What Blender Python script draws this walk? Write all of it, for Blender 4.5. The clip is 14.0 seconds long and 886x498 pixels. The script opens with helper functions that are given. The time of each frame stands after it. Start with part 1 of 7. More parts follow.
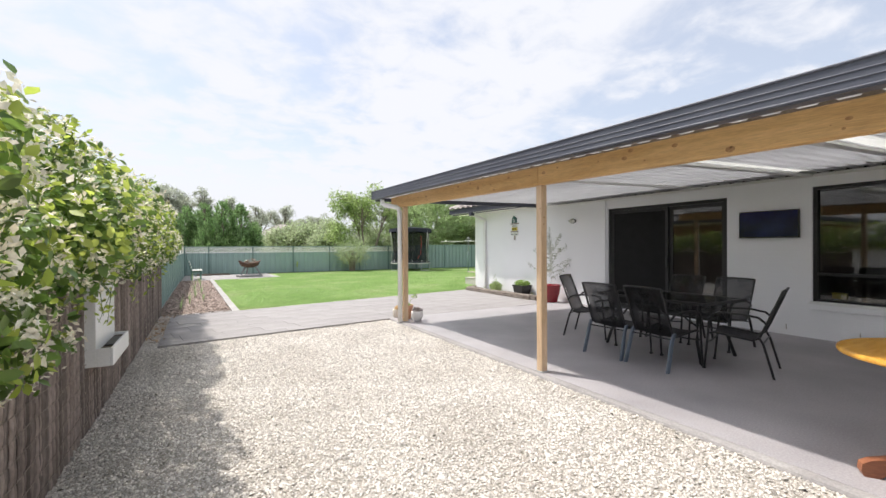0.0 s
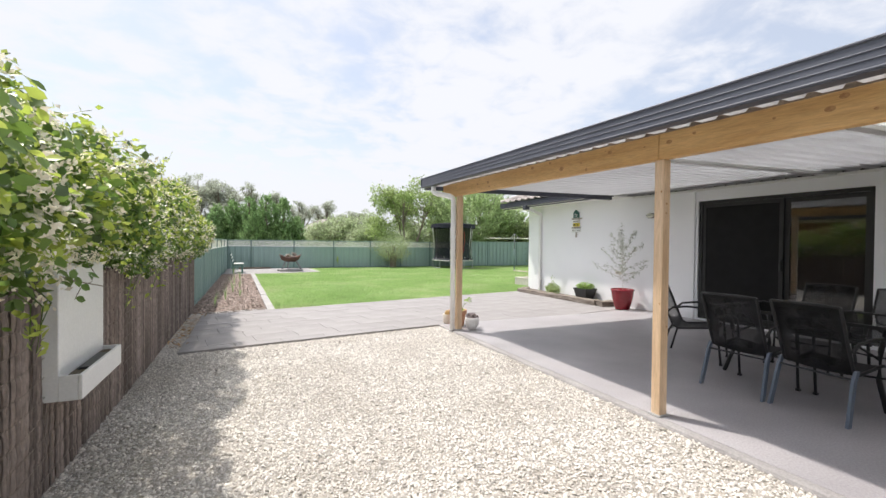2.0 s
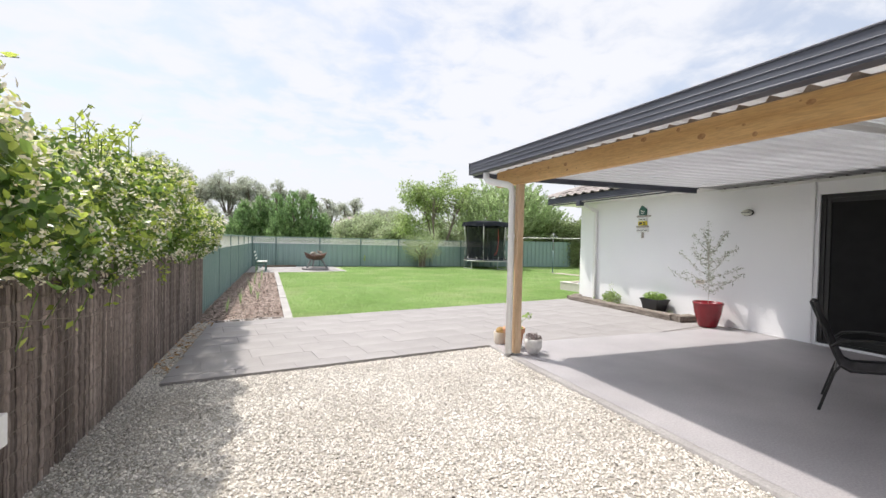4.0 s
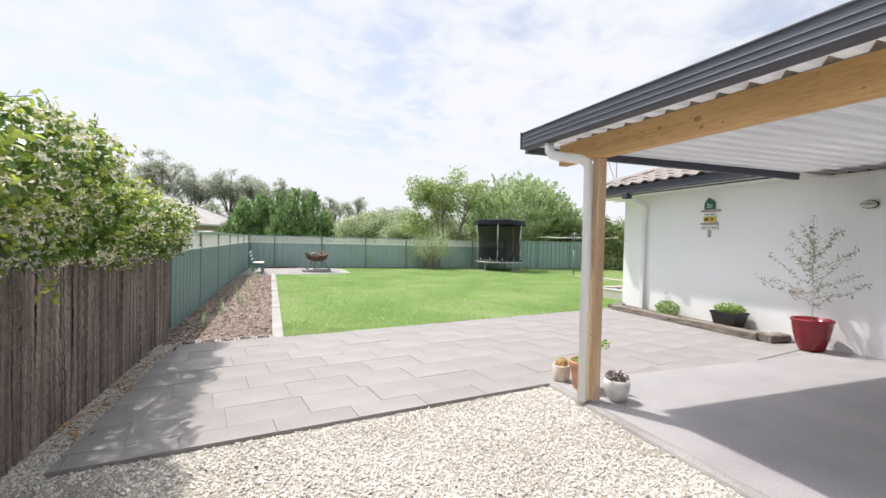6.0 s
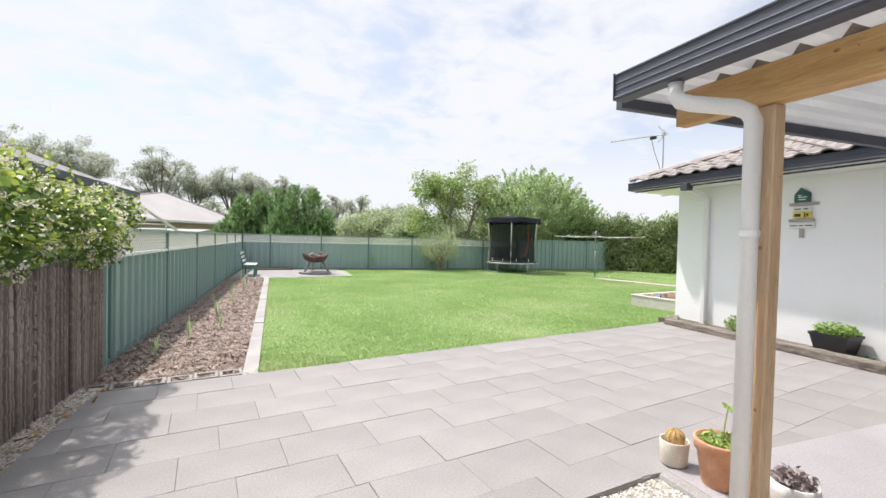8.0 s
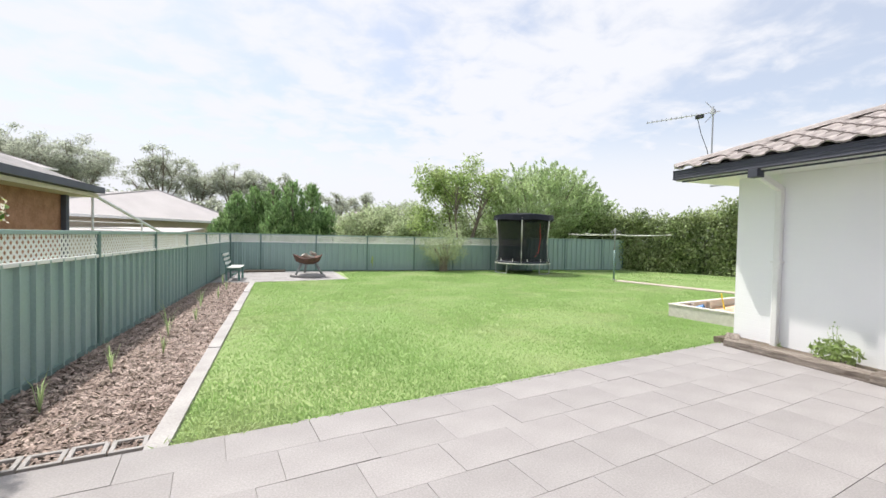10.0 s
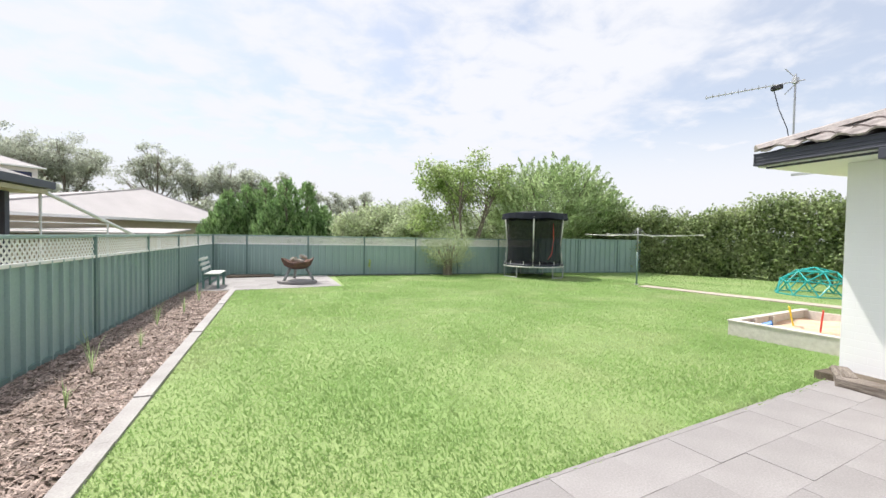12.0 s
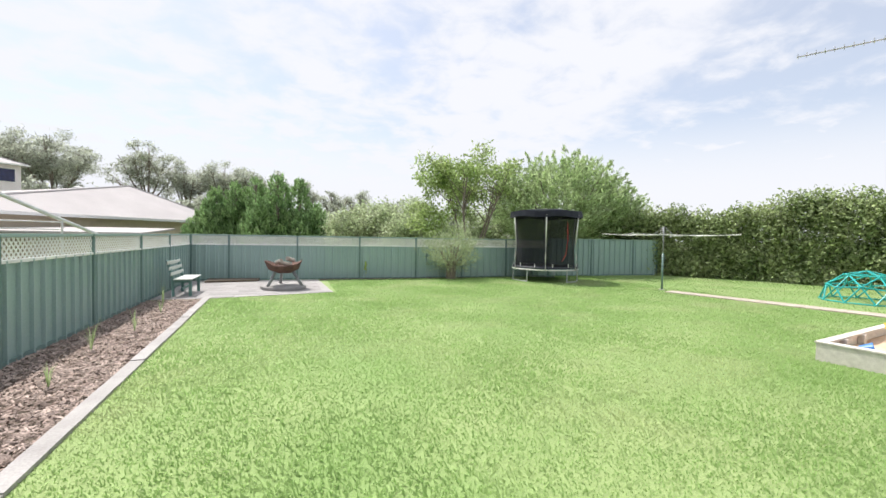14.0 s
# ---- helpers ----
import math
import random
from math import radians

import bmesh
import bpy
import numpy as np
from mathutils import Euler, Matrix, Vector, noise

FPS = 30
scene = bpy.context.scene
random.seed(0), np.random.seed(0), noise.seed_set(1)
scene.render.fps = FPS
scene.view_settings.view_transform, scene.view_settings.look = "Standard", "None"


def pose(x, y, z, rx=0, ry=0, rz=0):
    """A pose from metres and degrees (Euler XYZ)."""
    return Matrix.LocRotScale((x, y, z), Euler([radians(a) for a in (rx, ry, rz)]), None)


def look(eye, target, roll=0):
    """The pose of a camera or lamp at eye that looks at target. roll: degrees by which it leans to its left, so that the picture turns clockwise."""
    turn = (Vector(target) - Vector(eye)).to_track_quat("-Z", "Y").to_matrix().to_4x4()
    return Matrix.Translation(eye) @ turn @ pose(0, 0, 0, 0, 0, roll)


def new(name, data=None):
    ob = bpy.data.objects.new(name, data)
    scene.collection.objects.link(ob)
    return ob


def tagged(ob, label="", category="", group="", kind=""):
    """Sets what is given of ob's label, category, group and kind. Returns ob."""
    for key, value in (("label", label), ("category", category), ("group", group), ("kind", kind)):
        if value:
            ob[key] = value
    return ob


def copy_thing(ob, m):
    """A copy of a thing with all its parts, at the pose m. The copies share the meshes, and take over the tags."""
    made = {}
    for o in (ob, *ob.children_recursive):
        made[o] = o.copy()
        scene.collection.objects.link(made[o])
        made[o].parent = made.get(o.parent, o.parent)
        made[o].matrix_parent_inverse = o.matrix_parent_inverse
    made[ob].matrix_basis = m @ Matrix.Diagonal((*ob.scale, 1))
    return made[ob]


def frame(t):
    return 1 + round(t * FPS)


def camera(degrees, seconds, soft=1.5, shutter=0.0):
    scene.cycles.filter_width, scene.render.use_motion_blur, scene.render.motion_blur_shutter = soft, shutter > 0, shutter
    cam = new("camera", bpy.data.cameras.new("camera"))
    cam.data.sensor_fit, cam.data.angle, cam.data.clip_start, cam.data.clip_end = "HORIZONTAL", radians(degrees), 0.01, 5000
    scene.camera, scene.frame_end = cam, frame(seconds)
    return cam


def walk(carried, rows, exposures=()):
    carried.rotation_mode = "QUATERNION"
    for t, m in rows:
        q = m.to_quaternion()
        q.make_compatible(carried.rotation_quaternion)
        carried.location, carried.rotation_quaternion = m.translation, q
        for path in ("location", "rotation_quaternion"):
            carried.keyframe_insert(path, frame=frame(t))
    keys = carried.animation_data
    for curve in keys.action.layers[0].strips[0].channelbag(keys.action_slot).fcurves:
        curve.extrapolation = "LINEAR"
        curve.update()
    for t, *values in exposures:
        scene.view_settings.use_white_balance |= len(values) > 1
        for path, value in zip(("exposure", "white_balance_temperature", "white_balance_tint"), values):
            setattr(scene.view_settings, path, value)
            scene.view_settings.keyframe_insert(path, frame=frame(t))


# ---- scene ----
cam = camera(92.5, 14.0)
PATH = [
    (0, (0.109, -0.045, 1.384), (1.093, 1.696, 1.373), -0.3),
    (0.5, (0.167, 0.203, 1.369), (1.108, 1.967, 1.356), -0.1),
    (1, (0.221, 0.484, 1.368), (1.12, 2.271, 1.35), 0.2),
    (1.5, (0.278, 0.79, 1.368), (1.142, 2.594, 1.349), 0.4),
    (2, (0.349, 1.111, 1.366), (1.174, 2.932, 1.34), 0.6),
    (2.5, (0.408, 1.446, 1.384), (1.192, 3.286, 1.357), 0.9),
    (3, (0.465, 1.798, 1.373), (1.215, 3.652, 1.342), 1.1),
    (3.5, (0.526, 2.148, 1.39), (1.254, 4.011, 1.356), 1.2),
    (6, (0.794, 4.13, 1.37), (1.494, 6.003, 1.334), 1.4),
    (6.5, (0.865, 4.532, 1.386), (1.562, 6.406, 1.349), 1.4),
    (7, (0.935, 4.929, 1.385), (1.626, 6.805, 1.346), 1.4),
    (7.5, (1.007, 5.31, 1.401), (1.696, 7.187, 1.359), 1.5),
    (8, (1.076, 5.676, 1.407), (1.763, 7.554, 1.363), 1.4),
    (8.2, (1.13, 5.827, 1.41), (1.813, 7.706, 1.364), 1.7),
    (10.5, (1.71, 7.423, 1.477), (2.371, 9.31, 1.42), 1.1),
    (11, (1.795, 7.816, 1.489), (2.456, 9.702, 1.431), 1.1),
    (11.5, (1.887, 8.199, 1.504), (2.549, 10.086, 1.445), 1.1),
    (12, (1.966, 8.575, 1.509), (2.63, 10.461, 1.451), 1.0),
    (12.5, (2.032, 8.959, 1.512), (2.7, 10.844, 1.454), 1.0),
    (13, (2.11, 9.328, 1.508), (2.779, 11.212, 1.451), 1.0),
    (13.5, (2.183, 9.688, 1.498), (2.855, 11.572, 1.44), 1.0),
    (14, (2.269, 10.055, 1.503), (2.944, 11.936, 1.445), 1.0),
]
walk(cam, [(t, look(eye, target, roll)) for t, eye, target, roll in PATH])

# ---- world, sun, exposure ----
SUN_DIR = Vector((-0.30, 0.50, 1.0)).normalized()      # towards the sun
SUN_ELEV = math.asin(SUN_DIR.z)
SUN_AZ = math.atan2(SUN_DIR.x, SUN_DIR.y)
scene.view_settings.exposure = 0.56

world = bpy.data.worlds.new("sky")
scene.world = world
world.use_nodes = True
wn, wl = world.node_tree.nodes, world.node_tree.links
wn.clear()
w_out = wn.new("ShaderNodeOutputWorld")
w_bg = wn.new("ShaderNodeBackground")
w_bg.inputs["Strength"].default_value = 0.12
w_sky = wn.new("ShaderNodeTexSky")
w_sky.sky_type = "NISHITA"
w_sky.sun_disc = False
w_sky.sun_elevation = SUN_ELEV
w_sky.sun_rotation = SUN_AZ
w_sky.air_density, w_sky.dust_density, w_sky.ozone_density = 1.0, 1.6, 1.0
w_tc = wn.new("ShaderNodeTexCoord")


def w_node(kind, **values):
    """A world node with the named inputs set."""
    nd = wn.new("ShaderNode" + kind)
    for k, v in values.items():
        nd.inputs[k.replace("_", " ")].default_value = v
    return nd


def w_math(op, a, b, c=None):
    nd = wn.new("ShaderNodeMath")
    nd.operation = op
    for i, v in enumerate((a, b, c)):
        if v is None:
            continue
        if isinstance(v, (int, float)):
            nd.inputs[i].default_value = v
        else:
            wl.new(v, nd.inputs[i])
    return nd.outputs["Value"]


def w_dot(way):
    nd = wn.new("ShaderNodeVectorMath")
    nd.operation = "DOT_PRODUCT"
    wl.new(w_tc.outputs["Generated"], nd.inputs[0])
    nd.inputs[1].default_value = way
    return nd.outputs["Value"]


def w_range(value, a, b, c, d):
    nd = wn.new("ShaderNodeMapRange")
    nd.interpolation_type = "SMOOTHSTEP"
    wl.new(value, nd.inputs["Value"])
    for k, v in zip(("From Min", "From Max", "To Min", "To Max"), (a, b, c, d)):
        nd.inputs[k].default_value = v
    return nd.outputs["Result"]


# high cloud sheet: the direction laid out on a level plane, so that the puffs shrink towards the horizon
w_sep = wn.new("ShaderNodeSeparateXYZ")
wl.new(w_tc.outputs["Generated"], w_sep.inputs["Vector"])
w_lift = w_math("ADD", w_math("MAXIMUM", w_sep.outputs["Z"], 0.0), 0.16)
w_flat = wn.new("ShaderNodeCombineXYZ")
wl.new(w_math("DIVIDE", w_sep.outputs["X"], w_lift), w_flat.inputs["X"])
wl.new(w_math("DIVIDE", w_sep.outputs["Y"], w_lift), w_flat.inputs["Y"])
w_puff = w_node("TexNoise", Scale=4.2, Detail=6.0, Roughness=0.58, Distortion=0.3)
w_broad = w_node("TexNoise", Scale=1.5, Detail=4.0, Roughness=0.55)
wl.new(w_flat.outputs["Vector"], w_puff.inputs["Vector"])
wl.new(w_flat.outputs["Vector"], w_broad.inputs["Vector"])
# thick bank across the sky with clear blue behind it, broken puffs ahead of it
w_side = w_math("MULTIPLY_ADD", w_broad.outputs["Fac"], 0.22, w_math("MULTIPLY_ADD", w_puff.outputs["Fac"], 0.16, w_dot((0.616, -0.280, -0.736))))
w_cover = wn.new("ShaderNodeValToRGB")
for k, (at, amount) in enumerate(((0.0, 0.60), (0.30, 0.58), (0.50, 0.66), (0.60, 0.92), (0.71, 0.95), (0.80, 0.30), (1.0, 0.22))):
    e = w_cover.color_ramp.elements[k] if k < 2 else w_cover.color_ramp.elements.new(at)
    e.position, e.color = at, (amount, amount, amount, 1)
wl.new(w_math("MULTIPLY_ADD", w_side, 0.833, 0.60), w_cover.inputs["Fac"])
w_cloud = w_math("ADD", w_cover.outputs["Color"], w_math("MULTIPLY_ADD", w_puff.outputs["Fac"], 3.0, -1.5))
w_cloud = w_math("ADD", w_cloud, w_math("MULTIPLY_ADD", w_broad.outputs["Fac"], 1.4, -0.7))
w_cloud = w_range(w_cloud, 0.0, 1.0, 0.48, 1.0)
w_haze = w_range(w_sep.outputs["Z"], 0.08, 0.40, 1.0, 0.0)
w_mix = wn.new("ShaderNodeMixRGB")
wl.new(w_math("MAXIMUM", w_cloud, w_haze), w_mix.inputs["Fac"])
wl.new(w_sky.outputs["Color"], w_mix.inputs["Color1"])
# thin cloud glows round the sun, above the view; brightened as added fill light
w_glow = wn.new("ShaderNodeVectorMath")
w_glow.operation = "SCALE"
w_glow.inputs[0].default_value = (5.28, 5.36, 5.70)
wl.new(w_range(w_dot(tuple(SUN_DIR)), 0.90, 0.99, 1.0, 6.5), w_glow.inputs["Scale"])
wl.new(w_glow.outputs["Vector"], w_mix.inputs["Color2"])
wl.new(w_mix.outputs["Color"], w_bg.inputs["Color"])
wl.new(w_bg.outputs["Background"], w_out.inputs["Surface"])

sun = new("sun", bpy.data.lights.new("sun", "SUN"))
sun.data.energy = 3.3
sun.data.angle = radians(1.2)
sun.data.color = (1.0, 0.94, 0.87)
sun.matrix_world = look((0, 0, 30), Vector((0, 0, 30)) - SUN_DIR)


# ---- materials ----
def mat(name, c1, c2=None, scale=4.0, rough=0.8, metal=0.0, bump=0.15, fine=90.0, var=0.18,
        stretch=(1, 1, 1), island=0.0, objrand=0.0, transl=0.0, spec=0.5, c3=None, dist=0.002):
    """A surface with colour drifting between c1 and c2 at a large scale and a fine grain with relief."""
    m = bpy.data.materials.new(name)
    m.use_nodes = True
    n, l = m.node_tree.nodes, m.node_tree.links
    n.clear()
    out = n.new("ShaderNodeOutputMaterial")
    bs = n.new("ShaderNodeBsdfPrincipled")
    tc = n.new("ShaderNodeTexCoord")
    mp = n.new("ShaderNodeMapping")
    mp.inputs["Scale"].default_value = stretch
    l.new(tc.outputs["Object"], mp.inputs["Vector"])
    big = n.new("ShaderNodeTexNoise")
    big.inputs["Scale"].default_value = scale
    big.inputs["Detail"].default_value = 5
    l.new(mp.outputs["Vector"], big.inputs["Vector"])
    small = n.new("ShaderNodeTexNoise")
    small.inputs["Scale"].default_value = fine
    small.inputs["Detail"].default_value = 4
    l.new(mp.outputs["Vector"], small.inputs["Vector"])
    rmp = n.new("ShaderNodeValToRGB")
    rmp.color_ramp.elements[0].position, rmp.color_ramp.elements[1].position = 0.32, 0.68
    rmp.color_ramp.elements[0].color = (*c1, 1)
    rmp.color_ramp.elements[1].color = (*(c2 or c1), 1)
    if c3:
        e = rmp.color_ramp.elements.new(0.5)
        e.color = (*c3, 1)
    l.new(big.outputs["Fac"], rmp.inputs["Fac"])
    hsv = n.new("ShaderNodeHueSaturation")
    l.new(rmp.outputs["Color"], hsv.inputs["Color"])
    rng = n.new("ShaderNodeMapRange")
    rng.inputs["From Min"].default_value, rng.inputs["From Max"].default_value = 0.3, 0.7
    rng.inputs["To Min"].default_value, rng.inputs["To Max"].default_value = 1 - var, 1 + var
    l.new(small.outputs["Fac"], rng.inputs["Value"])
    val = rng.outputs["Result"]
    for amount, node, sock in ((island, "ShaderNodeNewGeometry", "Random Per Island"), (objrand, "ShaderNodeObjectInfo", "Random")):
        if amount:
            src = n.new(node)
            r2 = n.new("ShaderNodeMapRange")
            r2.inputs["To Min"].default_value, r2.inputs["To Max"].default_value = 1 - amount, 1 + amount
            l.new(src.outputs[sock], r2.inputs["Value"])
            mul = n.new("ShaderNodeMath")
            mul.operation = "MULTIPLY"
            l.new(val, mul.inputs[0])
            l.new(r2.outputs["Result"], mul.inputs[1])
            val = mul.outputs["Value"]
    l.new(val, hsv.inputs["Value"])
    l.new(hsv.outputs["Color"], bs.inputs["Base Color"])
    bs.inputs["Roughness"].default_value = rough
    bs.inputs["Metallic"].default_value = metal
    bs.inputs["Specular IOR Level"].default_value = spec
    if bump:
        bp = n.new("ShaderNodeBump")
        bp.inputs["Strength"].default_value = bump
        bp.inputs["Distance"].default_value = dist
        l.new(small.outputs["Fac"], bp.inputs["Height"])
        l.new(bp.outputs["Normal"], bs.inputs["Normal"])
    last = bs.outputs["BSDF"]
    if transl:
        tr = n.new("ShaderNodeBsdfTranslucent")
        l.new(hsv.outputs["Color"], tr.inputs["Color"])
        mx = n.new("ShaderNodeMixShader")
        mx.inputs["Fac"].default_value = transl
        l.new(last, mx.inputs[1])
        l.new(tr.outputs["BSDF"], mx.inputs[2])
        last = mx.outputs["Shader"]
    l.new(last, out.inputs["Surface"])
    return m


def clear_glass(name, tint, rough=0.0):
    m = bpy.data.materials.new(name)
    m.use_nodes = True
    bs = m.node_tree.nodes["Principled BSDF"]
    bs.inputs["Base Color"].default_value = (*tint, 1)
    bs.inputs["Roughness"].default_value = rough
    bs.inputs["Transmission Weight"].default_value = 1.0
    bs.inputs["IOR"].default_value = 1.8
    return m


M_WALL = mat("white_render", (0.885, 0.89, 0.91), (0.86, 0.865, 0.885), 1.2, 0.85, bump=0.25, fine=140, var=0.04)
M_WHITE = mat("white_paint", (0.80, 0.80, 0.79), (0.75, 0.75, 0.74), 2.0, 0.5, bump=0.05, fine=60, var=0.04)
M_PVC = mat("white_plastic_pipe", (0.88, 0.88, 0.88), (0.85, 0.85, 0.85), 3.0, 0.35, bump=0.02, var=0.03)
M_SLATE = mat("slate_grey_steel", (0.080, 0.086, 0.112), (0.098, 0.105, 0.132), 2.0, 0.5, 0.0, bump=0.03, var=0.06, spec=0.3)
M_EAVES = mat("matt_slate_steel", (0.060, 0.064, 0.082), (0.072, 0.077, 0.098), 2.0, 0.6, 0.0, bump=0.03, var=0.06, spec=0.2)
M_BLACK = mat("black_powder_coat", (0.012, 0.012, 0.013), (0.02, 0.02, 0.021), 6.0, 0.4, bump=0.05, var=0.15)
M_CONC = mat("concrete_slab", (0.300, 0.284, 0.294), (0.395, 0.375, 0.386), 1.1, 0.5, bump=0.3, fine=70, var=0.14)
M_KERB = mat("pale_kerb_concrete", (0.305, 0.29, 0.278), (0.395, 0.378, 0.364), 2.5, 0.85, bump=0.4, fine=60, var=0.12)
M_CONC_EDGE = mat("concrete_edge", (0.26, 0.245, 0.24), (0.34, 0.325, 0.315), 2.5, 0.85, bump=0.4, fine=60, var=0.14)
M_PAVER = mat("grey_paver", (0.255, 0.239, 0.235), (0.312, 0.295, 0.290), 1.6, 0.8, bump=0.35, fine=80, var=0.12, objrand=0.05)
M_JOINT = mat("joint_sand", (0.28, 0.258, 0.25), (0.33, 0.31, 0.30), 6, 0.95, bump=0.4, fine=150)
M_SOIL = mat("soil", (0.09, 0.07, 0.05), (0.16, 0.13, 0.10), 5, 0.95, bump=0.6, fine=60, var=0.3)
M_GRAVEL = mat("cream_pebble", (0.48, 0.445, 0.398), (0.60, 0.568, 0.52), 1.3, 0.85, bump=0.3, fine=120, var=0.16, island=0.42)
M_GRAVEL_BED = mat("gravel_bed", (0.31, 0.28, 0.24), (0.44, 0.405, 0.355), 30, 0.95, bump=1.0, fine=70, var=0.3, dist=0.01)
M_GRASS = mat("grass_blade", (0.295, 0.43, 0.162), (0.45, 0.52, 0.275), 0.55, 0.85, bump=0, fine=5, var=0.10, island=0.09, transl=0.58, spec=0.15, c3=(0.32, 0.465, 0.175))
M_LAWN = mat("lawn_base", (0.205, 0.305, 0.100), (0.28, 0.35, 0.145), 0.5, 0.95, bump=0.5, fine=120, var=0.18, dist=0.01)
M_FIELD = mat("far_ground", (0.10, 0.14, 0.05), (0.16, 0.17, 0.08), 0.05, 0.95, bump=0.3, fine=3, var=0.3)
M_MULCH = mat("wood_chip", (0.20, 0.145, 0.120), (0.43, 0.345, 0.30), 8, 0.9, bump=0.3, fine=60, var=0.2, island=0.45)
M_TIMBER = mat("treated_pine", (0.52, 0.30, 0.11), (0.67, 0.43, 0.19), 2.2, 0.6, bump=0.2, fine=26, var=0.14, stretch=(6, 0.5, 6))
M_TIMBER_V = mat("treated_pine_post", (0.55, 0.38, 0.23), (0.69, 0.515, 0.35), 2.2, 0.6, bump=0.2, fine=26, var=0.14, stretch=(6, 6, 0.5))
M_KNOT = mat("pine_knot", (0.33, 0.165, 0.06), (0.42, 0.235, 0.10), 20, 0.6, bump=0.1)
M_ROOFSHEET = mat("white_roof_sheet", (0.58, 0.58, 0.585), (0.53, 0.53, 0.535), 1.5, 0.45, bump=0.03, var=0.04)
M_SKYLIGHT = mat("opal_roof_sheet", (0.85, 0.85, 0.82), (0.8, 0.8, 0.78), 2, 0.4, bump=0, var=0.03, transl=0.5)
M_REED = mat("brush_reed", (0.168, 0.134, 0.116), (0.305, 0.252, 0.223), 2.5, 0.9, bump=0.3, fine=60, var=0.2, island=0.5, stretch=(1, 1, 0.4))
M_FENCE = mat("green_steel_fence", (0.285, 0.395, 0.37), (0.32, 0.43, 0.405), 0.8, 0.45, bump=0.02, fine=40, var=0.05)
M_FENCE_POST = mat("green_steel_post", (0.13, 0.21, 0.195), (0.155, 0.24, 0.22), 1.5, 0.45, bump=0.02, var=0.05)
M_LATTICE = mat("cream_lattice", (0.80, 0.80, 0.77), (0.84, 0.84, 0.81), 2, 0.6, bump=0.03, var=0.05)
M_BRICK_TAN = mat("tan_brick", (0.55, 0.47, 0.35), (0.62, 0.54, 0.42), 3, 0.85, bump=0.3, fine=30, var=0.12, objrand=0.08)
M_BRICK_RED = mat("red_brick", (0.33, 0.16, 0.085), (0.45, 0.24, 0.14), 5, 0.85, bump=0.3, fine=30, var=0.15, objrand=0.15)
M_PALEROOF = mat("pale_steel_roof", (0.42, 0.395, 0.392), (0.47, 0.445, 0.44), 0.6, 0.8, spec=0.1, bump=0.03, fine=20, var=0.05)
M_TILE = mat("weathered_roof_tile", (0.27, 0.235, 0.22), (0.40, 0.36, 0.34), 4, 0.85, bump=0.5, fine=50, var=0.2, objrand=0.12)
M_DARKROOF = mat("dark_roof_tile", (0.16, 0.15, 0.15), (0.22, 0.21, 0.21), 3, 0.8, bump=0.3, fine=40, var=0.15)
M_GLASS = clear_glass("tinted_glass", (0.55, 0.58, 0.58))
M_TABLEGLASS = clear_glass("smoked_glass", (0.25, 0.27, 0.27), 0.05)
M_SCREEN = mat("black_fly_mesh", (0.008, 0.008, 0.009), (0.013, 0.013, 0.014), 5, 0.5, bump=0.1, fine=300, var=0.2, spec=0.15)
# near-black walls, floor and ceiling: the dimness indoors is put into the colour
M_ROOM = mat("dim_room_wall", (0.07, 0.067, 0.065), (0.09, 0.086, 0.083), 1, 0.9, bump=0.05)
M_TV = mat("tv_glass", (0.008, 0.011, 0.045), (0.016, 0.022, 0.10), 3, 0.08, bump=0, var=0.1)
M_SLING = mat("dark_sling_fabric", (0.030, 0.031, 0.033), (0.045, 0.046, 0.05), 8, 0.75, bump=0.4, fine=350, var=0.25)


def painted_courses(m):
    """Brick courses showing faintly through thick paint."""
    n, l = m.node_tree.nodes, m.node_tree.links
    sep, com = n.new("ShaderNodeSeparateXYZ"), n.new("ShaderNodeCombineXYZ")
    l.new(n["Texture Coordinate"].outputs["Object"], sep.inputs["Vector"])
    l.new(sep.outputs["Y"], com.inputs["X"])
    l.new(sep.outputs["Z"], com.inputs["Y"])
    br = n.new("ShaderNodeTexBrick")
    br.inputs["Scale"].default_value = 1.0
    br.inputs["Brick Width"].default_value = 0.24
    br.inputs["Row Height"].default_value = 0.086
    br.inputs["Mortar Size"].default_value = 0.006
    br.inputs["Mortar Smooth"].default_value = 1.0
    l.new(com.outputs["Vector"], br.inputs["Vector"])
    bp = n.new("ShaderNodeBump")
    bp.invert = True
    bp.inputs["Strength"].default_value = 0.25
    bp.inputs["Distance"].default_value = 0.004
    l.new(br.outputs["Fac"], bp.inputs["Height"])
    l.new(n["Bump"].outputs["Normal"], bp.inputs["Normal"])
    l.new(bp.outputs["Normal"], n["Principled BSDF"].inputs["Normal"])


painted_courses(M_WALL)


def see_through(m, amount):
    """Opens a woven surface so that part of what lies behind shows."""
    n, l = m.node_tree.nodes, m.node_tree.links
    out = n["Material Output"]
    src = out.inputs["Surface"].links[0].from_socket
    tr = n.new("ShaderNodeBsdfTransparent")
    mx = n.new("ShaderNodeMixShader")
    mx.inputs["Fac"].default_value = amount
    l.new(src, mx.inputs[1])
    l.new(tr.outputs["BSDF"], mx.inputs[2])
    l.new(mx.outputs["Shader"], out.inputs["Surface"])


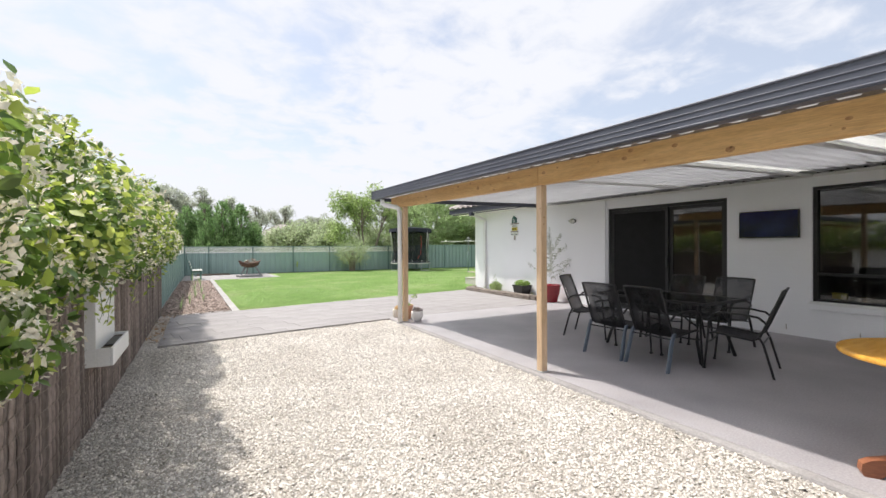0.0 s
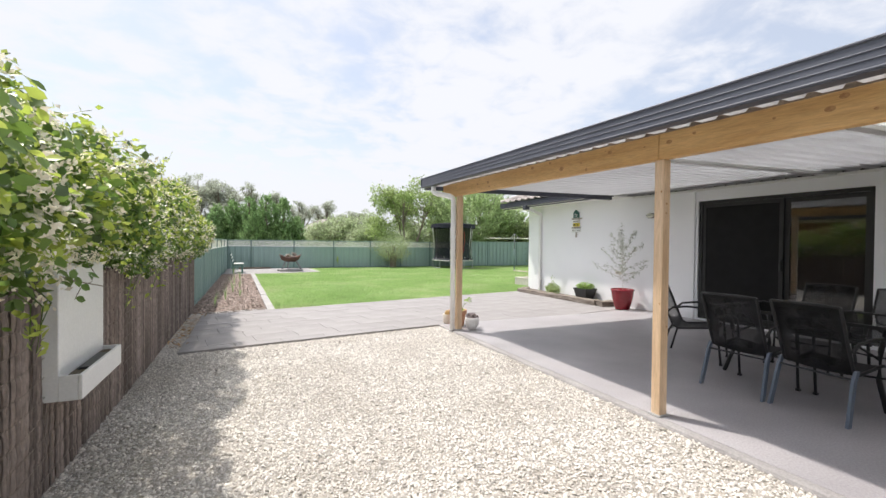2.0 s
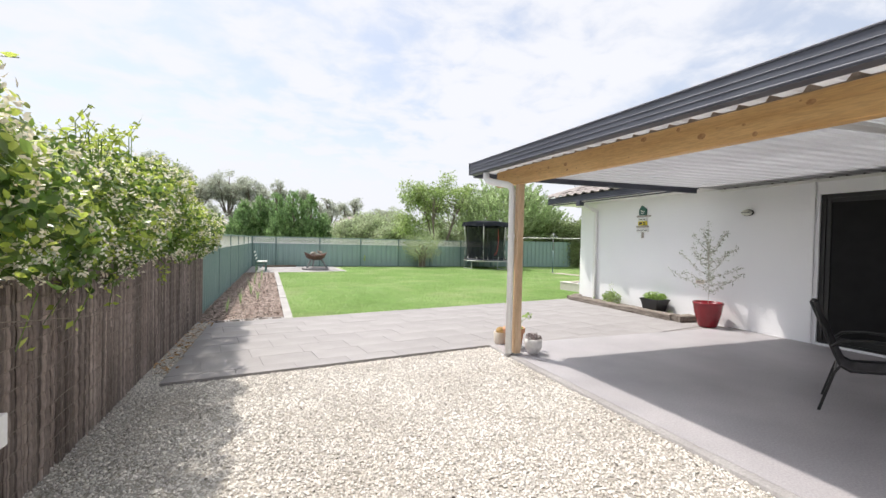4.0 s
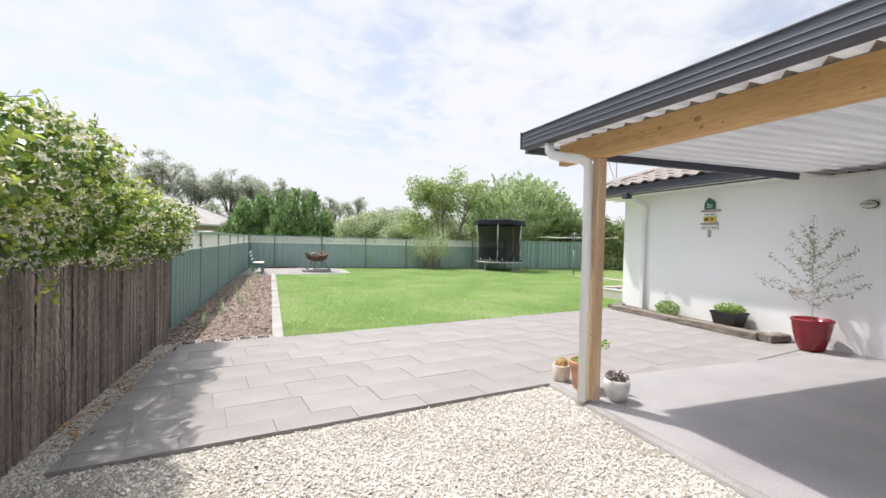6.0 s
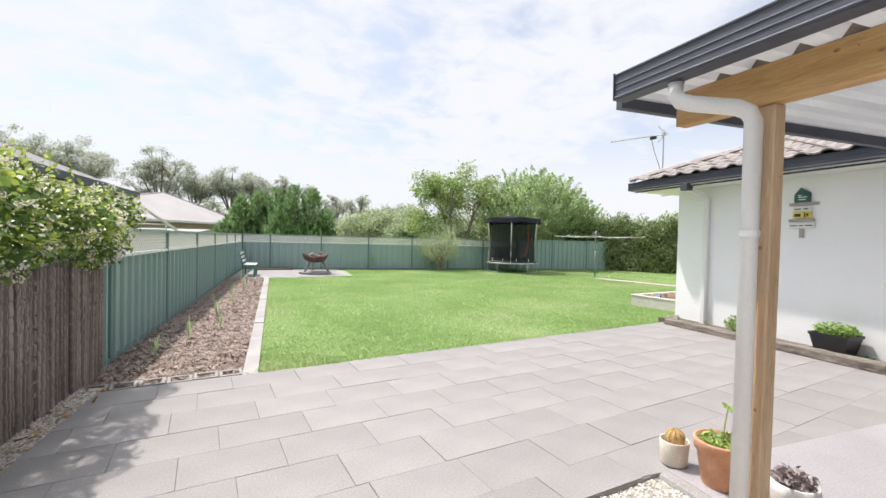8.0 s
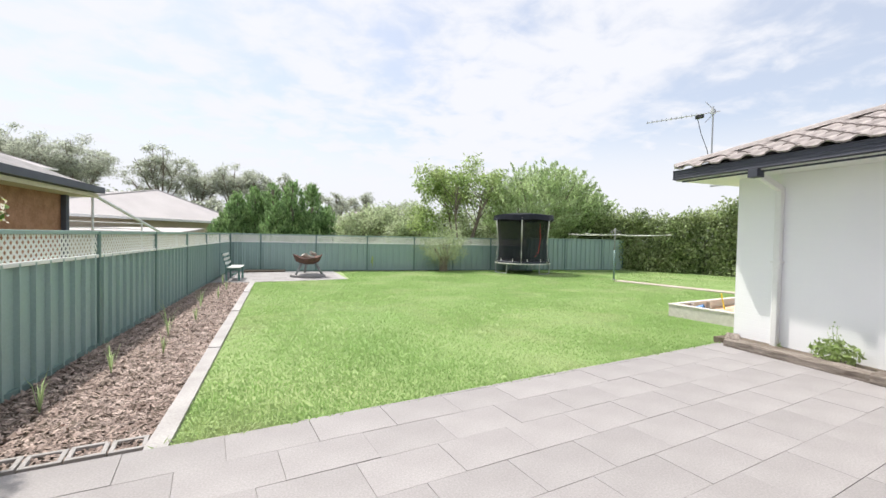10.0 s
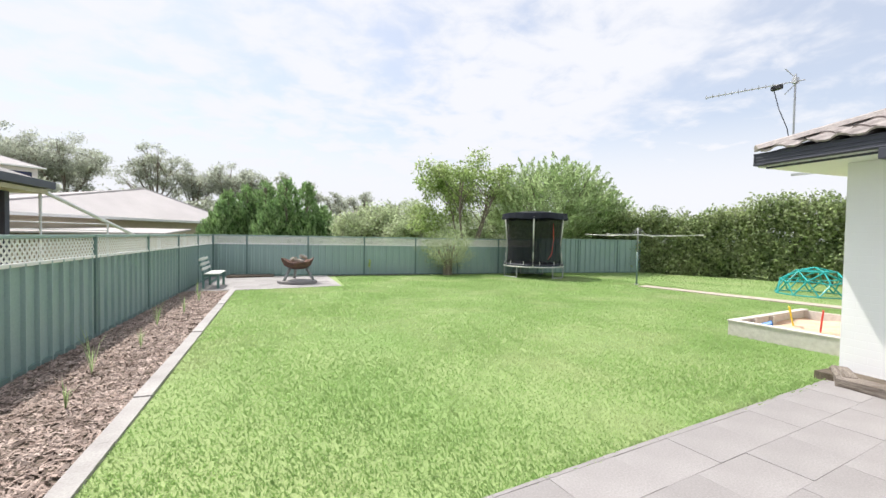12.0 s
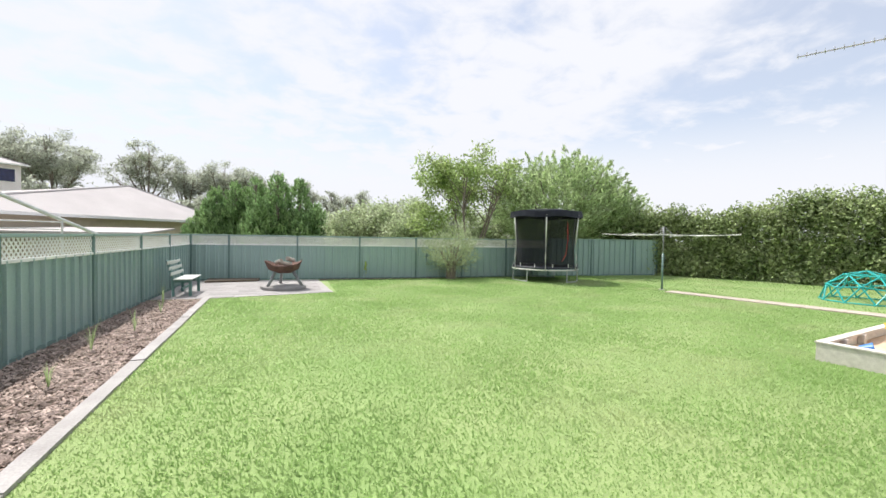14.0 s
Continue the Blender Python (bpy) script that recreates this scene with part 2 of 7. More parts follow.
see_through(M_SLING, 0.18)
# black chair tube, with the sky's blue sheen on it put into the colour
M_SKYSHEEN = mat("sky_sheen_chair_tube", (0.10, 0.125, 0.17), (0.13, 0.16, 0.21), 5, 0.35, bump=0.03, var=0.06)
M_ORANGE = mat("varnished_pine", (0.58, 0.27, 0.03), (0.74, 0.40, 0.06), 3, 0.22, bump=0.05, fine=20, var=0.10, stretch=(1, 9, 1))
M_TEAK = mat("red_brown_timber", (0.22, 0.075, 0.035), (0.33, 0.13, 0.06), 4, 0.5, bump=0.15, fine=30, var=0.15, stretch=(1, 8, 8))
M_SLEEPER = mat("weathered_sleeper", (0.13, 0.105, 0.085), (0.30, 0.26, 0.225), 4, 0.95, bump=0.9, fine=18, var=0.3, stretch=(7, 0.7, 7), dist=0.01)
M_TERRA = mat("terracotta", (0.50, 0.235, 0.13), (0.62, 0.35, 0.22), 9, 0.8, bump=0.1, fine=50, var=0.08)
M_REDPOT = mat("red_glaze", (0.20, 0.012, 0.02), (0.28, 0.02, 0.03), 4, 0.18, bump=0.03, var=0.1)
M_BLACKPOT = mat("black_plastic", (0.015, 0.015, 0.017), (0.022, 0.022, 0.024), 5, 0.4, bump=0.05, var=0.1)
M_CREAMPOT = mat("cream_ceramic", (0.66, 0.58, 0.48), (0.74, 0.68, 0.60), 10, 0.6, bump=0.1, var=0.1)
M_WHITEPOT = mat("white_ceramic", (0.70, 0.68, 0.66), (0.78, 0.76, 0.74), 10, 0.5, bump=0.15, fine=30, var=0.1)
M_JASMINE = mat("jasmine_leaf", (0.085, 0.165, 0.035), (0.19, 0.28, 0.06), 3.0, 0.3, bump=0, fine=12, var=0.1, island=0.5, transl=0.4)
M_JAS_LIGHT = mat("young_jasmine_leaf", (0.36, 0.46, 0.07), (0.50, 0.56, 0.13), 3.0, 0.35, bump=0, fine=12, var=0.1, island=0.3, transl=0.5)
M_FLOWER = mat("cream_flower", (0.88, 0.79, 0.62), (0.93, 0.90, 0.82), 6, 0.7, bump=0, var=0.1, island=0.2, transl=0.3)
M_HEDGE = mat("hedge_leaf", (0.24, 0.315, 0.135), (0.41, 0.475, 0.235), 1.2, 0.6, bump=0, fine=8, var=0.1, island=0.45, transl=0.48)
# green lightened to carry the haze in front of the conifers
M_CONIFER = mat("hazy_conifer_leaf", (0.21, 0.345, 0.14), (0.33, 0.47, 0.21), 0.8, 0.6, bump=0, fine=6, var=0.15, island=0.45, transl=0.5)
# paler than gum leaves are: the distance haze is put into the colour
M_EUC = mat("hazy_gum_leaf", (0.39, 0.42, 0.335), (0.49, 0.52, 0.43), 0.3, 0.6, bump=0, fine=3, var=0.1, island=0.3, transl=0.62)
M_OLIVE = mat("pale_shrub_leaf", (0.34, 0.42, 0.23), (0.48, 0.54, 0.34), 0.7, 0.5, bump=0, fine=5, var=0.1, island=0.4, transl=0.55)
M_TREE = mat("green_tree_leaf", (0.26, 0.365, 0.12), (0.41, 0.50, 0.21), 0.6, 0.45, bump=0, fine=5, var=0.1, island=0.4, transl=0.5)
M_ASH = mat("light_ash_leaf", (0.32, 0.43, 0.19), (0.48, 0.58, 0.32), 0.6, 0.5, bump=0, fine=5, var=0.1, island=0.35, transl=0.55)
M_SILVER = mat("olive_tree_leaf", (0.26, 0.29, 0.22), (0.38, 0.40, 0.33), 3, 0.6, bump=0, var=0.1, island=0.35, transl=0.2)
M_SUCC = mat("succulent_leaf", (0.22, 0.36, 0.07), (0.34, 0.46, 0.13), 8, 0.5, bump=0, var=0.1, island=0.3, transl=0.2)
M_PURPLE = mat("dusky_succulent_leaf", (0.20, 0.15, 0.15), (0.34, 0.29, 0.28), 12, 0.6, bump=0, var=0.1, island=0.3)
M_BARK = mat("grey_bark", (0.17, 0.14, 0.11), (0.27, 0.23, 0.19), 5, 0.95, bump=0.7, fine=20, var=0.2, stretch=(3, 3, 0.6), dist=0.01)
M_GALV = mat("galvanised_steel", (0.46, 0.47, 0.48), (0.56, 0.57, 0.58), 6, 0.4, 0.4, bump=0.03, var=0.08)
M_RUST = mat("rusted_steel", (0.075, 0.042, 0.034), (0.15, 0.08, 0.058), 7, 0.9, bump=0.5, fine=60, var=0.25)
M_GREYMETAL = mat("weathered_grey_metal", (0.24, 0.25, 0.25), (0.34, 0.35, 0.35), 7, 0.6, 0.2, bump=0.1, var=0.1)
M_LOG = mat("pale_split_log", (0.36, 0.31, 0.26), (0.52, 0.47, 0.41), 9, 0.9, bump=0.5, fine=40, var=0.2)
M_NET = mat("black_net", (0.012, 0.012, 0.016), (0.02, 0.02, 0.026), 4, 0.8, bump=0.2, fine=300, var=0.2)
M_NAVY = mat("navy_vinyl", (0.022, 0.026, 0.042), (0.035, 0.04, 0.06), 4, 0.45, bump=0.1, fine=40, var=0.1)
M_TEAL = mat("teal_plastic_tube", (0.02, 0.34, 0.33), (0.03, 0.42, 0.40), 4, 0.35, bump=0.02, var=0.05)
M_SAND = mat("play_sand", (0.58, 0.41, 0.28), (0.68, 0.50, 0.37), 6, 0.95, bump=0.7, fine=60, var=0.12, dist=0.01)
M_PALEWOOD = mat("pale_weathered_pine", (0.54, 0.50, 0.465), (0.66, 0.62, 0.58), 3, 0.8, bump=0.3, fine=24, var=0.12, stretch=(5, 5, 5))
M_YELLOW = mat("yellow_plastic", (0.75, 0.55, 0.02), (0.80, 0.62, 0.04), 5, 0.4, bump=0, var=0.03)
M_RED = mat("red_plastic", (0.60, 0.04, 0.03), (0.66, 0.06, 0.04), 5, 0.4, bump=0, var=0.03)
M_BLUE = mat("blue_plastic", (0.03, 0.16, 0.45), (0.04, 0.2, 0.5), 5, 0.4, bump=0, var=0.03)
M_BENCHWOOD = mat("pale_bench_slat", (0.50, 0.52, 0.48), (0.60, 0.62, 0.58), 4, 0.7, bump=0.1, var=0.08)
M_BENCHGREEN = mat("green_bench_frame", (0.12, 0.23, 0.20), (0.15, 0.27, 0.24), 4, 0.6, bump=0.05, var=0.06)
M_STONE = mat("patio_stone", (0.26, 0.245, 0.24), (0.34, 0.325, 0.315), 3, 0.85, bump=0.3, fine=50, var=0.12, objrand=0.12)
M_SIGNGREEN = mat("dark_green_sign", (0.03, 0.10, 0.085), (0.04, 0.13, 0.11), 6, 0.6, bump=0.05)
M_SIGNYELLOW = mat("yellow_sign", (0.72, 0.58, 0.06), (0.78, 0.64, 0.08), 6, 0.6, bump=0.05)
M_SIGNGREY = mat("grey_sign_board", (0.34, 0.30, 0.27), (0.44, 0.40, 0.37), 9, 0.8, bump=0.3, var=0.15)
M_INK = mat("dark_ink", (0.04, 0.04, 0.04), (0.05, 0.05, 0.05), 5, 0.7, bump=0)
M_FROST = mat("frosted_lamp_glass", (0.80, 0.80, 0.70), (0.84, 0.84, 0.76), 5, 0.3, bump=0, transl=0.3)


# ---- building helpers ----
def finish(name, bm, material, smooth=False):
    me = bpy.data.meshes.new(name)
    bm.normal_update()
    bm.to_mesh(me)
    bm.free()
    me.materials.append(material)
    if smooth:
        me.polygons.foreach_set("use_smooth", [True] * len(me.polygons))
    return me


def part(name, bm, material, parent=None, label="", smooth=False, kind="", m=None):
    """Links a bmesh (or a ready mesh) as one mesh object under a thing or a part."""
    me = finish(name, bm, material, smooth) if isinstance(bm, bmesh.types.BMesh) else bm
    ob = new(name, me)
    ob.parent = parent
    if m is not None:
        ob.matrix_basis = m
    return tagged(ob, label, kind=kind)


def thing(name, m, label, category, group="", kind=""):
    ob = new(name)
    ob.empty_display_size = 0.1
    ob.matrix_basis = m
    return tagged(ob, label, category, group, kind)


def box(bm, x0, y0, z0, x1, y1, z1, bevel=0.0, m=None):
    lo, hi = Vector((min(x0, x1), min(y0, y1), min(z0, z1))), Vector((max(x0, x1), max(y0, y1), max(z0, z1)))
    made = bmesh.ops.create_cube(bm, size=1.0)["verts"]
    for v in made:
        v.co = Vector((lo[i] + (v.co[i] + 0.5) * (hi[i] - lo[i]) for i in range(3)))
    if bevel:
        edges = list({e for v in made for e in v.link_edges})
        got = bmesh.ops.bevel(bm, geom=edges, offset=bevel, segments=1, affect="EDGES")
        made = got["verts"]
        made = list({v for f in got["faces"] for v in f.verts} | {v for v in made})
    if m is not None:
        bmesh.ops.transform(bm, matrix=m, verts=made)
    return bm


def boxes(*dims, bevel=0.0):
    bm = bmesh.new()
    for d in dims:
        box(bm, *d, bevel=bevel)
    return bm


def tube(bm, pts, r, seg=8, r_end=None, closed=False):
    """A round tube through points, with mitred bends."""
    pts = [Vector(p) for p in pts]
    n = len(pts)
    rings = []
    up = Vector((0, 0, 1))
    for i, p in enumerate(pts):
        if closed:
            d = (pts[(i + 1) % n] - pts[i - 1])
        else:
            d = pts[min(i + 1, n - 1)] - pts[max(i - 1, 0)]
        d.normalize()
        a = d.cross(up)
        if a.length < 1e-3:
            a = d.cross(Vector((1, 0, 0)))
        a.normalize()
        b = d.cross(a)
        rr = r if r_end is None else r + (r_end - r) * i / max(1, n - 1)
        rings.append([bm.verts.new(p + rr * (math.cos(2 * math.pi * k / seg) * a + math.sin(2 * math.pi * k / seg) * b)) for k in range(seg)])
    for i in range(n if closed else n - 1):
        r0, r1 = rings[i], rings[(i + 1) % n]
        best = min(range(seg), key=lambda s: (r0[0].co - r1[s].co).length) if closed and i == n - 1 else 0
        for k in range(seg):
            bm.faces.new((r0[k], r0[(k + 1) % seg], r1[(k + 1 + best) % seg], r1[(k + best) % seg]))
    if not closed:
        bm.faces.new(rings[0][::-1])
        bm.faces.new(rings[-1])
    return bm


def tubes(*lines, r=0.01, seg=8):
    bm = bmesh.new()
    for pts in lines:
        tube(bm, pts, r, seg)
    return bm


def lathe(profile, seg=24, bm=None, centre=(0, 0)):
    """Turns a profile of (radius, z) round the z axis."""
    bm = bm or bmesh.new()
    rings = []
    for r, z in profile:
        if r < 1e-5:
            rings.append([bm.verts.new((centre[0], centre[1], z))])
        else:
            rings.append([bm.verts.new((centre[0] + r * math.cos(2 * math.pi * k / seg), centre[1] + r * math.sin(2 * math.pi * k / seg), z)) for k in range(seg)])
    for a, b in zip(rings, rings[1:]):
        for k in range(seg):
            j = (k + 1) % seg
            if len(a) == 1 and len(b) == 1:
                continue
            if len(a) == 1:
                bm.faces.new((a[0], b[k], b[j]))
            elif len(b) == 1:
                bm.faces.new((a[k], a[j], b[0]))
            else:
                bm.faces.new((a[k], a[j], b[j], b[k]))
    bmesh.ops.recalc_face_normals(bm, faces=bm.faces[:])
    return bm


def prism(profile, axis, a, b, bm=None):
    """Extrudes a closed profile of 2D points along an axis from a to b."""
    bm = bm or bmesh.new()
    put = {"x": lambda p, t: (t, p[0], p[1]), "y": lambda p, t: (p[0], t, p[1]), "z": lambda p, t: (p[0], p[1], t)}[axis]
    r0, r1 = [bm.verts.new(put(p, a)) for p in profile], [bm.verts.new(put(p, b)) for p in profile]
    fs = [bm.faces.new((r0[i], r0[(i + 1) % len(profile)], r1[(i + 1) % len(profile)], r1[i])) for i in range(len(profile))]
    fs += [bm.faces.new(r0[::-1]), bm.faces.new(r1)]
    bmesh.ops.recalc_face_normals(bm, faces=fs)
    return bm


def array_mesh(name, verts, faces, material, smooth=False):
    """A mesh from arrays: verts (n, 3), faces (m, k) of equal size."""
    verts, faces = np.asarray(verts, np.float32), np.asarray(faces, np.int32)
    me = bpy.data.meshes.new(name)
    k = faces.shape[1]
    me.vertices.add(len(verts))
    me.vertices.foreach_set("co", verts.ravel())
    me.loops.add(faces.size)
    me.loops.foreach_set("vertex_index", faces.ravel())
    me.polygons.add(len(faces))
    me.polygons.foreach_set("loop_start", np.arange(0, faces.size, k, dtype=np.int32))
    me.polygons.foreach_set("loop_total", np.full(len(faces), k, np.int32))
    if smooth:
        me.polygons.foreach_set("use_smooth", np.ones(len(faces), bool))
    me.update(calc_edges=True)
    me.materials.append(material)
    return me


RNG = np.random.default_rng(7)


def unit(v):
    return v / np.maximum(np.linalg.norm(v, axis=-1, keepdims=True), 1e-6)


def scatter(name, template, tris, centres, sizes, material, normals=None, along=None):
    """Copies a small template mesh to many centres, each turned at random (its z towards normals where given)."""
    n = len(centres)
    z = unit(RNG.normal(size=(n, 3))) if normals is None else unit(normals)
    a = unit(np.cross(z, unit(RNG.normal(size=(n, 3)))))
    if along is not None:
        a = unit(np.cross(unit(along), z))
        z = np.cross(a, unit(along))
    b = np.cross(z, a)
    t = np.asarray(template, float)
    s = np.asarray(sizes).reshape(-1, 1, 1) if np.ndim(sizes) else sizes
    v = (t[None, :, 0:1] * a[:, None] + t[None, :, 1:2] * b[:, None] + t[None, :, 2:3] * z[:, None]) * s
    v = v + np.asarray(centres)[:, None]
    f = np.asarray(tris)[None] + (np.arange(n) * len(t))[:, None, None]
    return array_mesh(name, v.reshape(-1, 3), f.reshape(-1, np.asarray(tris).shape[1]), material)


LEAF = [(0, -0.5, 0), (0.26, -0.05, 0.07), (0, 0.5, -0.04), (-0.26, -0.05, 0.07)]
LEAF_F = [(0, 1, 2), (0, 2, 3)]
SLIM = [(0, -0.5, 0), (0.13, 0.0, 0.03), (0, 0.5, 0), (-0.13, 0.0, 0.03)]


# ---- ground ----
WX = 7.95                                   # face of the house wall
LAWN_Z, SLAB_Z = -0.045, 0.0


def lawn_line(x):
    return 10.36 + 0.175 * (x - 0.56)


def gravel_line(x):
    return 7.25 + 0.135 * (x - 0.28)


def kerb_x(y):
    return 0.66 - 0.029 * (y - 10.4)


def slab_poly(bm, pts, z0, z1):
    lo, hi = [bm.verts.new((x, y, z0)) for x, y in pts], [bm.verts.new((x, y, z1)) for x, y in pts]
    fs = [bm.faces.new(hi), bm.faces.new(lo[::-1])]
    n = len(pts)
    fs += [bm.faces.new((lo[i], lo[(i + 1) % n], hi[(i + 1) % n], hi[i])) for i in range(n)]
    bmesh.ops.recalc_face_normals(bm, faces=fs)
    return bm


bm = bmesh.new()
bmesh.ops.create_grid(bm, x_segments=8, y_segments=8, size=900)
ground = part("ground", bm, M_FIELD, kind="structure", m=pose(0, 0, -0.16))
tagged(ground, "dry grassy ground running out to the far trees", "ground")

bm = bmesh.new()
slab_poly(bm, [(kerb_x(10.3) + 0.1, lawn_line(0.7)), (8.6, lawn_line(8.6)), (24, 12.6), (24, 27), (-0.7, 27), (-0.7, 21.1), (kerb_x(21.1) + 0.1, 21.1)], -0.15, LAWN_Z)
lawn = part("lawn", bm, M_LAWN, kind="structure")
tagged(lawn, "freshly mown bright green back lawn", "lawn")

bm = slab_poly(bmesh.new(), [(-0.9, -6), (3.275, -6), (3.275, gravel_line(3.275) + 0.05), (-0.9, gravel_line(-0.9) + 0.05)], -0.15, -0.036)
gravel_bed = tagged(part("gravel_bed", bm, M_GRAVEL_BED, kind="structure"), "bed of cream crushed stone beside the patio", "gravel")
bm = slab_poly(bmesh.new(), [(-0.9, 7.02), (-0.475, 7.12), (-0.475, 10.16), (-0.9, 10.16)], -0.15, -0.034)
tagged(part("gravel_strip", bm, M_GRAVEL_BED, kind="structure"), "narrow strip of gravel at the foot of the screen", "gravel")

# patio slab, with its pale troweled edge
bm = slab_poly(bmesh.new(), [(3.33, -6), (WX, -6), (WX, 7.642), (3.33, 7.642)], -0.15, SLAB_Z)
patio = tagged(part("patio_slab", bm, M_CONC, kind="structure"), "smooth grey concrete patio slab under the cover", "patio")
bm = prism([(3.25, -0.15), (3.328, -0.15), (3.328, -0.001), (3.285, -0.003), (3.262, -0.012), (3.253, -0.03)], "y", -6, 7.642)
tagged(part("patio_edge", bm, M_CONC_EDGE, kind="structure"), "sloping concrete edge of the patio", "patio edge")
bm = slab_poly(bmesh.new(), [(-0.472, 7.15), (3.25, gravel_line(3.25)), (3.25, 7.645), (WX, 7.645), (WX, lawn_line(WX) - 0.02), (-0.472, lawn_line(-0.472) - 0.02)], -0.15, -0.014)
paving_bed = tagged(part("paving", bm, M_JOINT, kind="structure"), "grey paved path between gravel and lawn", "paving")

# mulch bed and its concrete kerb
bm = slab_poly(bmesh.new(), [(-0.8, lawn_line(-0.8)), (kerb_x(10.3), lawn_line(0.6)), (kerb_x(21.2), 21.2), (-0.8, 21.2)], -0.15, -0.06)
mulch_bed = tagged(part("garden_bed", bm, M_SOIL, kind="structure"), "long garden bed of bark mulch beside the fence", "garden bed")
kerb = thing("lawn_kerb", pose(0, 0, 0), "pale concrete kerb blocks edging the lawn", "kerb", kind="structure")
y = 10.36
k = 0
while y < 21.0:
    ln = 0.93
    a, b = kerb_x(y + 0.006), kerb_x(y + ln - 0.006)
    bm = slab_poly(bmesh.new(), [(a, y + 0.006), (a + 0.145, y + 0.006), (b + 0.145, y + ln - 0.006), (b, y + ln - 0.006)], -0.14, -0.012 - 0.004 * (k % 3))
    part("kerb_block", bm, M_KERB, kerb)
    y += ln
    k += 1
edging = thing("bed_edging", pose(0, 0, 0), "row of pale hollow concrete blocks sunk along the garden bed", "edging", kind="structure")
for k in range(6):
    x = -0.66 + 0.222 * k
    bm = bmesh.new()
    for a, b, c, d in ((0, 0, 0.214, 0.03), (0, 0.17, 0.214, 0.20), (0, 0.03, 0.03, 0.17), (0.184, 0.03, 0.214, 0.17)):
        box(bm, a, b, -0.09, c, d, 0.0, bevel=0.003)
    part("edging_block", bm, M_KERB, edging, m=pose(x, lawn_line(x) + 0.085, -0.022 - 0.004 * (k % 2), 0, 0, 9.9))

# small paved terrace with the fire pit
TERRACE = [(-0.72, 21.25), (0.42, 21.2), (3.35, 21.75), (3.15, 25.15), (-0.72, 25.4)]
bm = slab_poly(bmesh.new(), TERRACE, -0.15, -0.034)
tagged(part("terrace", bm, M_STONE, kind="structure"), "pale stone terrace round the fire pit", "terrace")
bm = slab_poly(bmesh.new(), [(-0.2, 24.6), (1.3, 24.75), (1.3, 25.35), (-0.2, 25.4)], -0.1, 0.03)
tagged(part("planting_patch", bm, M_SOIL, kind="structure"), "patch of bare soil against the back fence", "soil")
bm = slab_poly(bmesh.new(), [(3.2, 25.0), (10.4, 24.75), (10.4, 24.99), (3.2, 25.4)], -0.1, -0.035)
tagged(part("fence_strip", bm, M_SOIL, kind="structure"), "thin strip of bare soil along the back fence", "soil")
strip = thing("stepping_path", pose(0, 0, 0), "thin concrete path from the clothes hoist across the lawn", "path", kind="structure")
for i in range(9):
    p, q = Vector((13.0, 19.75)), Vector((14.95, 12.9))
    d = (q - p) / 9
    s = Vector((d.y, -d.x)).normalized() * -0.25
    a, b = p + d * i + d * 0.01, p + d * (i + 1) - d * 0.01
    part("path_slab", slab_poly(bmesh.new(), [tuple(a + s), tuple(b + s), tuple(b - s), tuple(a - s)], -0.14, -0.014), mat("tan_concrete", (0.40, 0.34, 0.29), (0.48, 0.42, 0.36), 3, 0.9, bump=0.3) if i == 0 else strip.children[0].data.materials[0], strip)


# ---- house ----
house = thing("house", pose(0, 0, 0), "white rendered single-storey house with a tiled roof", "house", kind="structure")
DOOR = (3.9, 6.36, 0.03, 2.2)
WIN = (0.75, 2.73, 0.53, 2.24)
W_END, TOP = 11.65, 2.43
T = 0.26
bm = boxes((WX, -6, -0.15, WX + T, WIN[0], TOP), (WX, WIN[0], -0.15, WX + T, WIN[1], WIN[2]), (WX, WIN[0], WIN[3], WX + T, WIN[1], TOP),
           (WX, WIN[1], -0.15, WX + T, DOOR[0], TOP), (WX, DOOR[0], DOOR[3], WX + T, DOOR[1], TOP), (WX, DOOR[1], -0.15, WX + T, W_END, TOP),
           (WX, DOOR[0], -0.15, WX + T, DOOR[1], DOOR[2]))
bmesh.ops.remove_doubles(bm, verts=bm.verts[:], dist=0.0005)
part("wall_west", bm, M_WALL, house)
part("wall_north", boxes((WX + T, W_END - T, -0.15, 14, W_END, TOP)), M_WALL, house)
part("wall_south", boxes((WX + T, -6, -0.15, 14, -5.74, TOP)), M_WALL, house)
part("wall_east", boxes((14, -6, -0.15, 14.26, W_END, TOP)), M_WALL, house)
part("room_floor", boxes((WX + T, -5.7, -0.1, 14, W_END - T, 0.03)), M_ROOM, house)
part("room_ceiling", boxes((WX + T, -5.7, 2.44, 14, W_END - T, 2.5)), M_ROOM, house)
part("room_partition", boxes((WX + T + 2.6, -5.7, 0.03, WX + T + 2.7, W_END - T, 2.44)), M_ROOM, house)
# thin pilaster at the door side and the plinth step under the window
part("pilaster", boxes((WX - 0.03, DOOR[1] + 0.05, 0.0, WX - 0.001, DOOR[1] + 0.11, 2.44), bevel=0.004), M_WALL, house)
part("window_ledge", boxes((WX - 0.035, WIN[0] - 0.05, WIN[2] - 0.10, WX - 0.001, WIN[1] + 0.05, WIN[2] - 0.012), bevel=0.006), M_WALL, house)
# roof corner: soffit, fascia, gutter
EX, EY = 7.34, 12.30                         # outer edge of the eaves
part("soffit", boxes((EX + 0.06, 7.9, 2.432, 14.6, EY - 0.02, 2.45)), M_WHITE, house)


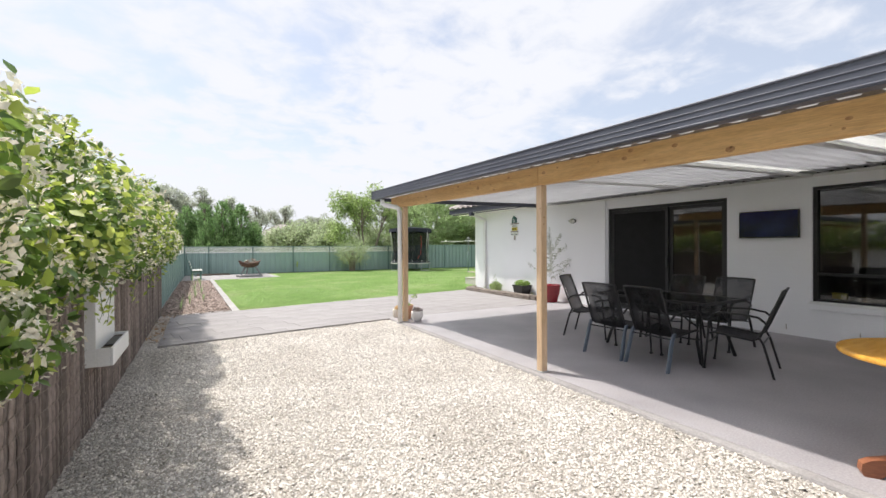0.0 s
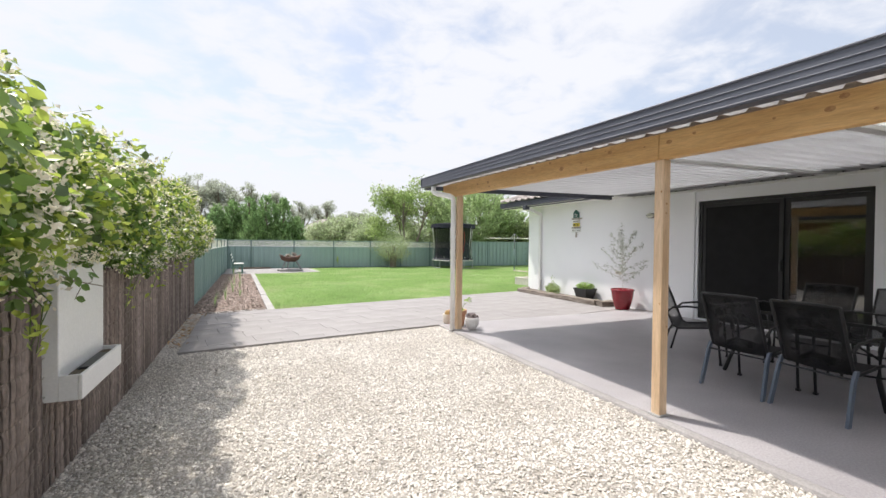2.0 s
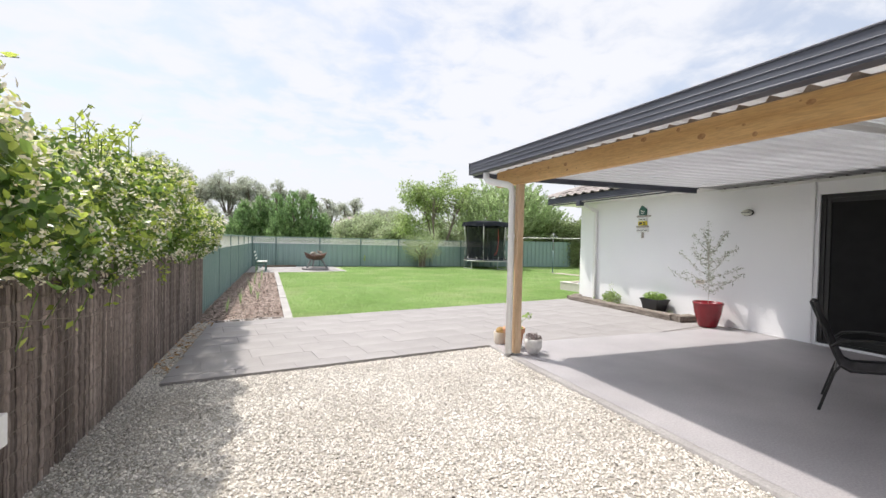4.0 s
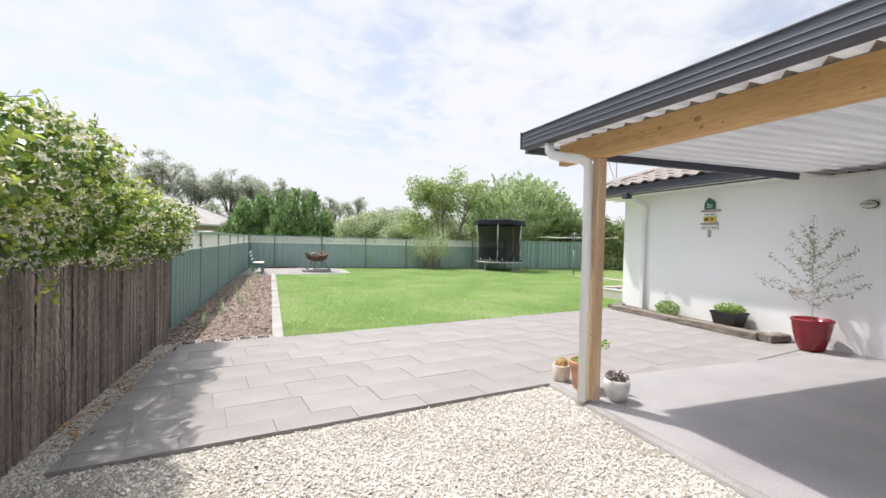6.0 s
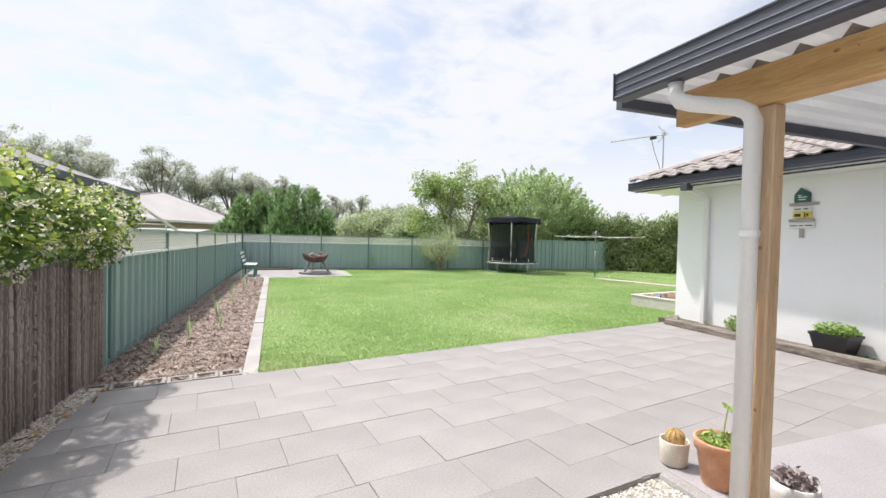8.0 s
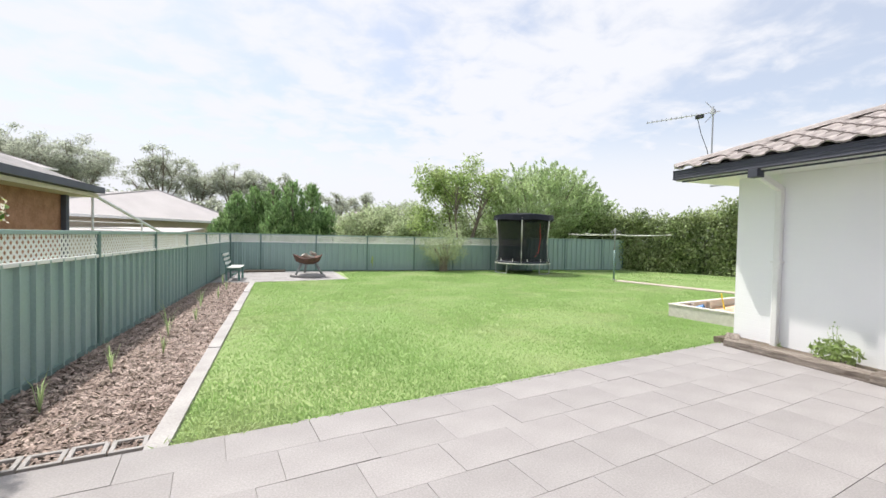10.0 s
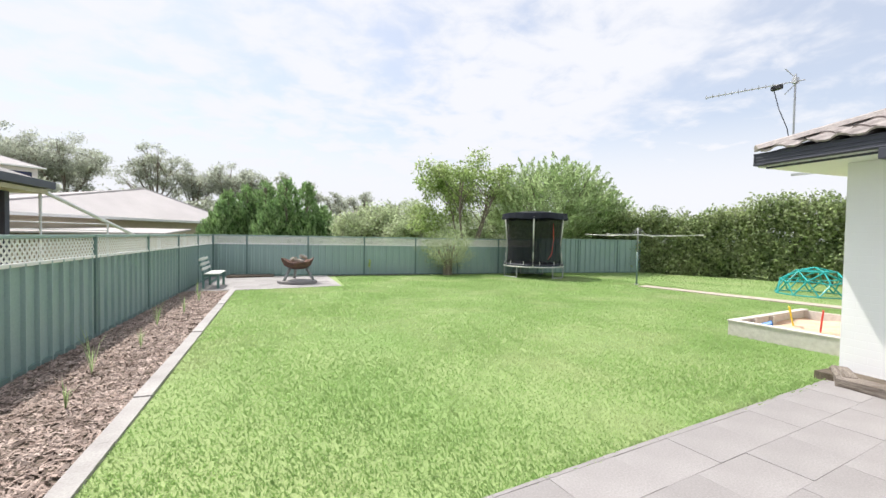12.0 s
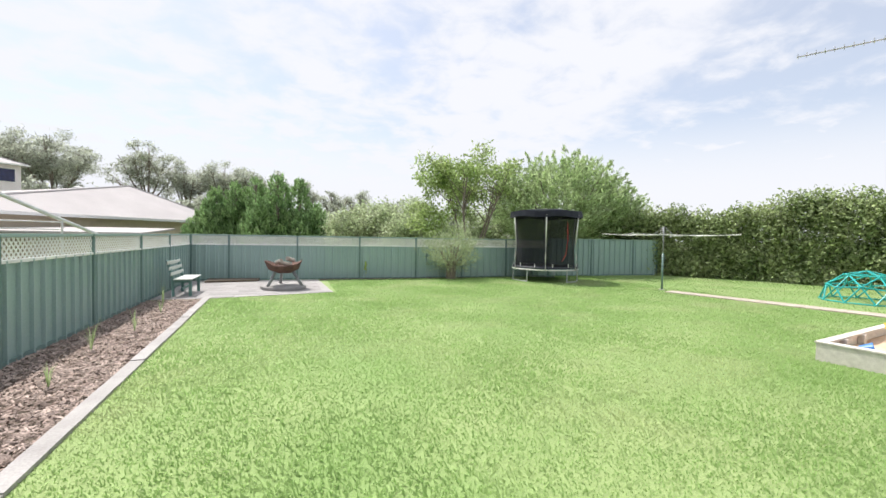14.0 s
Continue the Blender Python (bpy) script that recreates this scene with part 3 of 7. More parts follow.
def gutter_profile(x, z, w, h, s=1):
    """Outline of an eaves gutter with a ribbed face; x is its outer face, s the way to the roof."""
    out = [(x + 0.008 * s, z)]
    for c, r in ((0.08, 0.008), (0.36, 0.005), (0.60, 0.005), (0.92, 0.009)):          # rounded beads along the face
        out += [(x + (0.008 - r * math.sin(radians(q))) * s, z + c * h - r * math.cos(radians(q))) for q in (0, 35, 70, 105, 140, 180)]
    return out + [(x + 0.02 * s, z + h), (x + 0.02 * s, z + 0.95 * h),
            (x + 0.02 * s, z + 0.1 * h), (x + w * s, z + 0.1 * h), (x + w * s, z)]


part("fascia", boxes((EX + 0.085, 7.92, 2.41, EX + 0.11, EY - 0.1, 2.58)), M_EAVES, house)
part("gutter", prism(gutter_profile(EX, 2.45, 0.12, 0.15), "y", 7.9, EY), M_EAVES, house)
part("gutter", prism([(EY - (p[0] - EX), p[1]) for p in gutter_profile(EX, 2.45, 0.12, 0.15)], "x", EX, 14.4), M_EAVES, house)
part("gutter_box", boxes((EX - 0.01, 10.97, 2.34, EX + 0.13, 11.10, 2.45), bevel=0.006), M_EAVES, house)
# tiled roof: under-roof planes; the tiles come last in the file
PITCH = math.tan(radians(21))
bm = bmesh.new()
z0 = 2.58
R = [(EX + 0.02, -6, z0), (EX + 0.02, EY - 0.02, z0), (11.0, EY - 3.63 - 0.02, z0 + 3.63 * PITCH), (11.0, -6, z0 + 3.63 * PITCH), (14.6, EY - 0.02, z0), (14.6, -6, z0)]
v = [bm.verts.new(p) for p in R]
for f in ((0, 1, 2, 3), (1, 4, 2), (4, 5, 3, 2)):
    bm.faces.new([v[i] for i in f])
bmesh.ops.solidify(bm, geom=bm.faces[:], thickness=0.02)
part("roof", bm, M_DARKROOF, house)
# downpipe by the corner
pipe = thing("downpipe", pose(0, 0, 0), "white painted downpipe running down the house wall", "downpipe")
part("pipe", boxes((WX - 0.075, 11.00, -0.02, WX - 0.002, 11.09, 2.25), bevel=0.012), M_WHITE, pipe)
bm = bmesh.new()
box(bm, -0.036, -0.045, 0, 0.036, 0.045, 0.49, bevel=0.01, m=look((WX - 0.04, 11.045, 2.22), (EX + 0.06, 11.035, 2.40)) @ pose(0, 0, 0, 180))
part("elbow", bm, M_WHITE, pipe)
part("bracket", boxes((WX - 0.085, 10.98, 1.2, WX - 0.001, 11.11, 1.225)), M_WHITE, pipe)

# sliding door
door = tagged(thing("door_1", pose(WX + 0.08, 0, 0), "black aluminium sliding glass door with a fly screen", "sliding door"), kind="structure")
y0, y1, z0, z1 = DOOR
fw = 0.06
part("door_frame", boxes((-0.05, y0, z0, 0.07, y0 + fw, z1), (-0.05, y1 - fw, z0, 0.07, y1, z1), (-0.05, y0 + fw, z1 - fw, 0.07, y1 - fw, z1), (-0.05, y0 + fw, z0, 0.07, y1 - fw, z0 + 0.04)), M_BLACK, door)
ym = 4.97
sash = part("fixed_sash", boxes((0.0, y0 + fw, z0 + 0.04, 0.03, y0 + fw + 0.06, z1 - fw), (0.0, ym - 0.05, z0 + 0.04, 0.03, ym + 0.02, z1 - fw), (0.0, y0 + fw + 0.06, z1 - fw - 0.07, 0.03, ym - 0.05, z1 - fw), (0.0, y0 + fw + 0.06, z0 + 0.04, 0.03, ym - 0.05, z0 + 0.13)), M_BLACK, door)
pane = part("pane", boxes((0.012, y0 + fw + 0.06, z0 + 0.13, 0.018, ym - 0.05, z1 - fw - 0.07)), M_GLASS, sash)
screen = part("fly_screen", boxes((-0.035, ym + 0.02, z0 + 0.04, -0.005, ym + 0.08, z1 - fw), (-0.035, y1 - fw - 0.06, z0 + 0.04, -0.005, y1 - fw, z1 - fw), (-0.035, ym + 0.08, z1 - fw - 0.06, -0.005, y1 - fw - 0.06, z1 - fw), (-0.035, ym + 0.08, z0 + 0.04, -0.005, y1 - fw - 0.06, z0 + 0.12)), M_BLACK, door)
part("mesh_panel", boxes((-0.024, ym + 0.08, z0 + 0.12, -0.018, y1 - fw - 0.06, z1 - fw - 0.06)), M_SCREEN, screen)
part("door_handle", boxes((-0.06, ym + 0.035, 0.98, -0.036, ym + 0.065, 1.16), bevel=0.006), M_BLACK, door)

# window
win = tagged(thing("window_1", pose(WX + 0.08, 0, 0), "wide black aluminium window with tinted glass", "window"), kind="structure")
y0, y1, z0, z1 = WIN
part("window_frame", boxes((-0.05, y0, z0, 0.06, y0 + 0.05, z1), (-0.05, y1 - 0.05, z0, 0.06, y1, z1), (-0.05, y0 + 0.05, z1 - 0.05, 0.06, y1 - 0.05, z1), (-0.05, y0 + 0.05, z0, 0.06, y1 - 0.05, z0 + 0.05), (-0.04, y0 + 0.05, 0.93, 0.03, y1 - 0.05, 0.97)), M_BLACK, win)
part("pane", boxes((0.0, y0 + 0.05, 0.97, 0.006, y1 - 0.05, z1 - 0.05)), M_GLASS, win)
part("pane", boxes((0.0, y0 + 0.05, z0 + 0.05, 0.006, y1 - 0.05, 0.93)), M_GLASS, win)
part("window_sill", boxes((-0.12, y0 - 0.02, z0 - 0.02, -0.052, y1 + 0.02, z0 + 0.02), bevel=0.005), M_WHITE, win)


# ---- patio cover ----
cover = thing("patio_cover", pose(0, 0, 0), "pine post-and-beam patio cover with a white corrugated roof", "patio cover", kind="structure")
PX = 3.35
CX = WX - 0.014
RZ0, RZ1 = 2.262, 2.430                        # underside of the roof sheets at beam and at house
ROOF_N = 7.9


def fall(y):
    """How far the beam line lies above its level mark: it falls gently away from the house's garden end."""
    return 0.08 + 0.0195 * (y - 7.14)


FALL = pose(0, 7.14, 0.08, 1.117) @ Matrix.Translation((0, -7.14, 0))
part("beam", boxes((PX - 0.045, 3.535, 2.045, PX + 0.045, 7.70, 2.245), bevel=0.006), M_TIMBER, cover, m=FALL)
part("beam", boxes((PX - 0.046, -6.0, 2.045, PX + 0.044, 3.53, 2.245), bevel=0.006), M_TIMBER, cover, m=FALL)
for py in (7.14, 3.5, -0.15):
    post = part("post", boxes((-0.042, -0.042, 0, 0.042, 0.042, 2.044 + fall(py)), bevel=0.006), M_TIMBER_V, cover, m=pose(PX + 0.015, py, SLAB_Z))
    part("post_foot", boxes((-0.056, -0.056, 0, 0.056, 0.056, 0.012)), M_GALV, post)
    for _ in range(6):
        side = random.choice((0, 1))
        bm = bmesh.new()
        bmesh.ops.create_circle(bm, cap_ends=True, segments=9, radius=random.uniform(0.004, 0.010))
        a, b = random.uniform(-0.03, 0.03), random.uniform(0.1, 1.95)
        part("knot", bm, M_KNOT, post, m=(pose(-0.0425, a, b, 0, -90, 0) if side else pose(a, -0.0425, b, 90, 0, 0)))
for _ in range(40):
    bm = bmesh.new()
    bmesh.ops.create_circle(bm, cap_ends=True, segments=10, radius=random.choice((0.005, 0.007, 0.010, 0.014, 0.018)) * random.uniform(0.8, 1.2))
    part("knot", bm, M_KNOT, cover, m=FALL @ pose(PX - 0.0466, random.uniform(-0.5, 7.5), random.uniform(2.07, 2.22), 0, -90, 0) @ Matrix.Diagonal((1, random.uniform(1.0, 1.8), 1, 1)))


# added strip on the beam; its brown paints the shade inside the ribs
part("rib_closure", boxes((PX - 0.012, -6.0, 2.246, PX + 0.03, 7.58, 2.315)), mat("rib_shade_brown", (0.30, 0.24, 0.19), (0.36, 0.30, 0.24), 6, 0.95, bump=0.2), cover, m=FALL)


def sheet_mesh(ya, yb, material, name, xa=3.03, xb=CX):
    """Corrugated sheet with ribs along x, rising to the house."""
    bm = bmesh.new()
    ys, y = [], ya
    pitch = 0.19
    n = int(round((yb - ya) / pitch))
    pts = []
    for i in range(n):
        b = ya + (yb - ya) * i / n
        w = (yb - ya) / n
        pts += [(b, 0), (b + 0.30 * w, 0), (b + 0.40 * w, 0.034), (b + 0.47 * w, 0.052), (b + 0.61 * w, 0.052), (b + 0.68 * w, 0.034), (b + 0.80 * w, 0.0)]
    pts.append((yb, 0))
    rows = []
    for x in (xa, (xa + xb) / 2, xb):
        s = (CX - x) / (CX - 3.03)
        z = RZ1 + (RZ0 - 0.010 - RZ1) * s
        rows.append(([bm.verts.new((x, p[0], z + p[1] + s * fall(p[0]))) for p in pts]))
    for r0, r1 in zip(rows, rows[1:]):
        for i in range(len(pts) - 1):
            bm.faces.new((r0[i], r0[i + 1], r1[i + 1], r1[i]))
    bmesh.ops.solidify(bm, geom=bm.faces[:], thickness=-0.0015)
    return finish(name, bm, material)


edges = [(-6.0, -1.2), (-1.2, 1.30), (1.30, 1.49), (1.49, 2.57), (2.57, 2.70), (2.70, 4.3), (4.3, 5.35), (5.35, 6.3), (6.3, 7.86)]
lights = {2, 4}
for i, (a, b) in enumerate(edges):
    if i in lights:
        part("skylight_sheet", sheet_mesh(a, b, M_SKYLIGHT, "skylight_sheet", 3.42), None, cover)
        part("roof_sheet", sheet_mesh(a, b, M_ROOFSHEET, "roof_sheet", 3.03, 3.418), None, cover)
    else:
        part("roof_sheet", sheet_mesh(a, b, M_ROOFSHEET, "roof_sheet"), None, cover)
# white joining strips under the sheets
for y in (1.55, 2.76, 4.35):
    bm = bmesh.new()
    box(bm, 0, -0.05, -0.03, math.hypot(CX - 3.42, RZ1 - RZ0), 0.05, 0.0, m=pose(3.41, y, RZ0 - 0.004 + fall(y), 0, -math.degrees(math.atan2(RZ1 - RZ0 - fall(y), CX - 3.41)), 0))
    part("ceiling_batten", bm, M_WHITE, cover)
part("house_plate", boxes((WX - 0.034, -6, 2.385, WX - 0.002, 7.86, 2.427), bevel=0.004), M_WHITE, cover)
# black strip standing in for the shade inside the rib gaps
part("rib_void", boxes((WX - 0.013, -6, 2.432, WX - 0.003, 7.86, 2.49)), M_BLACK, cover)
cg = gutter_profile(2.965, 2.205, 0.10, 0.165)
part("gutter", prism(cg, "y", -13.86, 7.86), M_SLATE, cover, m=FALL)
part("gutter_end", prism([(p[0], p[1]) for p in [(2.965, 2.205), (3.065, 2.205), (3.065, 2.37), (2.959, 2.37)]], "y", 7.861, 7.867), M_SLATE, cover, m=FALL)
bm = bmesh.new()
box(bm, 0, -0.02, -0.065, math.hypot(EX - 3.075, RZ1 - RZ0), 0.03, 0.06, m=pose(3.075, 7.885, RZ0 + fall(7.88) - 0.01, 0, -math.degrees(math.atan2(2.405 - RZ0 - fall(7.88), EX - 3.075)), 0))
part("end_flashing", bm, M_SLATE, cover)
# downpipe on the end post
dp = thing("patio_downpipe", pose(0, 0, 0), "round white plastic downpipe strapped to the patio post", "downpipe")
bm = bmesh.new()
X0, Y0 = PX - 0.085, 7.16
tube(bm, [(3.03, 7.42, 2.28), (3.03, 7.42, 2.215), (3.045, 7.40, 2.18), (3.08, 7.36, 2.16), (X0 - 0.04, 7.22, 2.12), (X0 - 0.01, 7.18, 2.09), (X0, Y0, 2.04), (X0, Y0, -0.02)], 0.042, 16)
part("pipe", bm, M_PVC, dp, smooth=True)
part("foot", lathe([(0.0, -0.03), (0.055, -0.03), (0.05, 0.0), (0.043, 0.005)], 14, centre=(X0, Y0)), M_CONC_EDGE, dp)
part("strap", lathe([(0.0432, 1.46), (0.0465, 1.46), (0.0465, 1.49), (0.0432, 1.49)], 14, centre=(X0, Y0)), M_PVC, dp)


# ---- fences ----
FX = -0.78


def steel_sheet(width, z0, z1, name="infill_sheet"):
    """Ribbed steel infill, running along x."""
    bm = bmesh.new()
    n = max(1, int(round(width / 0.27)))
    w = width / n
    pts = []
    for i in range(n):
        b = i * w
        pts += [(b, 0.016), (b + 0.42 * w, 0.016), (b + 0.45 * w, -0.026), (b + 0.55 * w, -0.026), (b + 0.60 * w, -0.004), (b + 0.86 * w, -0.004), (b + 0.93 * w, 0.016)]
    pts.append((width, 0.016))
    r0, r1 = [bm.verts.new((x, y, z0)) for x, y in pts], [bm.verts.new((x, y, z1)) for x, y in pts]
    for i in range(len(pts) - 1):
        bm.faces.new((r0[i], r0[i + 1], r1[i + 1], r1[i]))
    return finish(name, bm, M_FENCE)


def lattice(width, z0, z1):
    """Diagonal slats in a light frame, running along x."""
    bm = bmesh.new()
    h = z1 - z0
    step, t = 0.088, 0.0125
    for s in (1, -1):
        k = -h
        while k < width:
            a, b = max(0.0, k), min(width, k + h)
            if b - a > 0.02:
                za, zb = (z0 + (a - k), z0 + (b - k)) if s > 0 else (z1 - (a - k), z1 - (b - k))
                yy = 0.004 * s
                q = [bm.verts.new(p) for p in ((a, yy, za - t * 1.4), (b, yy, zb - t * 1.4), (b, yy, zb + t * 1.4), (a, yy, za + t * 1.4))]
                q2 = [bm.verts.new(v.co + Vector((0, 0.004, 0))) for v in q]
                bm.faces.new(q)
                bm.faces.new(q2[::-1])
                bm.faces.new((q[0], q[1], q2[1], q2[0]))
                bm.faces.new((q[2], q[3], q2[3], q2[2]))
            k += step
    return finish("lattice", bm, M_LATTICE)


def steel_fence(name, ends, label, top=1.44, mid=1.14, base=-0.1, with_lattice=True):
    """A fence through a list of post places, with sheets, rails and lattice between them."""
    f = thing(name, pose(ends[0][0], ends[0][1], 0), label, "fence", kind="structure")
    inv = Matrix.Translation((-ends[0][0], -ends[0][1], 0))
    for (ax, ay), (bx, by) in zip(ends, ends[1:]):
        w = math.hypot(bx - ax, by - ay)
        m = inv @ pose(ax, ay, 0, 0, 0, math.degrees(math.atan2(by - ay, bx - ax)))
        part("infill_sheet", steel_sheet(w, base, mid), None, f, m=m)
        part("post", boxes((-0.028, -0.03, base, 0.028, 0.03, top + 0.01 if with_lattice else mid + 0.01), bevel=0.004), M_FENCE_POST, f, m=m)
        part("bottom_rail", boxes((0.028, -0.022, base, w - 0.028, 0.022, base + 0.1)), M_FENCE_POST, f, m=m)
        part("middle_rail", boxes((0.028, -0.024, mid - 0.03, w - 0.028, 0.024, mid + 0.012), bevel=0.003), M_FENCE if not with_lattice else M_LATTICE, f, m=m)
        if with_lattice:
            part("lattice", lattice(w, mid + 0.012, top - 0.03), None, f, m=m)
            part("top_rail", boxes((0.028, -0.024, top - 0.03, w - 0.028, 0.024, top + 0.012), bevel=0.003), M_FENCE, f, m=m)
    (ax, ay) = ends[-1]
    part("post", boxes((-0.03, -0.03, base, 0.03, 0.03, (top if with_lattice else mid) + 0.01), bevel=0.004), M_FENCE_POST, f, m=inv @ pose(ax, ay, 0))
    return f


left_posts = [(FX, y) for y in (-3.0, -0.6, 1.8, 4.2, 6.55, 8.95, 11.35, 13.7, 16.1, 18.5, 20.85, 23.15, 25.55)]
steel_fence("fence_left", left_posts, "green ribbed steel fence topped with cream lattice")
back_line = lambda x: 25.55 - 0.045 * (x + 0.78)
back_posts = [(x, back_line(x)) for x in (-0.74, 0.36, 2.48, 4.58, 6.64, 8.45, 10.3, 12.2)]
steel_fence("fence_back", back_posts, "green ribbed steel fence topped with cream lattice")
side_posts = [(12.26, 25.0), (14.3, 24.9), (16.4, 24.75), (17.6, 24.6)]
steel_fence("fence_corner", side_posts, "plain green ribbed steel fence in the shaded corner", with_lattice=False, mid=1.5)


# ---- patio furniture ----
def sling_chair(name, m, leg_material, label):
    """An outdoor armchair with a fabric sling; it faces its own +y."""
    c = thing(name, m, label, "chair", "sling chairs round the patio table")
    w = 0.26
    deep = 0.022 if leg_material is M_SKYSHEEN else 0.011          # flat or slim rear legs
    for s in (-1, 1):
        x = s * w
        part("arm_frame", tubes([(x, 0.30, 0.0), (x, 0.27, 0.30), (x, 0.25, 0.56), (x, 0.22, 0.615), (x, 0.15, 0.64), (x * 1.04, -0.05, 0.645), (x * 1.02, -0.20, 0.62), (x, -0.265, 0.56)], r=0.0125), M_BLACK, c, smooth=True)
        part("side_rail", tubes([(x * 0.93, 0.25, 0.40), (x * 0.93, 0.20, 0.415), (x * 0.93, -0.14, 0.37), (x * 0.93, -0.20, 0.40), (x * 0.93, -0.25, 0.52), (x * 0.93, -0.38, 0.86), (x * 0.93, -0.40, 0.91)], r=0.0125), M_BLACK, c, smooth=True)
        bm = bmesh.new()
        leg = [(x, -0.20, 0.415), (x, -0.24, 0.34), (x * 1.05, -0.33, 0.0)]
        rows = []
        for px, py, pz in leg:
            rows.append([bm.verts.new((px + a, py + b, pz)) for a, b in ((-0.011, -deep), (0.011, -deep), (0.011, deep), (-0.011, deep))])
        for r0, r1 in zip(rows, rows[1:]):
            for i in range(4):
                bm.faces.new((r0[i], r0[(i + 1) % 4], r1[(i + 1) % 4], r1[i]))
        bm.faces.new(rows[0])
        bm.faces.new(rows[-1][::-1])
        bmesh.ops.recalc_face_normals(bm, faces=bm.faces[:])
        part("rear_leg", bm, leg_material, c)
        part("foot_cap", boxes((x - 0.016, 0.284, 0.0, x + 0.016, 0.316, 0.02)), M_BLACKPOT, c)
    part("crossbar", tubes([(-w, 0.27, 0.30), (-0.1, 0.27, 0.285), (0.1, 0.27, 0.285), (w, 0.27, 0.30)], r=0.009), M_BLACK, c)
    part("crossbar", tubes([(-w, -0.235, 0.35), (w, -0.235, 0.35)], r=0.009), M_BLACK, c)
    part("top_rail", tubes([(-w * 0.93, -0.40, 0.91), (-0.12, -0.415, 0.917), (0.12, -0.415, 0.917), (w * 0.93, -0.40, 0.91)], r=0.011), M_BLACK, c, smooth=True)
    bm = bmesh.new()
    prof = [(0.25, 0.405), (0.20, 0.41), (0.05, 0.385), (-0.12, 0.362), (-0.18, 0.385), (-0.235, 0.50), (-0.30, 0.70), (-0.375, 0.85), (-0.405, 0.912)]
    xs = [-0.235, -0.12, 0.0, 0.12, 0.235]
    grid = [[bm.verts.new((x, y, z - 0.018 * (1 - (x / 0.235) ** 2) * (1 if z < 0.45 else 0) + 0.0)) for x in xs] for y, z in prof]
    for r0, r1 in zip(grid, grid[1:]):
        for i in range(4):
            bm.faces.new((r0[i], r0[i + 1], r1[i + 1], r1[i]))
    bmesh.ops.solidify(bm, geom=bm.faces[:], thickness=0.004)
    part("sling", bm, M_SLING, c, smooth=True)
    return c


chair = sling_chair("patio_chair", pose(4.79, 3.62, SLAB_Z, 0, 0, -88), M_SKYSHEEN, "dark sling patio chair at the table, sky sheen painted on its rear legs")
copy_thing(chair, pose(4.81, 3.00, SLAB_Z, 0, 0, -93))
end_chair = sling_chair("patio_chair", pose(5.36, 4.58, SLAB_Z, 0, 0, 205), M_BLACK, "black sling patio chair with curved tube arms at the table")
copy_thing(end_chair, pose(5.36, 2.46, SLAB_Z, 0, 0, 17))
copy_thing(end_chair, pose(6.28, 3.15, SLAB_Z, 0, 0, 90))
copy_thing(end_chair, pose(6.28, 3.80, SLAB_Z, 0, 0, 92))

table = thing("patio_table", pose(5.50, 3.42, SLAB_Z), "rectangular smoked glass patio table with a black metal frame", "table")
part("tabletop", boxes((-0.44, -0.73, 0.705, 0.44, 0.73, 0.713), bevel=0.003), M_TABLEGLASS, table)
part("rim", boxes((-0.46, -0.75, 0.69, -0.44, 0.75, 0.722), (0.44, -0.75, 0.69, 0.46, 0.75, 0.722), (-0.44, -0.75, 0.69, 0.44, -0.73, 0.722), (-0.44, 0.73, 0.69, 0.44, 0.75, 0.722), bevel=0.004), M_BLACK, table)
for sx in (-1, 1):
    for sy in (-1, 1):
        bm = bmesh.new()
        tube(bm, [(sx * 0.36, sy * 0.64, 0.69), (sx * 0.34, sy * 0.60, 0.5), (sx * 0.33, sy * 0.59, 0.25), (sx * 0.37, sy * 0.66, 0.0)], 0.02, 8)
        part("leg", bm, M_BLACK, table, smooth=True)
    part("side_brace", tubes([(sx * 0.335, -0.6, 0.42), (sx * 0.335, -0.3, 0.60), (sx * 0.335, 0.3, 0.60), (sx * 0.335, 0.6, 0.42)], r=0.011), M_BLACK, table, smooth=True)
part("apron", boxes((-0.36, -0.015, 0.665, 0.36, 0.015, 0.69)), M_BLACK, table)
part("apron", boxes((-0.015, -0.64, 0.665, 0.015, 0.64, 0.69)), M_BLACK, table)

round_table = thing("round_table", pose(3.80, 0.58, SLAB_Z), "round varnished orange pine table on a red-brown pedestal", "table")
part("tabletop", lathe([(0, 0.715), (0.50, 0.715), (0.525, 0.722), (0.53, 0.735), (0.525, 0.748), (0.51, 0.752), (0, 0.752)], 48), M_ORANGE, round_table)
part("pedestal", lathe([(0, 0.14), (0.07, 0.14), (0.085, 0.20), (0.05, 0.30), (0.042, 0.45), (0.06, 0.60), (0.10, 0.68), (0.16, 0.714), (0, 0.714)], 20), M_TEAK, round_table, smooth=True)
for k in range(4):
    a = 35 + 90 * k
    bm = prism([(0.03, 0.10), (0.30, 0.055), (0.36, 0.0), (0.43, 0.0), (0.445, 0.03), (0.44, 0.075), (0.40, 0.10), (0.20, 0.16), (0.03, 0.22)], "y", -0.03, 0.03)
    part("foot", bm, M_TEAK, round_table, m=pose(0, 0, 0, 0, 0, a))

# television on the wall
tv = thing("television", pose(WX, 3.27, 1.71), "black flat television mounted on the white wall", "television")
part("casing", boxes((-0.075, -0.41, -0.215, -0.035, 0.41, 0.215), bevel=0.006), M_BLACK, tv)
part("screen", boxes((-0.0785, -0.395, -0.195, -0.0755, 0.395, 0.2)), M_TV, tv)
part("wall_bracket", boxes((-0.035, -0.1, -0.1, 0.0, 0.1, 0.1)), M_BLACK, tv)

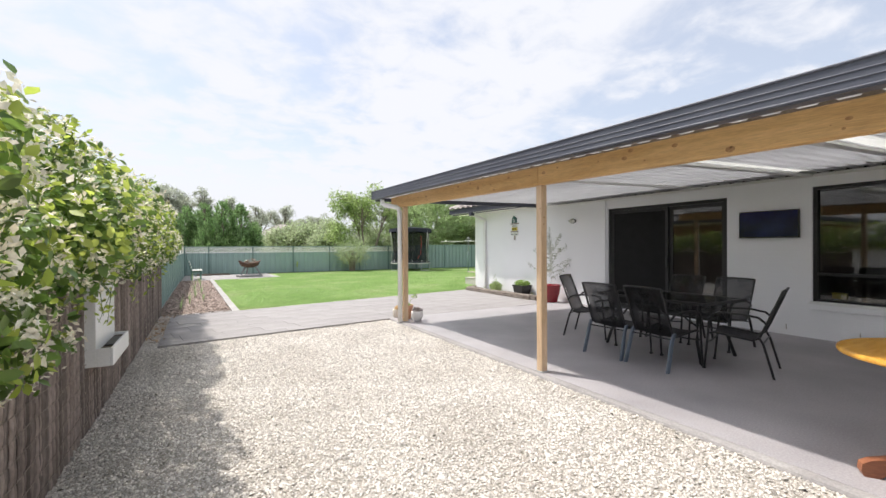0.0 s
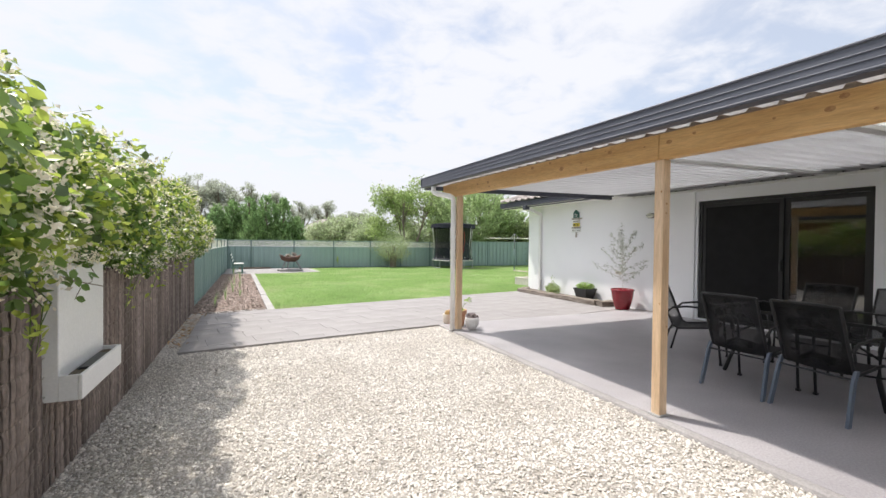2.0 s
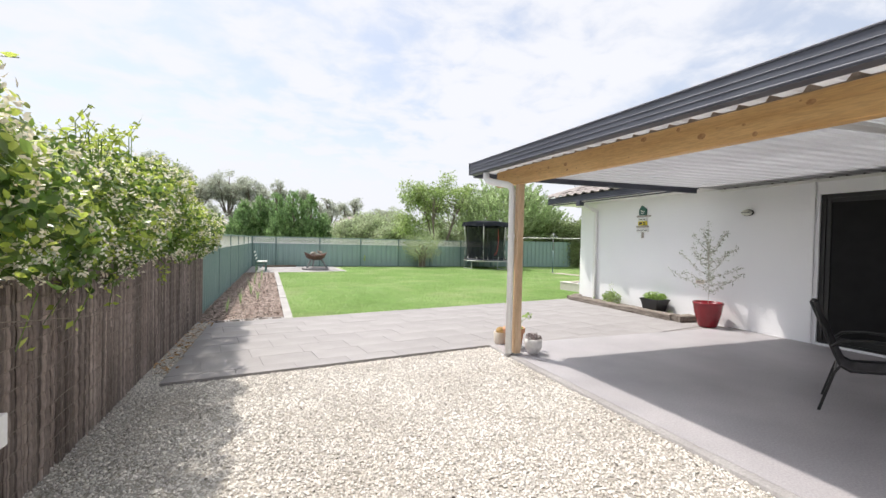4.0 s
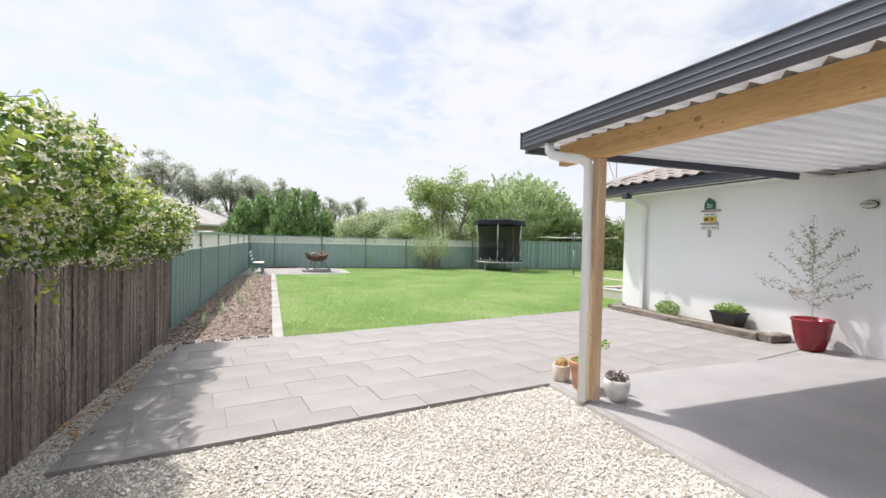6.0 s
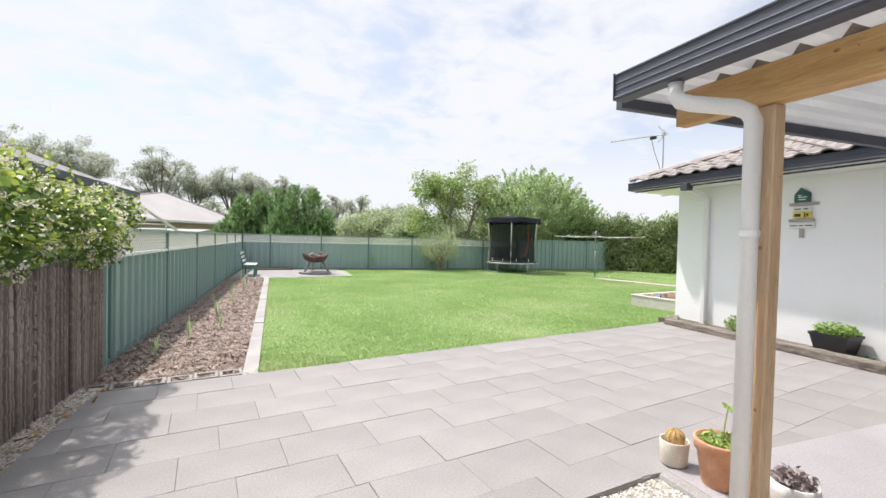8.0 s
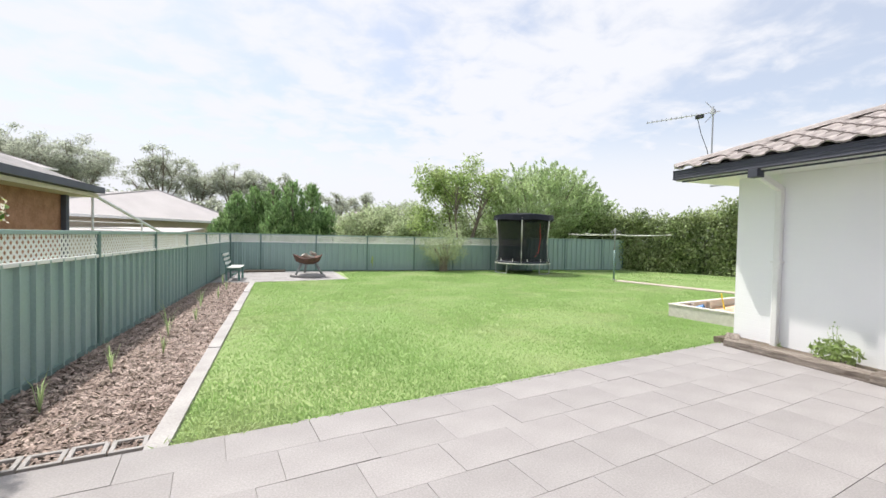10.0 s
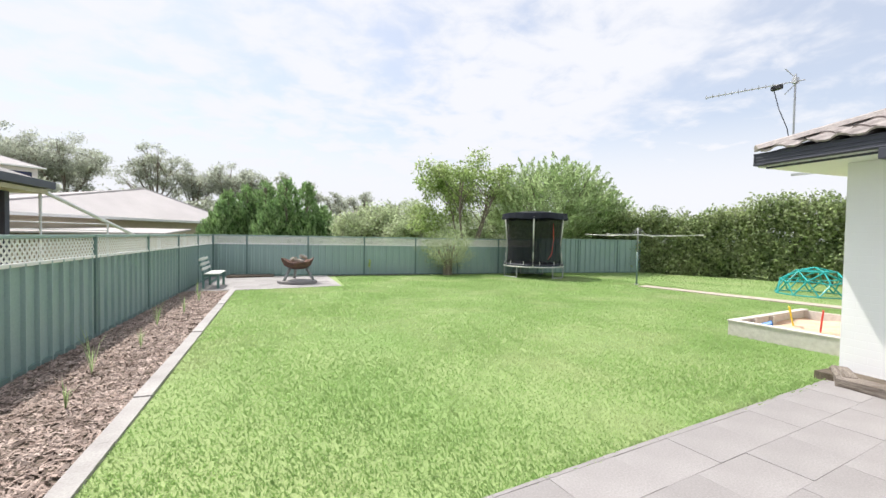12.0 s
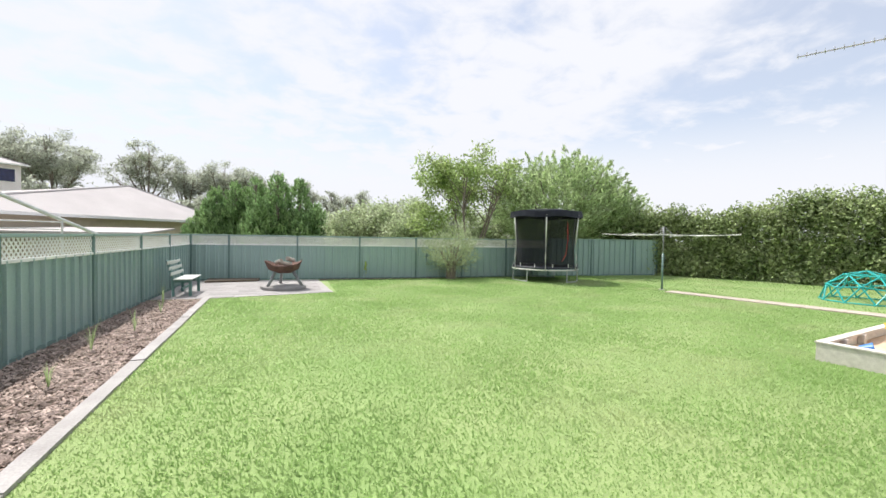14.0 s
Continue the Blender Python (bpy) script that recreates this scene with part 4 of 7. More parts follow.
lamp = thing("wall_lamp", pose(WX, 7.38, 1.99), "small oval bulkhead wall lamp with frosted glass", "wall lamp")
bm = lathe([(0, 0), (0.07, 0), (0.075, 0.02), (0.07, 0.035), (0.0, 0.035)], 20)
part("base", bm, M_BLACK, lamp, m=pose(0, 0, 0, 0, -90, 0) @ Matrix.Diagonal((0.75, 1.35, 1, 1)))
bm = lathe([(0.066, 0.035), (0.063, 0.06), (0.048, 0.082), (0.025, 0.092), (0, 0.095)], 20)
part("glass", bm, M_FROST, lamp, smooth=True, m=pose(0, 0, 0, 0, -90, 0) @ Matrix.Diagonal((0.75, 1.35, 1, 1)))
part("guard_bar", boxes((-0.096, -0.06, -0.004, -0.06, 0.06, 0.004), bevel=0.002), M_BLACK, lamp)

sign = thing("garden_sign", pose(WX, 9.60, 0), "stacked wooden garden sign with green house and yellow board", "sign")
bm = prism([(-0.10, 2.06), (0.10, 2.06), (0.10, 2.18), (0.02, 2.27), (-0.10, 2.19)], "x", -0.03, -0.008)
house_board = part("house_board", bm, M_SIGNGREEN, sign)
for z, a, b in ((2.16, -0.05, -0.01), (2.135, -0.05, 0.06), (2.10, -0.05, 0.05)):
    part("lettering", boxes((-0.033, -b, z - 0.006, -0.031, -a, z + 0.006)), M_WHITE, house_board)
part("grey_slat", boxes((-0.025, -0.2, 2.015, -0.006, 0.17, 2.055), bevel=0.003), M_SIGNGREY, sign)
wb = part("white_board", boxes((-0.03, -0.11, 1.935, -0.008, 0.11, 2.0), bevel=0.003), M_WHITE, sign)
for a, b in ((-0.08, -0.02), (0.01, 0.09)):
    part("lettering", boxes((-0.0325, a, 1.958, -0.0305, b, 1.974)), M_INK, wb)
yb = part("yellow_board", boxes((-0.03, -0.12, 1.84, -0.008, 0.115, 1.925), bevel=0.003), M_SIGNYELLOW, sign)
for a, b, h in ((-0.09, -0.01, 0.022), (0.03, 0.05, 0.035), (0.06, 0.085, 0.022)):
    part("lettering", boxes((-0.0325, -b, 1.88 - h, -0.0305, -a, 1.88 + h)), M_INK, yb)
part("grey_slat", boxes((-0.025, -0.16, 1.79, -0.006, 0.17, 1.825), bevel=0.003), M_SIGNGREY, sign)
lb = part("white_board", boxes((-0.03, -0.17, 1.69, -0.008, 0.165, 1.775), bevel=0.012), M_WHITE, sign)
for a, b in ((-0.14, -0.05), (-0.02, 0.02), (0.05, 0.14)):
    part("lettering", boxes((-0.0325, -b, 1.723, -0.0305, -a, 1.737)), M_INK, lb)
part("tail_post", boxes((-0.02, -0.03, 1.56, -0.004, 0.03, 1.69), bevel=0.003), M_SIGNGREY, sign)

outlet = thing("wall_outlet", pose(WX, 8.2, 0.745), "small cream weatherproof power outlet on the wall", "outlet")
part("box", boxes((-0.05, -0.075, -0.035, 0, 0.075, 0.035), bevel=0.01), M_CREAMPOT, outlet)
part("cover", boxes((-0.056, -0.03, -0.02, -0.051, 0.05, 0.02), bevel=0.002), M_SIGNGREY, outlet)
for y in (2.2, 3.05):
    vent = thing("weep_vent", pose(WX, y, 0.12), "small dark weep vent low in the wall", "vent", "weep vents in the wall")
    part("slot", boxes((-0.004, -0.006, -0.04, 0.0, 0.006, 0.04)), M_SIGNGREY, vent)

# things seen inside the window
ybox = thing("yellow_box", pose(WX + 0.34, 2.52, 0.58), "yellow packet standing inside the window", "box")
part("packet", boxes((-0.04, -0.08, 0, 0.04, 0.08, 0.09), bevel=0.006), M_YELLOW, ybox)
shelf = thing("window_bench", pose(WX + T + 0.01, 0, 0), "plain pale bench inside below the window", "bench")
part("top", boxes((0, 0.3, 0.54, 0.5, 2.9, 0.58), bevel=0.004), M_PALEWOOD, shelf)
part("side", boxes((0.02, 0.35, 0.03, 0.48, 0.39, 0.54)), M_PALEWOOD, shelf)
part("side", boxes((0.02, 2.8, 0.03, 0.48, 2.84, 0.54)), M_PALEWOOD, shelf)


# ---- sleeper bed and pots by the wall ----
def sleeper(name, length, w, h, m, label):
    bm = bmesh.new()
    n = 14
    rows = []
    for i in range(n + 1):
        y = length * i / n
        j = lambda: random.uniform(-0.008, 0.008)
        rows.append([bm.verts.new((x + j(), y, z + j())) for x, z in ((0.01, 0), (w - 0.01, 0), (w, 0.02), (w, h - 0.015), (w - 0.02, h), (0.02, h), (0, h - 0.015), (0, 0.02))])
    for r0, r1 in zip(rows, rows[1:]):
        for k in range(8):
            bm.faces.new((r0[k], r0[(k + 1) % 8], r1[(k + 1) % 8], r1[k]))
    bm.faces.new(rows[0])
    bm.faces.new(rows[-1][::-1])
    bmesh.ops.recalc_face_normals(bm, faces=bm.faces[:])
    ob = new(name, finish(name, bm, M_SLEEPER))
    ob.matrix_basis = m
    return tagged(ob, label, "timber sleeper", "sleepers of the raised bed")


sleeper("garden_sleeper", 1.65, 0.20, 0.115, pose(7.43, 9.75, -0.02, 0, 0, 0.5), "weathered grey timber sleeper edging the wall bed")
sleeper("garden_sleeper", 1.35, 0.20, 0.12, pose(7.44, 8.42, -0.01, 0, 0, 0.8), "cracked grey timber sleeper edging the wall bed")
sleeper("garden_sleeper", 0.46, 0.20, 0.105, pose(7.93, 8.22, 0.0, 0, 0, 90), "short brown timber sleeper closing the wall bed")
sleeper("garden_sleeper", 0.45, 0.18, 0.12, pose(7.46, 11.42, -0.02, 0, 0, -55), "thin weathered timber offcut at the house corner")
bm = slab_poly(bmesh.new(), [(7.6, 8.40), (WX, 8.40), (WX, 11.7), (7.6, 11.7)], -0.1, 0.055)
tagged(part("wall_bed", bm, M_SOIL, kind="structure"), "strip of dark soil between sleepers and wall", "garden bed")


def leaves(name, n, spread, size, material, parent, template=LEAF, up=0.6, label="", centre=(0, 0, 0)):
    c = unit(RNG.normal(size=(n, 3))) * RNG.random((n, 1)) ** 0.4 * np.array(spread) * 0.6 + np.array(centre)
    c[:, 2] = np.maximum(c[:, 2], 0.005)
    nn = unit(RNG.normal(size=(n, 3)) + np.array((0, 0, up)))
    me = scatter(name, template, LEAF_F, c, RNG.uniform(0.6, 1.3, n) * size, material, nn)
    return part(name, me, None, parent, label, kind="stuff")


def stems(name, lines, parent, material, r=0.006):
    bm = bmesh.new()
    for pts in lines:
        tube(bm, pts, r, 6, r * 0.5)
    return part(name, bm, material, parent)


red_pot = thing("red_pot", pose(7.62, 7.80, SLAB_Z), "glossy dark red glazed pot with a young olive tree", "potted tree")
part("pot", lathe([(0, 0), (0.155, 0), (0.17, 0.02), (0.235, 0.24), (0.262, 0.40), (0.275, 0.415), (0.275, 0.435), (0.262, 0.445), (0.245, 0.435), (0.23, 0.36), (0, 0.36)], 36), M_REDPOT, red_pot, smooth=True, m=Matrix.Diagonal((0.88, 0.88, 0.97, 1)))
part("soil", lathe([(0, 0.385), (0.12, 0.39), (0.205, 0.38)], 20), M_SOIL, red_pot)
lines, tips = [[Vector((0, 0, 0.38)), Vector((0.01, 0.0, 0.62)), Vector((-0.01, 0.01, 1.1)), Vector((0.0, 0.03, 1.78))]], []
for k in range(17):
    a = 2 * math.pi * (k * 0.382) + random.uniform(-0.3, 0.3)
    z0 = 0.60 + 0.85 * k / 17
    reach = random.uniform(0.75, 1.0) * (0.80 - 0.52 * k / 17)
    rise = random.uniform(0.10, 0.34) + 0.2 * k / 17
    pts = [Vector((0, 0.01, z0))]
    for s in (0.35, 0.7, 1.0):
        pts.append(Vector((max(-1, min(1, math.cos(a))) * reach * s * 0.6, math.sin(a) * reach * s, z0 + rise * s ** 1.4 + random.uniform(-0.03, 0.03))))
        pts[-1].x = min(pts[-1].x, 0.27)
    lines.append(pts)
    for s in range(1, 4):
        for _ in range(15):
            q = random.random()
            tips.append(pts[s - 1].lerp(pts[s], q) + Vector([random.gauss(0, 0.026) for _ in range(3)]))
for _ in range(60):
    tips.append(Vector((random.gauss(0, 0.04), 0.02 + random.gauss(0, 0.04), random.uniform(1.2, 1.85))))
for pts in lines:
    stems("stem", [pts], red_pot, M_SIGNGREY, 0.0045)
me = scatter("foliage", SLIM, LEAF_F, np.array([tuple(p) for p in tips]), RNG.uniform(0.045, 0.075, len(tips)), M_SILVER)
part("foliage", me, None, red_pot, "sparse grey-green olive leaves")

black_pot = thing("black_pot", pose(7.74, 9.05, 0.055), "square black plastic planter of lime green herbs", "potted plant")
bm = bmesh.new()
rows = [[bm.verts.new((sx * w, sy * w * 1.25, z)) for sx, sy in ((-1, -1), (1, -1), (1, 1), (-1, 1))] for w, z in ((0.125, 0), (0.165, 0.23), (0.175, 0.23), (0.175, 0.265), (0.16, 0.265), (0.155, 0.2))]
for r0, r1 in zip(rows, rows[1:]):
    for i in range(4):
        bm.faces.new((r0[i], r0[(i + 1) % 4], r1[(i + 1) % 4], r1[i]))
bm.faces.new(rows[0][::-1])
bm.faces.new(rows[-1])
part("planter", bm, M_BLACKPOT, black_pot)
leaves("foliage", 620, (0.32, 0.42, 0.16), 0.05, M_SUCC, black_pot, centre=(0, 0, 0.31))
herb = thing("herb_plant", pose(7.74, 10.25, 0.05), "leafy green herb growing in the wall bed", "plant")
stems("stem", [[(0, 0, 0), (0.02 * math.cos(a), 0.03 * math.sin(a), 0.2), (0.05 * math.cos(a), 0.09 * math.sin(a), 0.45 * r)] for a, r in ((0.2, 1.0), (1.6, 0.8), (3.0, 0.95), (4.4, 0.7))], herb, M_TREE, 0.004)
leaves("foliage", 520, (0.26, 0.46, 0.26), 0.06, M_TREE, herb, centre=(0, 0, 0.13))
leaves("upper_leaves", 30, (0.1, 0.16, 0.24), 0.03, M_TREE, herb, centre=(0, 0, 0.36))
for (x, y, n) in ((7.80, 8.72, 26), (7.78, 10.9, 14)):
    weed = thing("small_weed", pose(x, y, 0.05), "small green weed in the soil of the wall bed", "plant", "weeds in the wall bed")
    leaves("foliage", n, (0.08, 0.12, 0.06), 0.03, M_TREE, weed, centre=(0, 0, 0.05))

terra = thing("terracotta_pot", pose(3.50, 7.43, SLAB_Z), "terracotta pot of pale green succulents by the post", "potted plant")
part("pot", lathe([(0, 0), (0.095, 0), (0.10, 0.01), (0.128, 0.20), (0.142, 0.205), (0.148, 0.26), (0.145, 0.268), (0.132, 0.268), (0.126, 0.23), (0, 0.225)], 32), M_TERRA, terra, smooth=True)
leaves("succulent_mat", 240, (0.2, 0.2, 0.06), 0.05, M_SUCC, terra, centre=(0, 0, 0.255), up=1.4)
stems("stem", [[(0.05, -0.03, 0.24), (0.08, -0.06, 0.36), (0.15, -0.1, 0.42)], [(-0.02, -0.02, 0.24), (-0.02, -0.03, 0.38), (0.0, -0.03, 0.47)]], terra, M_TREE, 0.005)
leaves("leaf_tuft", 26, (0.1, 0.07, 0.07), 0.05, M_SUCC, terra, centre=(0.14, -0.1, 0.43), up=1.0)
leaves("leaf_tuft", 14, (0.06, 0.05, 0.04), 0.045, M_SUCC, terra, centre=(0.0, -0.03, 0.47), up=1.0)
cream = thing("cream_pot", pose(3.44, 7.70, SLAB_Z), "small cream pot holding a round golden cactus", "potted plant")
part("pot", lathe([(0, 0), (0.072, 0), (0.078, 0.01), (0.088, 0.15), (0.085, 0.157), (0.078, 0.152), (0.076, 0.12), (0, 0.12)], 28), M_CREAMPOT, cream, smooth=True)
bm = bmesh.new()
bmesh.ops.create_uvsphere(bm, u_segments=20, v_segments=12, radius=0.058)
for v in bm.verts:
    a = math.atan2(v.co.y, v.co.x)
    v.co *= 1 + 0.06 * math.cos(10 * a)
part("cactus", bm, mat("golden_cactus", (0.42, 0.27, 0.10), (0.52, 0.36, 0.16), 20, 0.9, bump=0.8, fine=160, var=0.3), cream, m=pose(0.005, 0, 0.165))
white = thing("white_pot", pose(3.58, 7.09, SLAB_Z), "rounded white ceramic pot of dusky trailing succulents", "potted plant")
part("pot", lathe([(0, 0), (0.06, 0), (0.075, 0.015), (0.105, 0.08), (0.112, 0.14), (0.106, 0.185), (0.098, 0.188), (0.096, 0.15), (0, 0.145)], 32), M_WHITEPOT, white, smooth=True)
leaves("succulent_mat", 200, (0.17, 0.17, 0.10), 0.042, M_PURPLE, white, centre=(0, 0, 0.20), up=0.8)

# white planter box on the brush screen
SX = -0.70
planter = thing("wall_planter", pose(SX + 0.012, 0, 0), "white timber planter box hung on the brush screen", "planter")
part("back_board", boxes((0, 4.10, 0.47, 0.075, 4.88, 1.21), bevel=0.004), M_WHITE, planter)
part("front_board", boxes((0.16, 4.10, 0.47, 0.18, 4.88, 0.61), bevel=0.003), M_WHITE, planter)
part("end_board", boxes((0.076, 4.10, 0.47, 0.159, 4.12, 0.61)), M_WHITE, planter)
part("end_board", boxes((0.076, 4.86, 0.47, 0.159, 4.88, 0.61)), M_WHITE, planter)
part("base_board", boxes((0.076, 4.121, 0.47, 0.159, 4.859, 0.49)), M_WHITE, planter)
part("soil", boxes((0.077, 4.122, 0.491, 0.158, 4.858, 0.585)), M_SOIL, planter)
part("tray", boxes((0.09, 4.32, 0.585, 0.15, 4.70, 0.600), bevel=0.004), M_BLACKPOT, planter)


# ---- back garden things ----
bench = thing("garden_bench", pose(-0.36, 22.15, -0.034, 0, 0, -90), "small slatted garden bench with a green frame", "bench")
# the bench faces its own +y, 1.1 m wide
for y in (0.02, 0.12, 0.22, 0.32):
    part("seat_slat", boxes((-0.60, y, 0.40, 0.60, y + 0.085, 0.425), bevel=0.004), M_BENCHWOOD, bench)
for k, z in enumerate((0.50, 0.63, 0.76)):
    part("back_slat", boxes((-0.60, -0.03 - 0.035 * k, z, 0.60, -0.008 - 0.035 * k, z + 0.08), bevel=0.004), M_BENCHWOOD, bench)
for x in (-0.48, 0.48):
    bm = bmesh.new()
    rows = [[bm.verts.new((x + a, y + b, z)) for a, b in ((-0.03, -0.025), (0.03, -0.025), (0.03, 0.025), (-0.03, 0.025))] for y, z in ((0.0, 0.0), (-0.005, 0.42), (-0.12, 0.86))]
    for r0, r1 in zip(rows, rows[1:]):
        for i in range(4):
            bm.faces.new((r0[i], r0[(i + 1) % 4], r1[(i + 1) % 4], r1[i]))
    bm.faces.new(rows[0][::-1])
    bm.faces.new(rows[-1])
    part("rear_leg", bm, M_BENCHGREEN, bench)
    part("front_leg", boxes((x - 0.03, 0.33, 0.0, x + 0.03, 0.39, 0.399)), M_BENCHGREEN, bench)
    part("seat_bearer", boxes((x - 0.025, 0.026, 0.335, x + 0.025, 0.33, 0.395)), M_BENCHGREEN, bench)
part("stretcher", boxes((-0.45, 0.15, 0.15, 0.45, 0.19, 0.20)), M_BENCHGREEN, bench)

fire = thing("fire_pit", pose(2.08, 22.75, -0.034), "rusted steel fire bowl on grey legs over a stone ring", "fire pit")
base = part("stone_ring", lathe([(0, 0), (0.58, 0), (0.60, 0.02), (0.60, 0.085), (0.57, 0.10), (0.0, 0.10)], 28), M_CONC_EDGE, fire, "weathered round stone base")
bowl = bmesh.new()
seg = 24
prof = [(0.0, 0.44), (0.22, 0.45), (0.40, 0.55), (0.50, 0.70), (0.53, 0.78), (0.515, 0.785), (0.38, 0.58), (0.20, 0.48), (0.0, 0.47)]
lathe(prof, seg, bowl)
for v in bowl.verts:
    if v.co.z > 0.69:
        a = math.atan2(v.co.y, v.co.x)
        v.co.z += 0.075 * math.cos(2 * a) - 0.05 + 0.02 * math.cos(5 * a + 0.6)
        v.co.x *= 0.95
        v.co.y *= 0.92
part("bowl", bowl, M_RUST, fire, smooth=True)
for k in range(3):
    a = radians(100 + 120 * k)
    bm = bmesh.new()
    tube(bm, [(0.27 * math.cos(a), 0.27 * math.sin(a), 0.50), (0.41 * math.cos(a), 0.41 * math.sin(a), 0.27), (0.52 * math.cos(a), 0.52 * math.sin(a), 0.10)], 0.045, 8, 0.04)
    part("leg", bm, M_GREYMETAL, fire, smooth=True)
part("grate", tubes([(-0.35, 0, 0.60), (0.35, 0, 0.60)], [(-0.3, 0.15, 0.60), (0.3, 0.15, 0.60)], [(-0.3, -0.15, 0.60), (0.3, -0.15, 0.60)], r=0.012), M_RUST, fire)
for k, (x, y, rz) in enumerate(((0.05, 0.02, 20), (-0.12, -0.08, 110), (0.18, 0.06, 60))):
    log = tagged(part("fire_log", tubes([(-0.17, 0, 0), (0.0, 0.01, 0.0), (0.17, 0, 0.01)], r=0.06, seg=9), M_LOG, None, m=pose(2.08 + x, 22.75 + y, 0.66 + 0.06 * k, 0, 14, rz)), "pale split log lying in the fire bowl", "log", "logs in the fire bowl")

# trampoline
TR = (11.22, 23.70)
tramp = thing("trampoline", pose(TR[0], TR[1], LAWN_Z, 0, 0, 25), "round trampoline with black safety net and navy canopy", "trampoline")
R1 = 1.17
ring = lambda r, z, n=32: [(r * math.cos(2 * math.pi * k / n), r * math.sin(2 * math.pi * k / n), z) for k in range(n)]
bm = bmesh.new()
tube(bm, ring(R1 + 0.03, 0.44), 0.022, 8, closed=True)
part("ring_frame", bm, M_WHITEPOT, tramp, smooth=True)
part("jump_mat", lathe([(0, 0.49), (0.98, 0.50), (0.98, 0.506), (0, 0.496)], 32), M_NET, tramp)
part("pad", lathe([(0.97, 0.53), (1.05, 0.55), (1.18, 0.545), (1.20, 0.52), (1.19, 0.48), (1.17, 0.535), (0.97, 0.52)], 32), M_NAVY, tramp, smooth=True)
for k in range(3):
    a0 = 2 * math.pi * k / 3 - 1.45
    for s in (-0.42, 0.42):
        a = a0 + s
        part("leg", tubes([(R1 * math.cos(a), R1 * math.sin(a), 0.50), (R1 * math.cos(a), R1 * math.sin(a), 0.02)], r=0.02), M_GALV, tramp)
    part("foot_bar", tubes([(R1 * math.cos(a0 + s), R1 * math.sin(a0 + s), 0.02) for s in (-0.42, -0.2, 0.0, 0.2, 0.42)], r=0.02), M_GALV, tramp)
for k in range(6):
    a = 2 * math.pi * k / 6 - 1.52
    c, s = math.cos(a), math.sin(a)
    part("net_pole", tubes([(1.22 * c, 1.22 * s, 0.42), (1.24 * c, 1.24 * s, 0.9), (1.20 * c, 1.20 * s, 1.35), (1.25 * c, 1.25 * s, 1.9), (1.29 * c, 1.29 * s, 2.38)], r=0.024), M_WHITEPOT, tramp, smooth=True)


def net_material():
    m = bpy.data.materials.new("fine_black_netting")
    m.use_nodes = True
    n, l = m.node_tree.nodes, m.node_tree.links
    bs = n["Principled BSDF"]
    bs.inputs["Base Color"].default_value = (0.012, 0.012, 0.016, 1)
    bs.inputs["Roughness"].default_value = 0.9
    tr = n.new("ShaderNodeBsdfTransparent")
    mx = n.new("ShaderNodeMixShader")
    mx.inputs["Fac"].default_value = 0.6
    l.new(tr.outputs["BSDF"], mx.inputs[1])
    l.new(bs.outputs["BSDF"], mx.inputs[2])
    l.new(mx.outputs["Shader"], n["Material Output"].inputs["Surface"])
    return m


bm = lathe([(1.08, 0.55), (1.05, 1.1), (1.09, 1.8), (1.18, 2.40)], 30)
part("safety_net", bm, net_material(), tramp)
bm = bmesh.new()
n = 24
top, low, rim, cap = [], [], [], []
for k in range(n):
    a = 2 * math.pi * k / n
    sag = 0.03 * math.cos(6 * a + 0.5)
    low.append(bm.verts.new((1.33 * math.cos(a), 1.33 * math.sin(a), 2.31 + sag)))
    rim.append(bm.verts.new((1.29 * math.cos(a), 1.29 * math.sin(a), 2.53 + 0.6 * sag)))
    cap.append(bm.verts.new((0.6 * math.cos(a), 0.6 * math.sin(a), 2.62)))
c = bm.verts.new((0, 0, 2.66))
for k in range(n):
    j = (k + 1) % n
    bm.faces.new((low[k], low[j], rim[j], rim[k]))
    bm.faces.new((rim[k], rim[j], cap[j], cap[k]))
    bm.faces.new((cap[k], cap[j], c))
bmesh.ops.solidify(bm, geom=bm.faces[:], thickness=0.006)
part("canopy", bm, M_NAVY, tramp, "navy vinyl canopy with a drooping valance")
part("net_zip", tubes([(-0.45, -0.96, 0.75), (-0.30, -1.02, 0.95), (-0.24, -1.06, 1.5), (-0.32, -1.08, 2.15)], r=0.008), M_RED, tramp, "red zip of the net door")
for k in range(24):
    a = 2 * math.pi * k / 24
    part("spring_strap", boxes((1.17, -0.012, 0.50, 1.185, 0.012, 0.66)), M_WHITEPOT if k % 2 else M_NAVY, tramp, m=pose(0, 0, 0, 0, 0, math.degrees(a)))

# clothes hoist
hoist = thing("clothes_hoist", pose(13.16, 20.15, LAWN_Z), "rotary clothes hoist with thin white lines on a green pole", "clothes hoist")
part("mast", tubes([(0, 0, 0), (0, 0, 1.15)], r=0.03, seg=12), M_FENCE_POST, hoist, smooth=True)
part("inner_mast", tubes([(0, 0, 1.15), (0, 0, 1.98)], r=0.022, seg=12), M_GREYMETAL, hoist, smooth=True)
part("ground_collar", lathe([(0, 0.0), (0.09, 0.0), (0.08, 0.03), (0.03, 0.04)], 14), M_CONC_EDGE, hoist)
part("winder", tubes([(0.03, 0, 1.05), (0.09, 0, 1.05), (0.09, 0, 0.95)], r=0.01), M_GREYMETAL, hoist)
ARM = 2.05
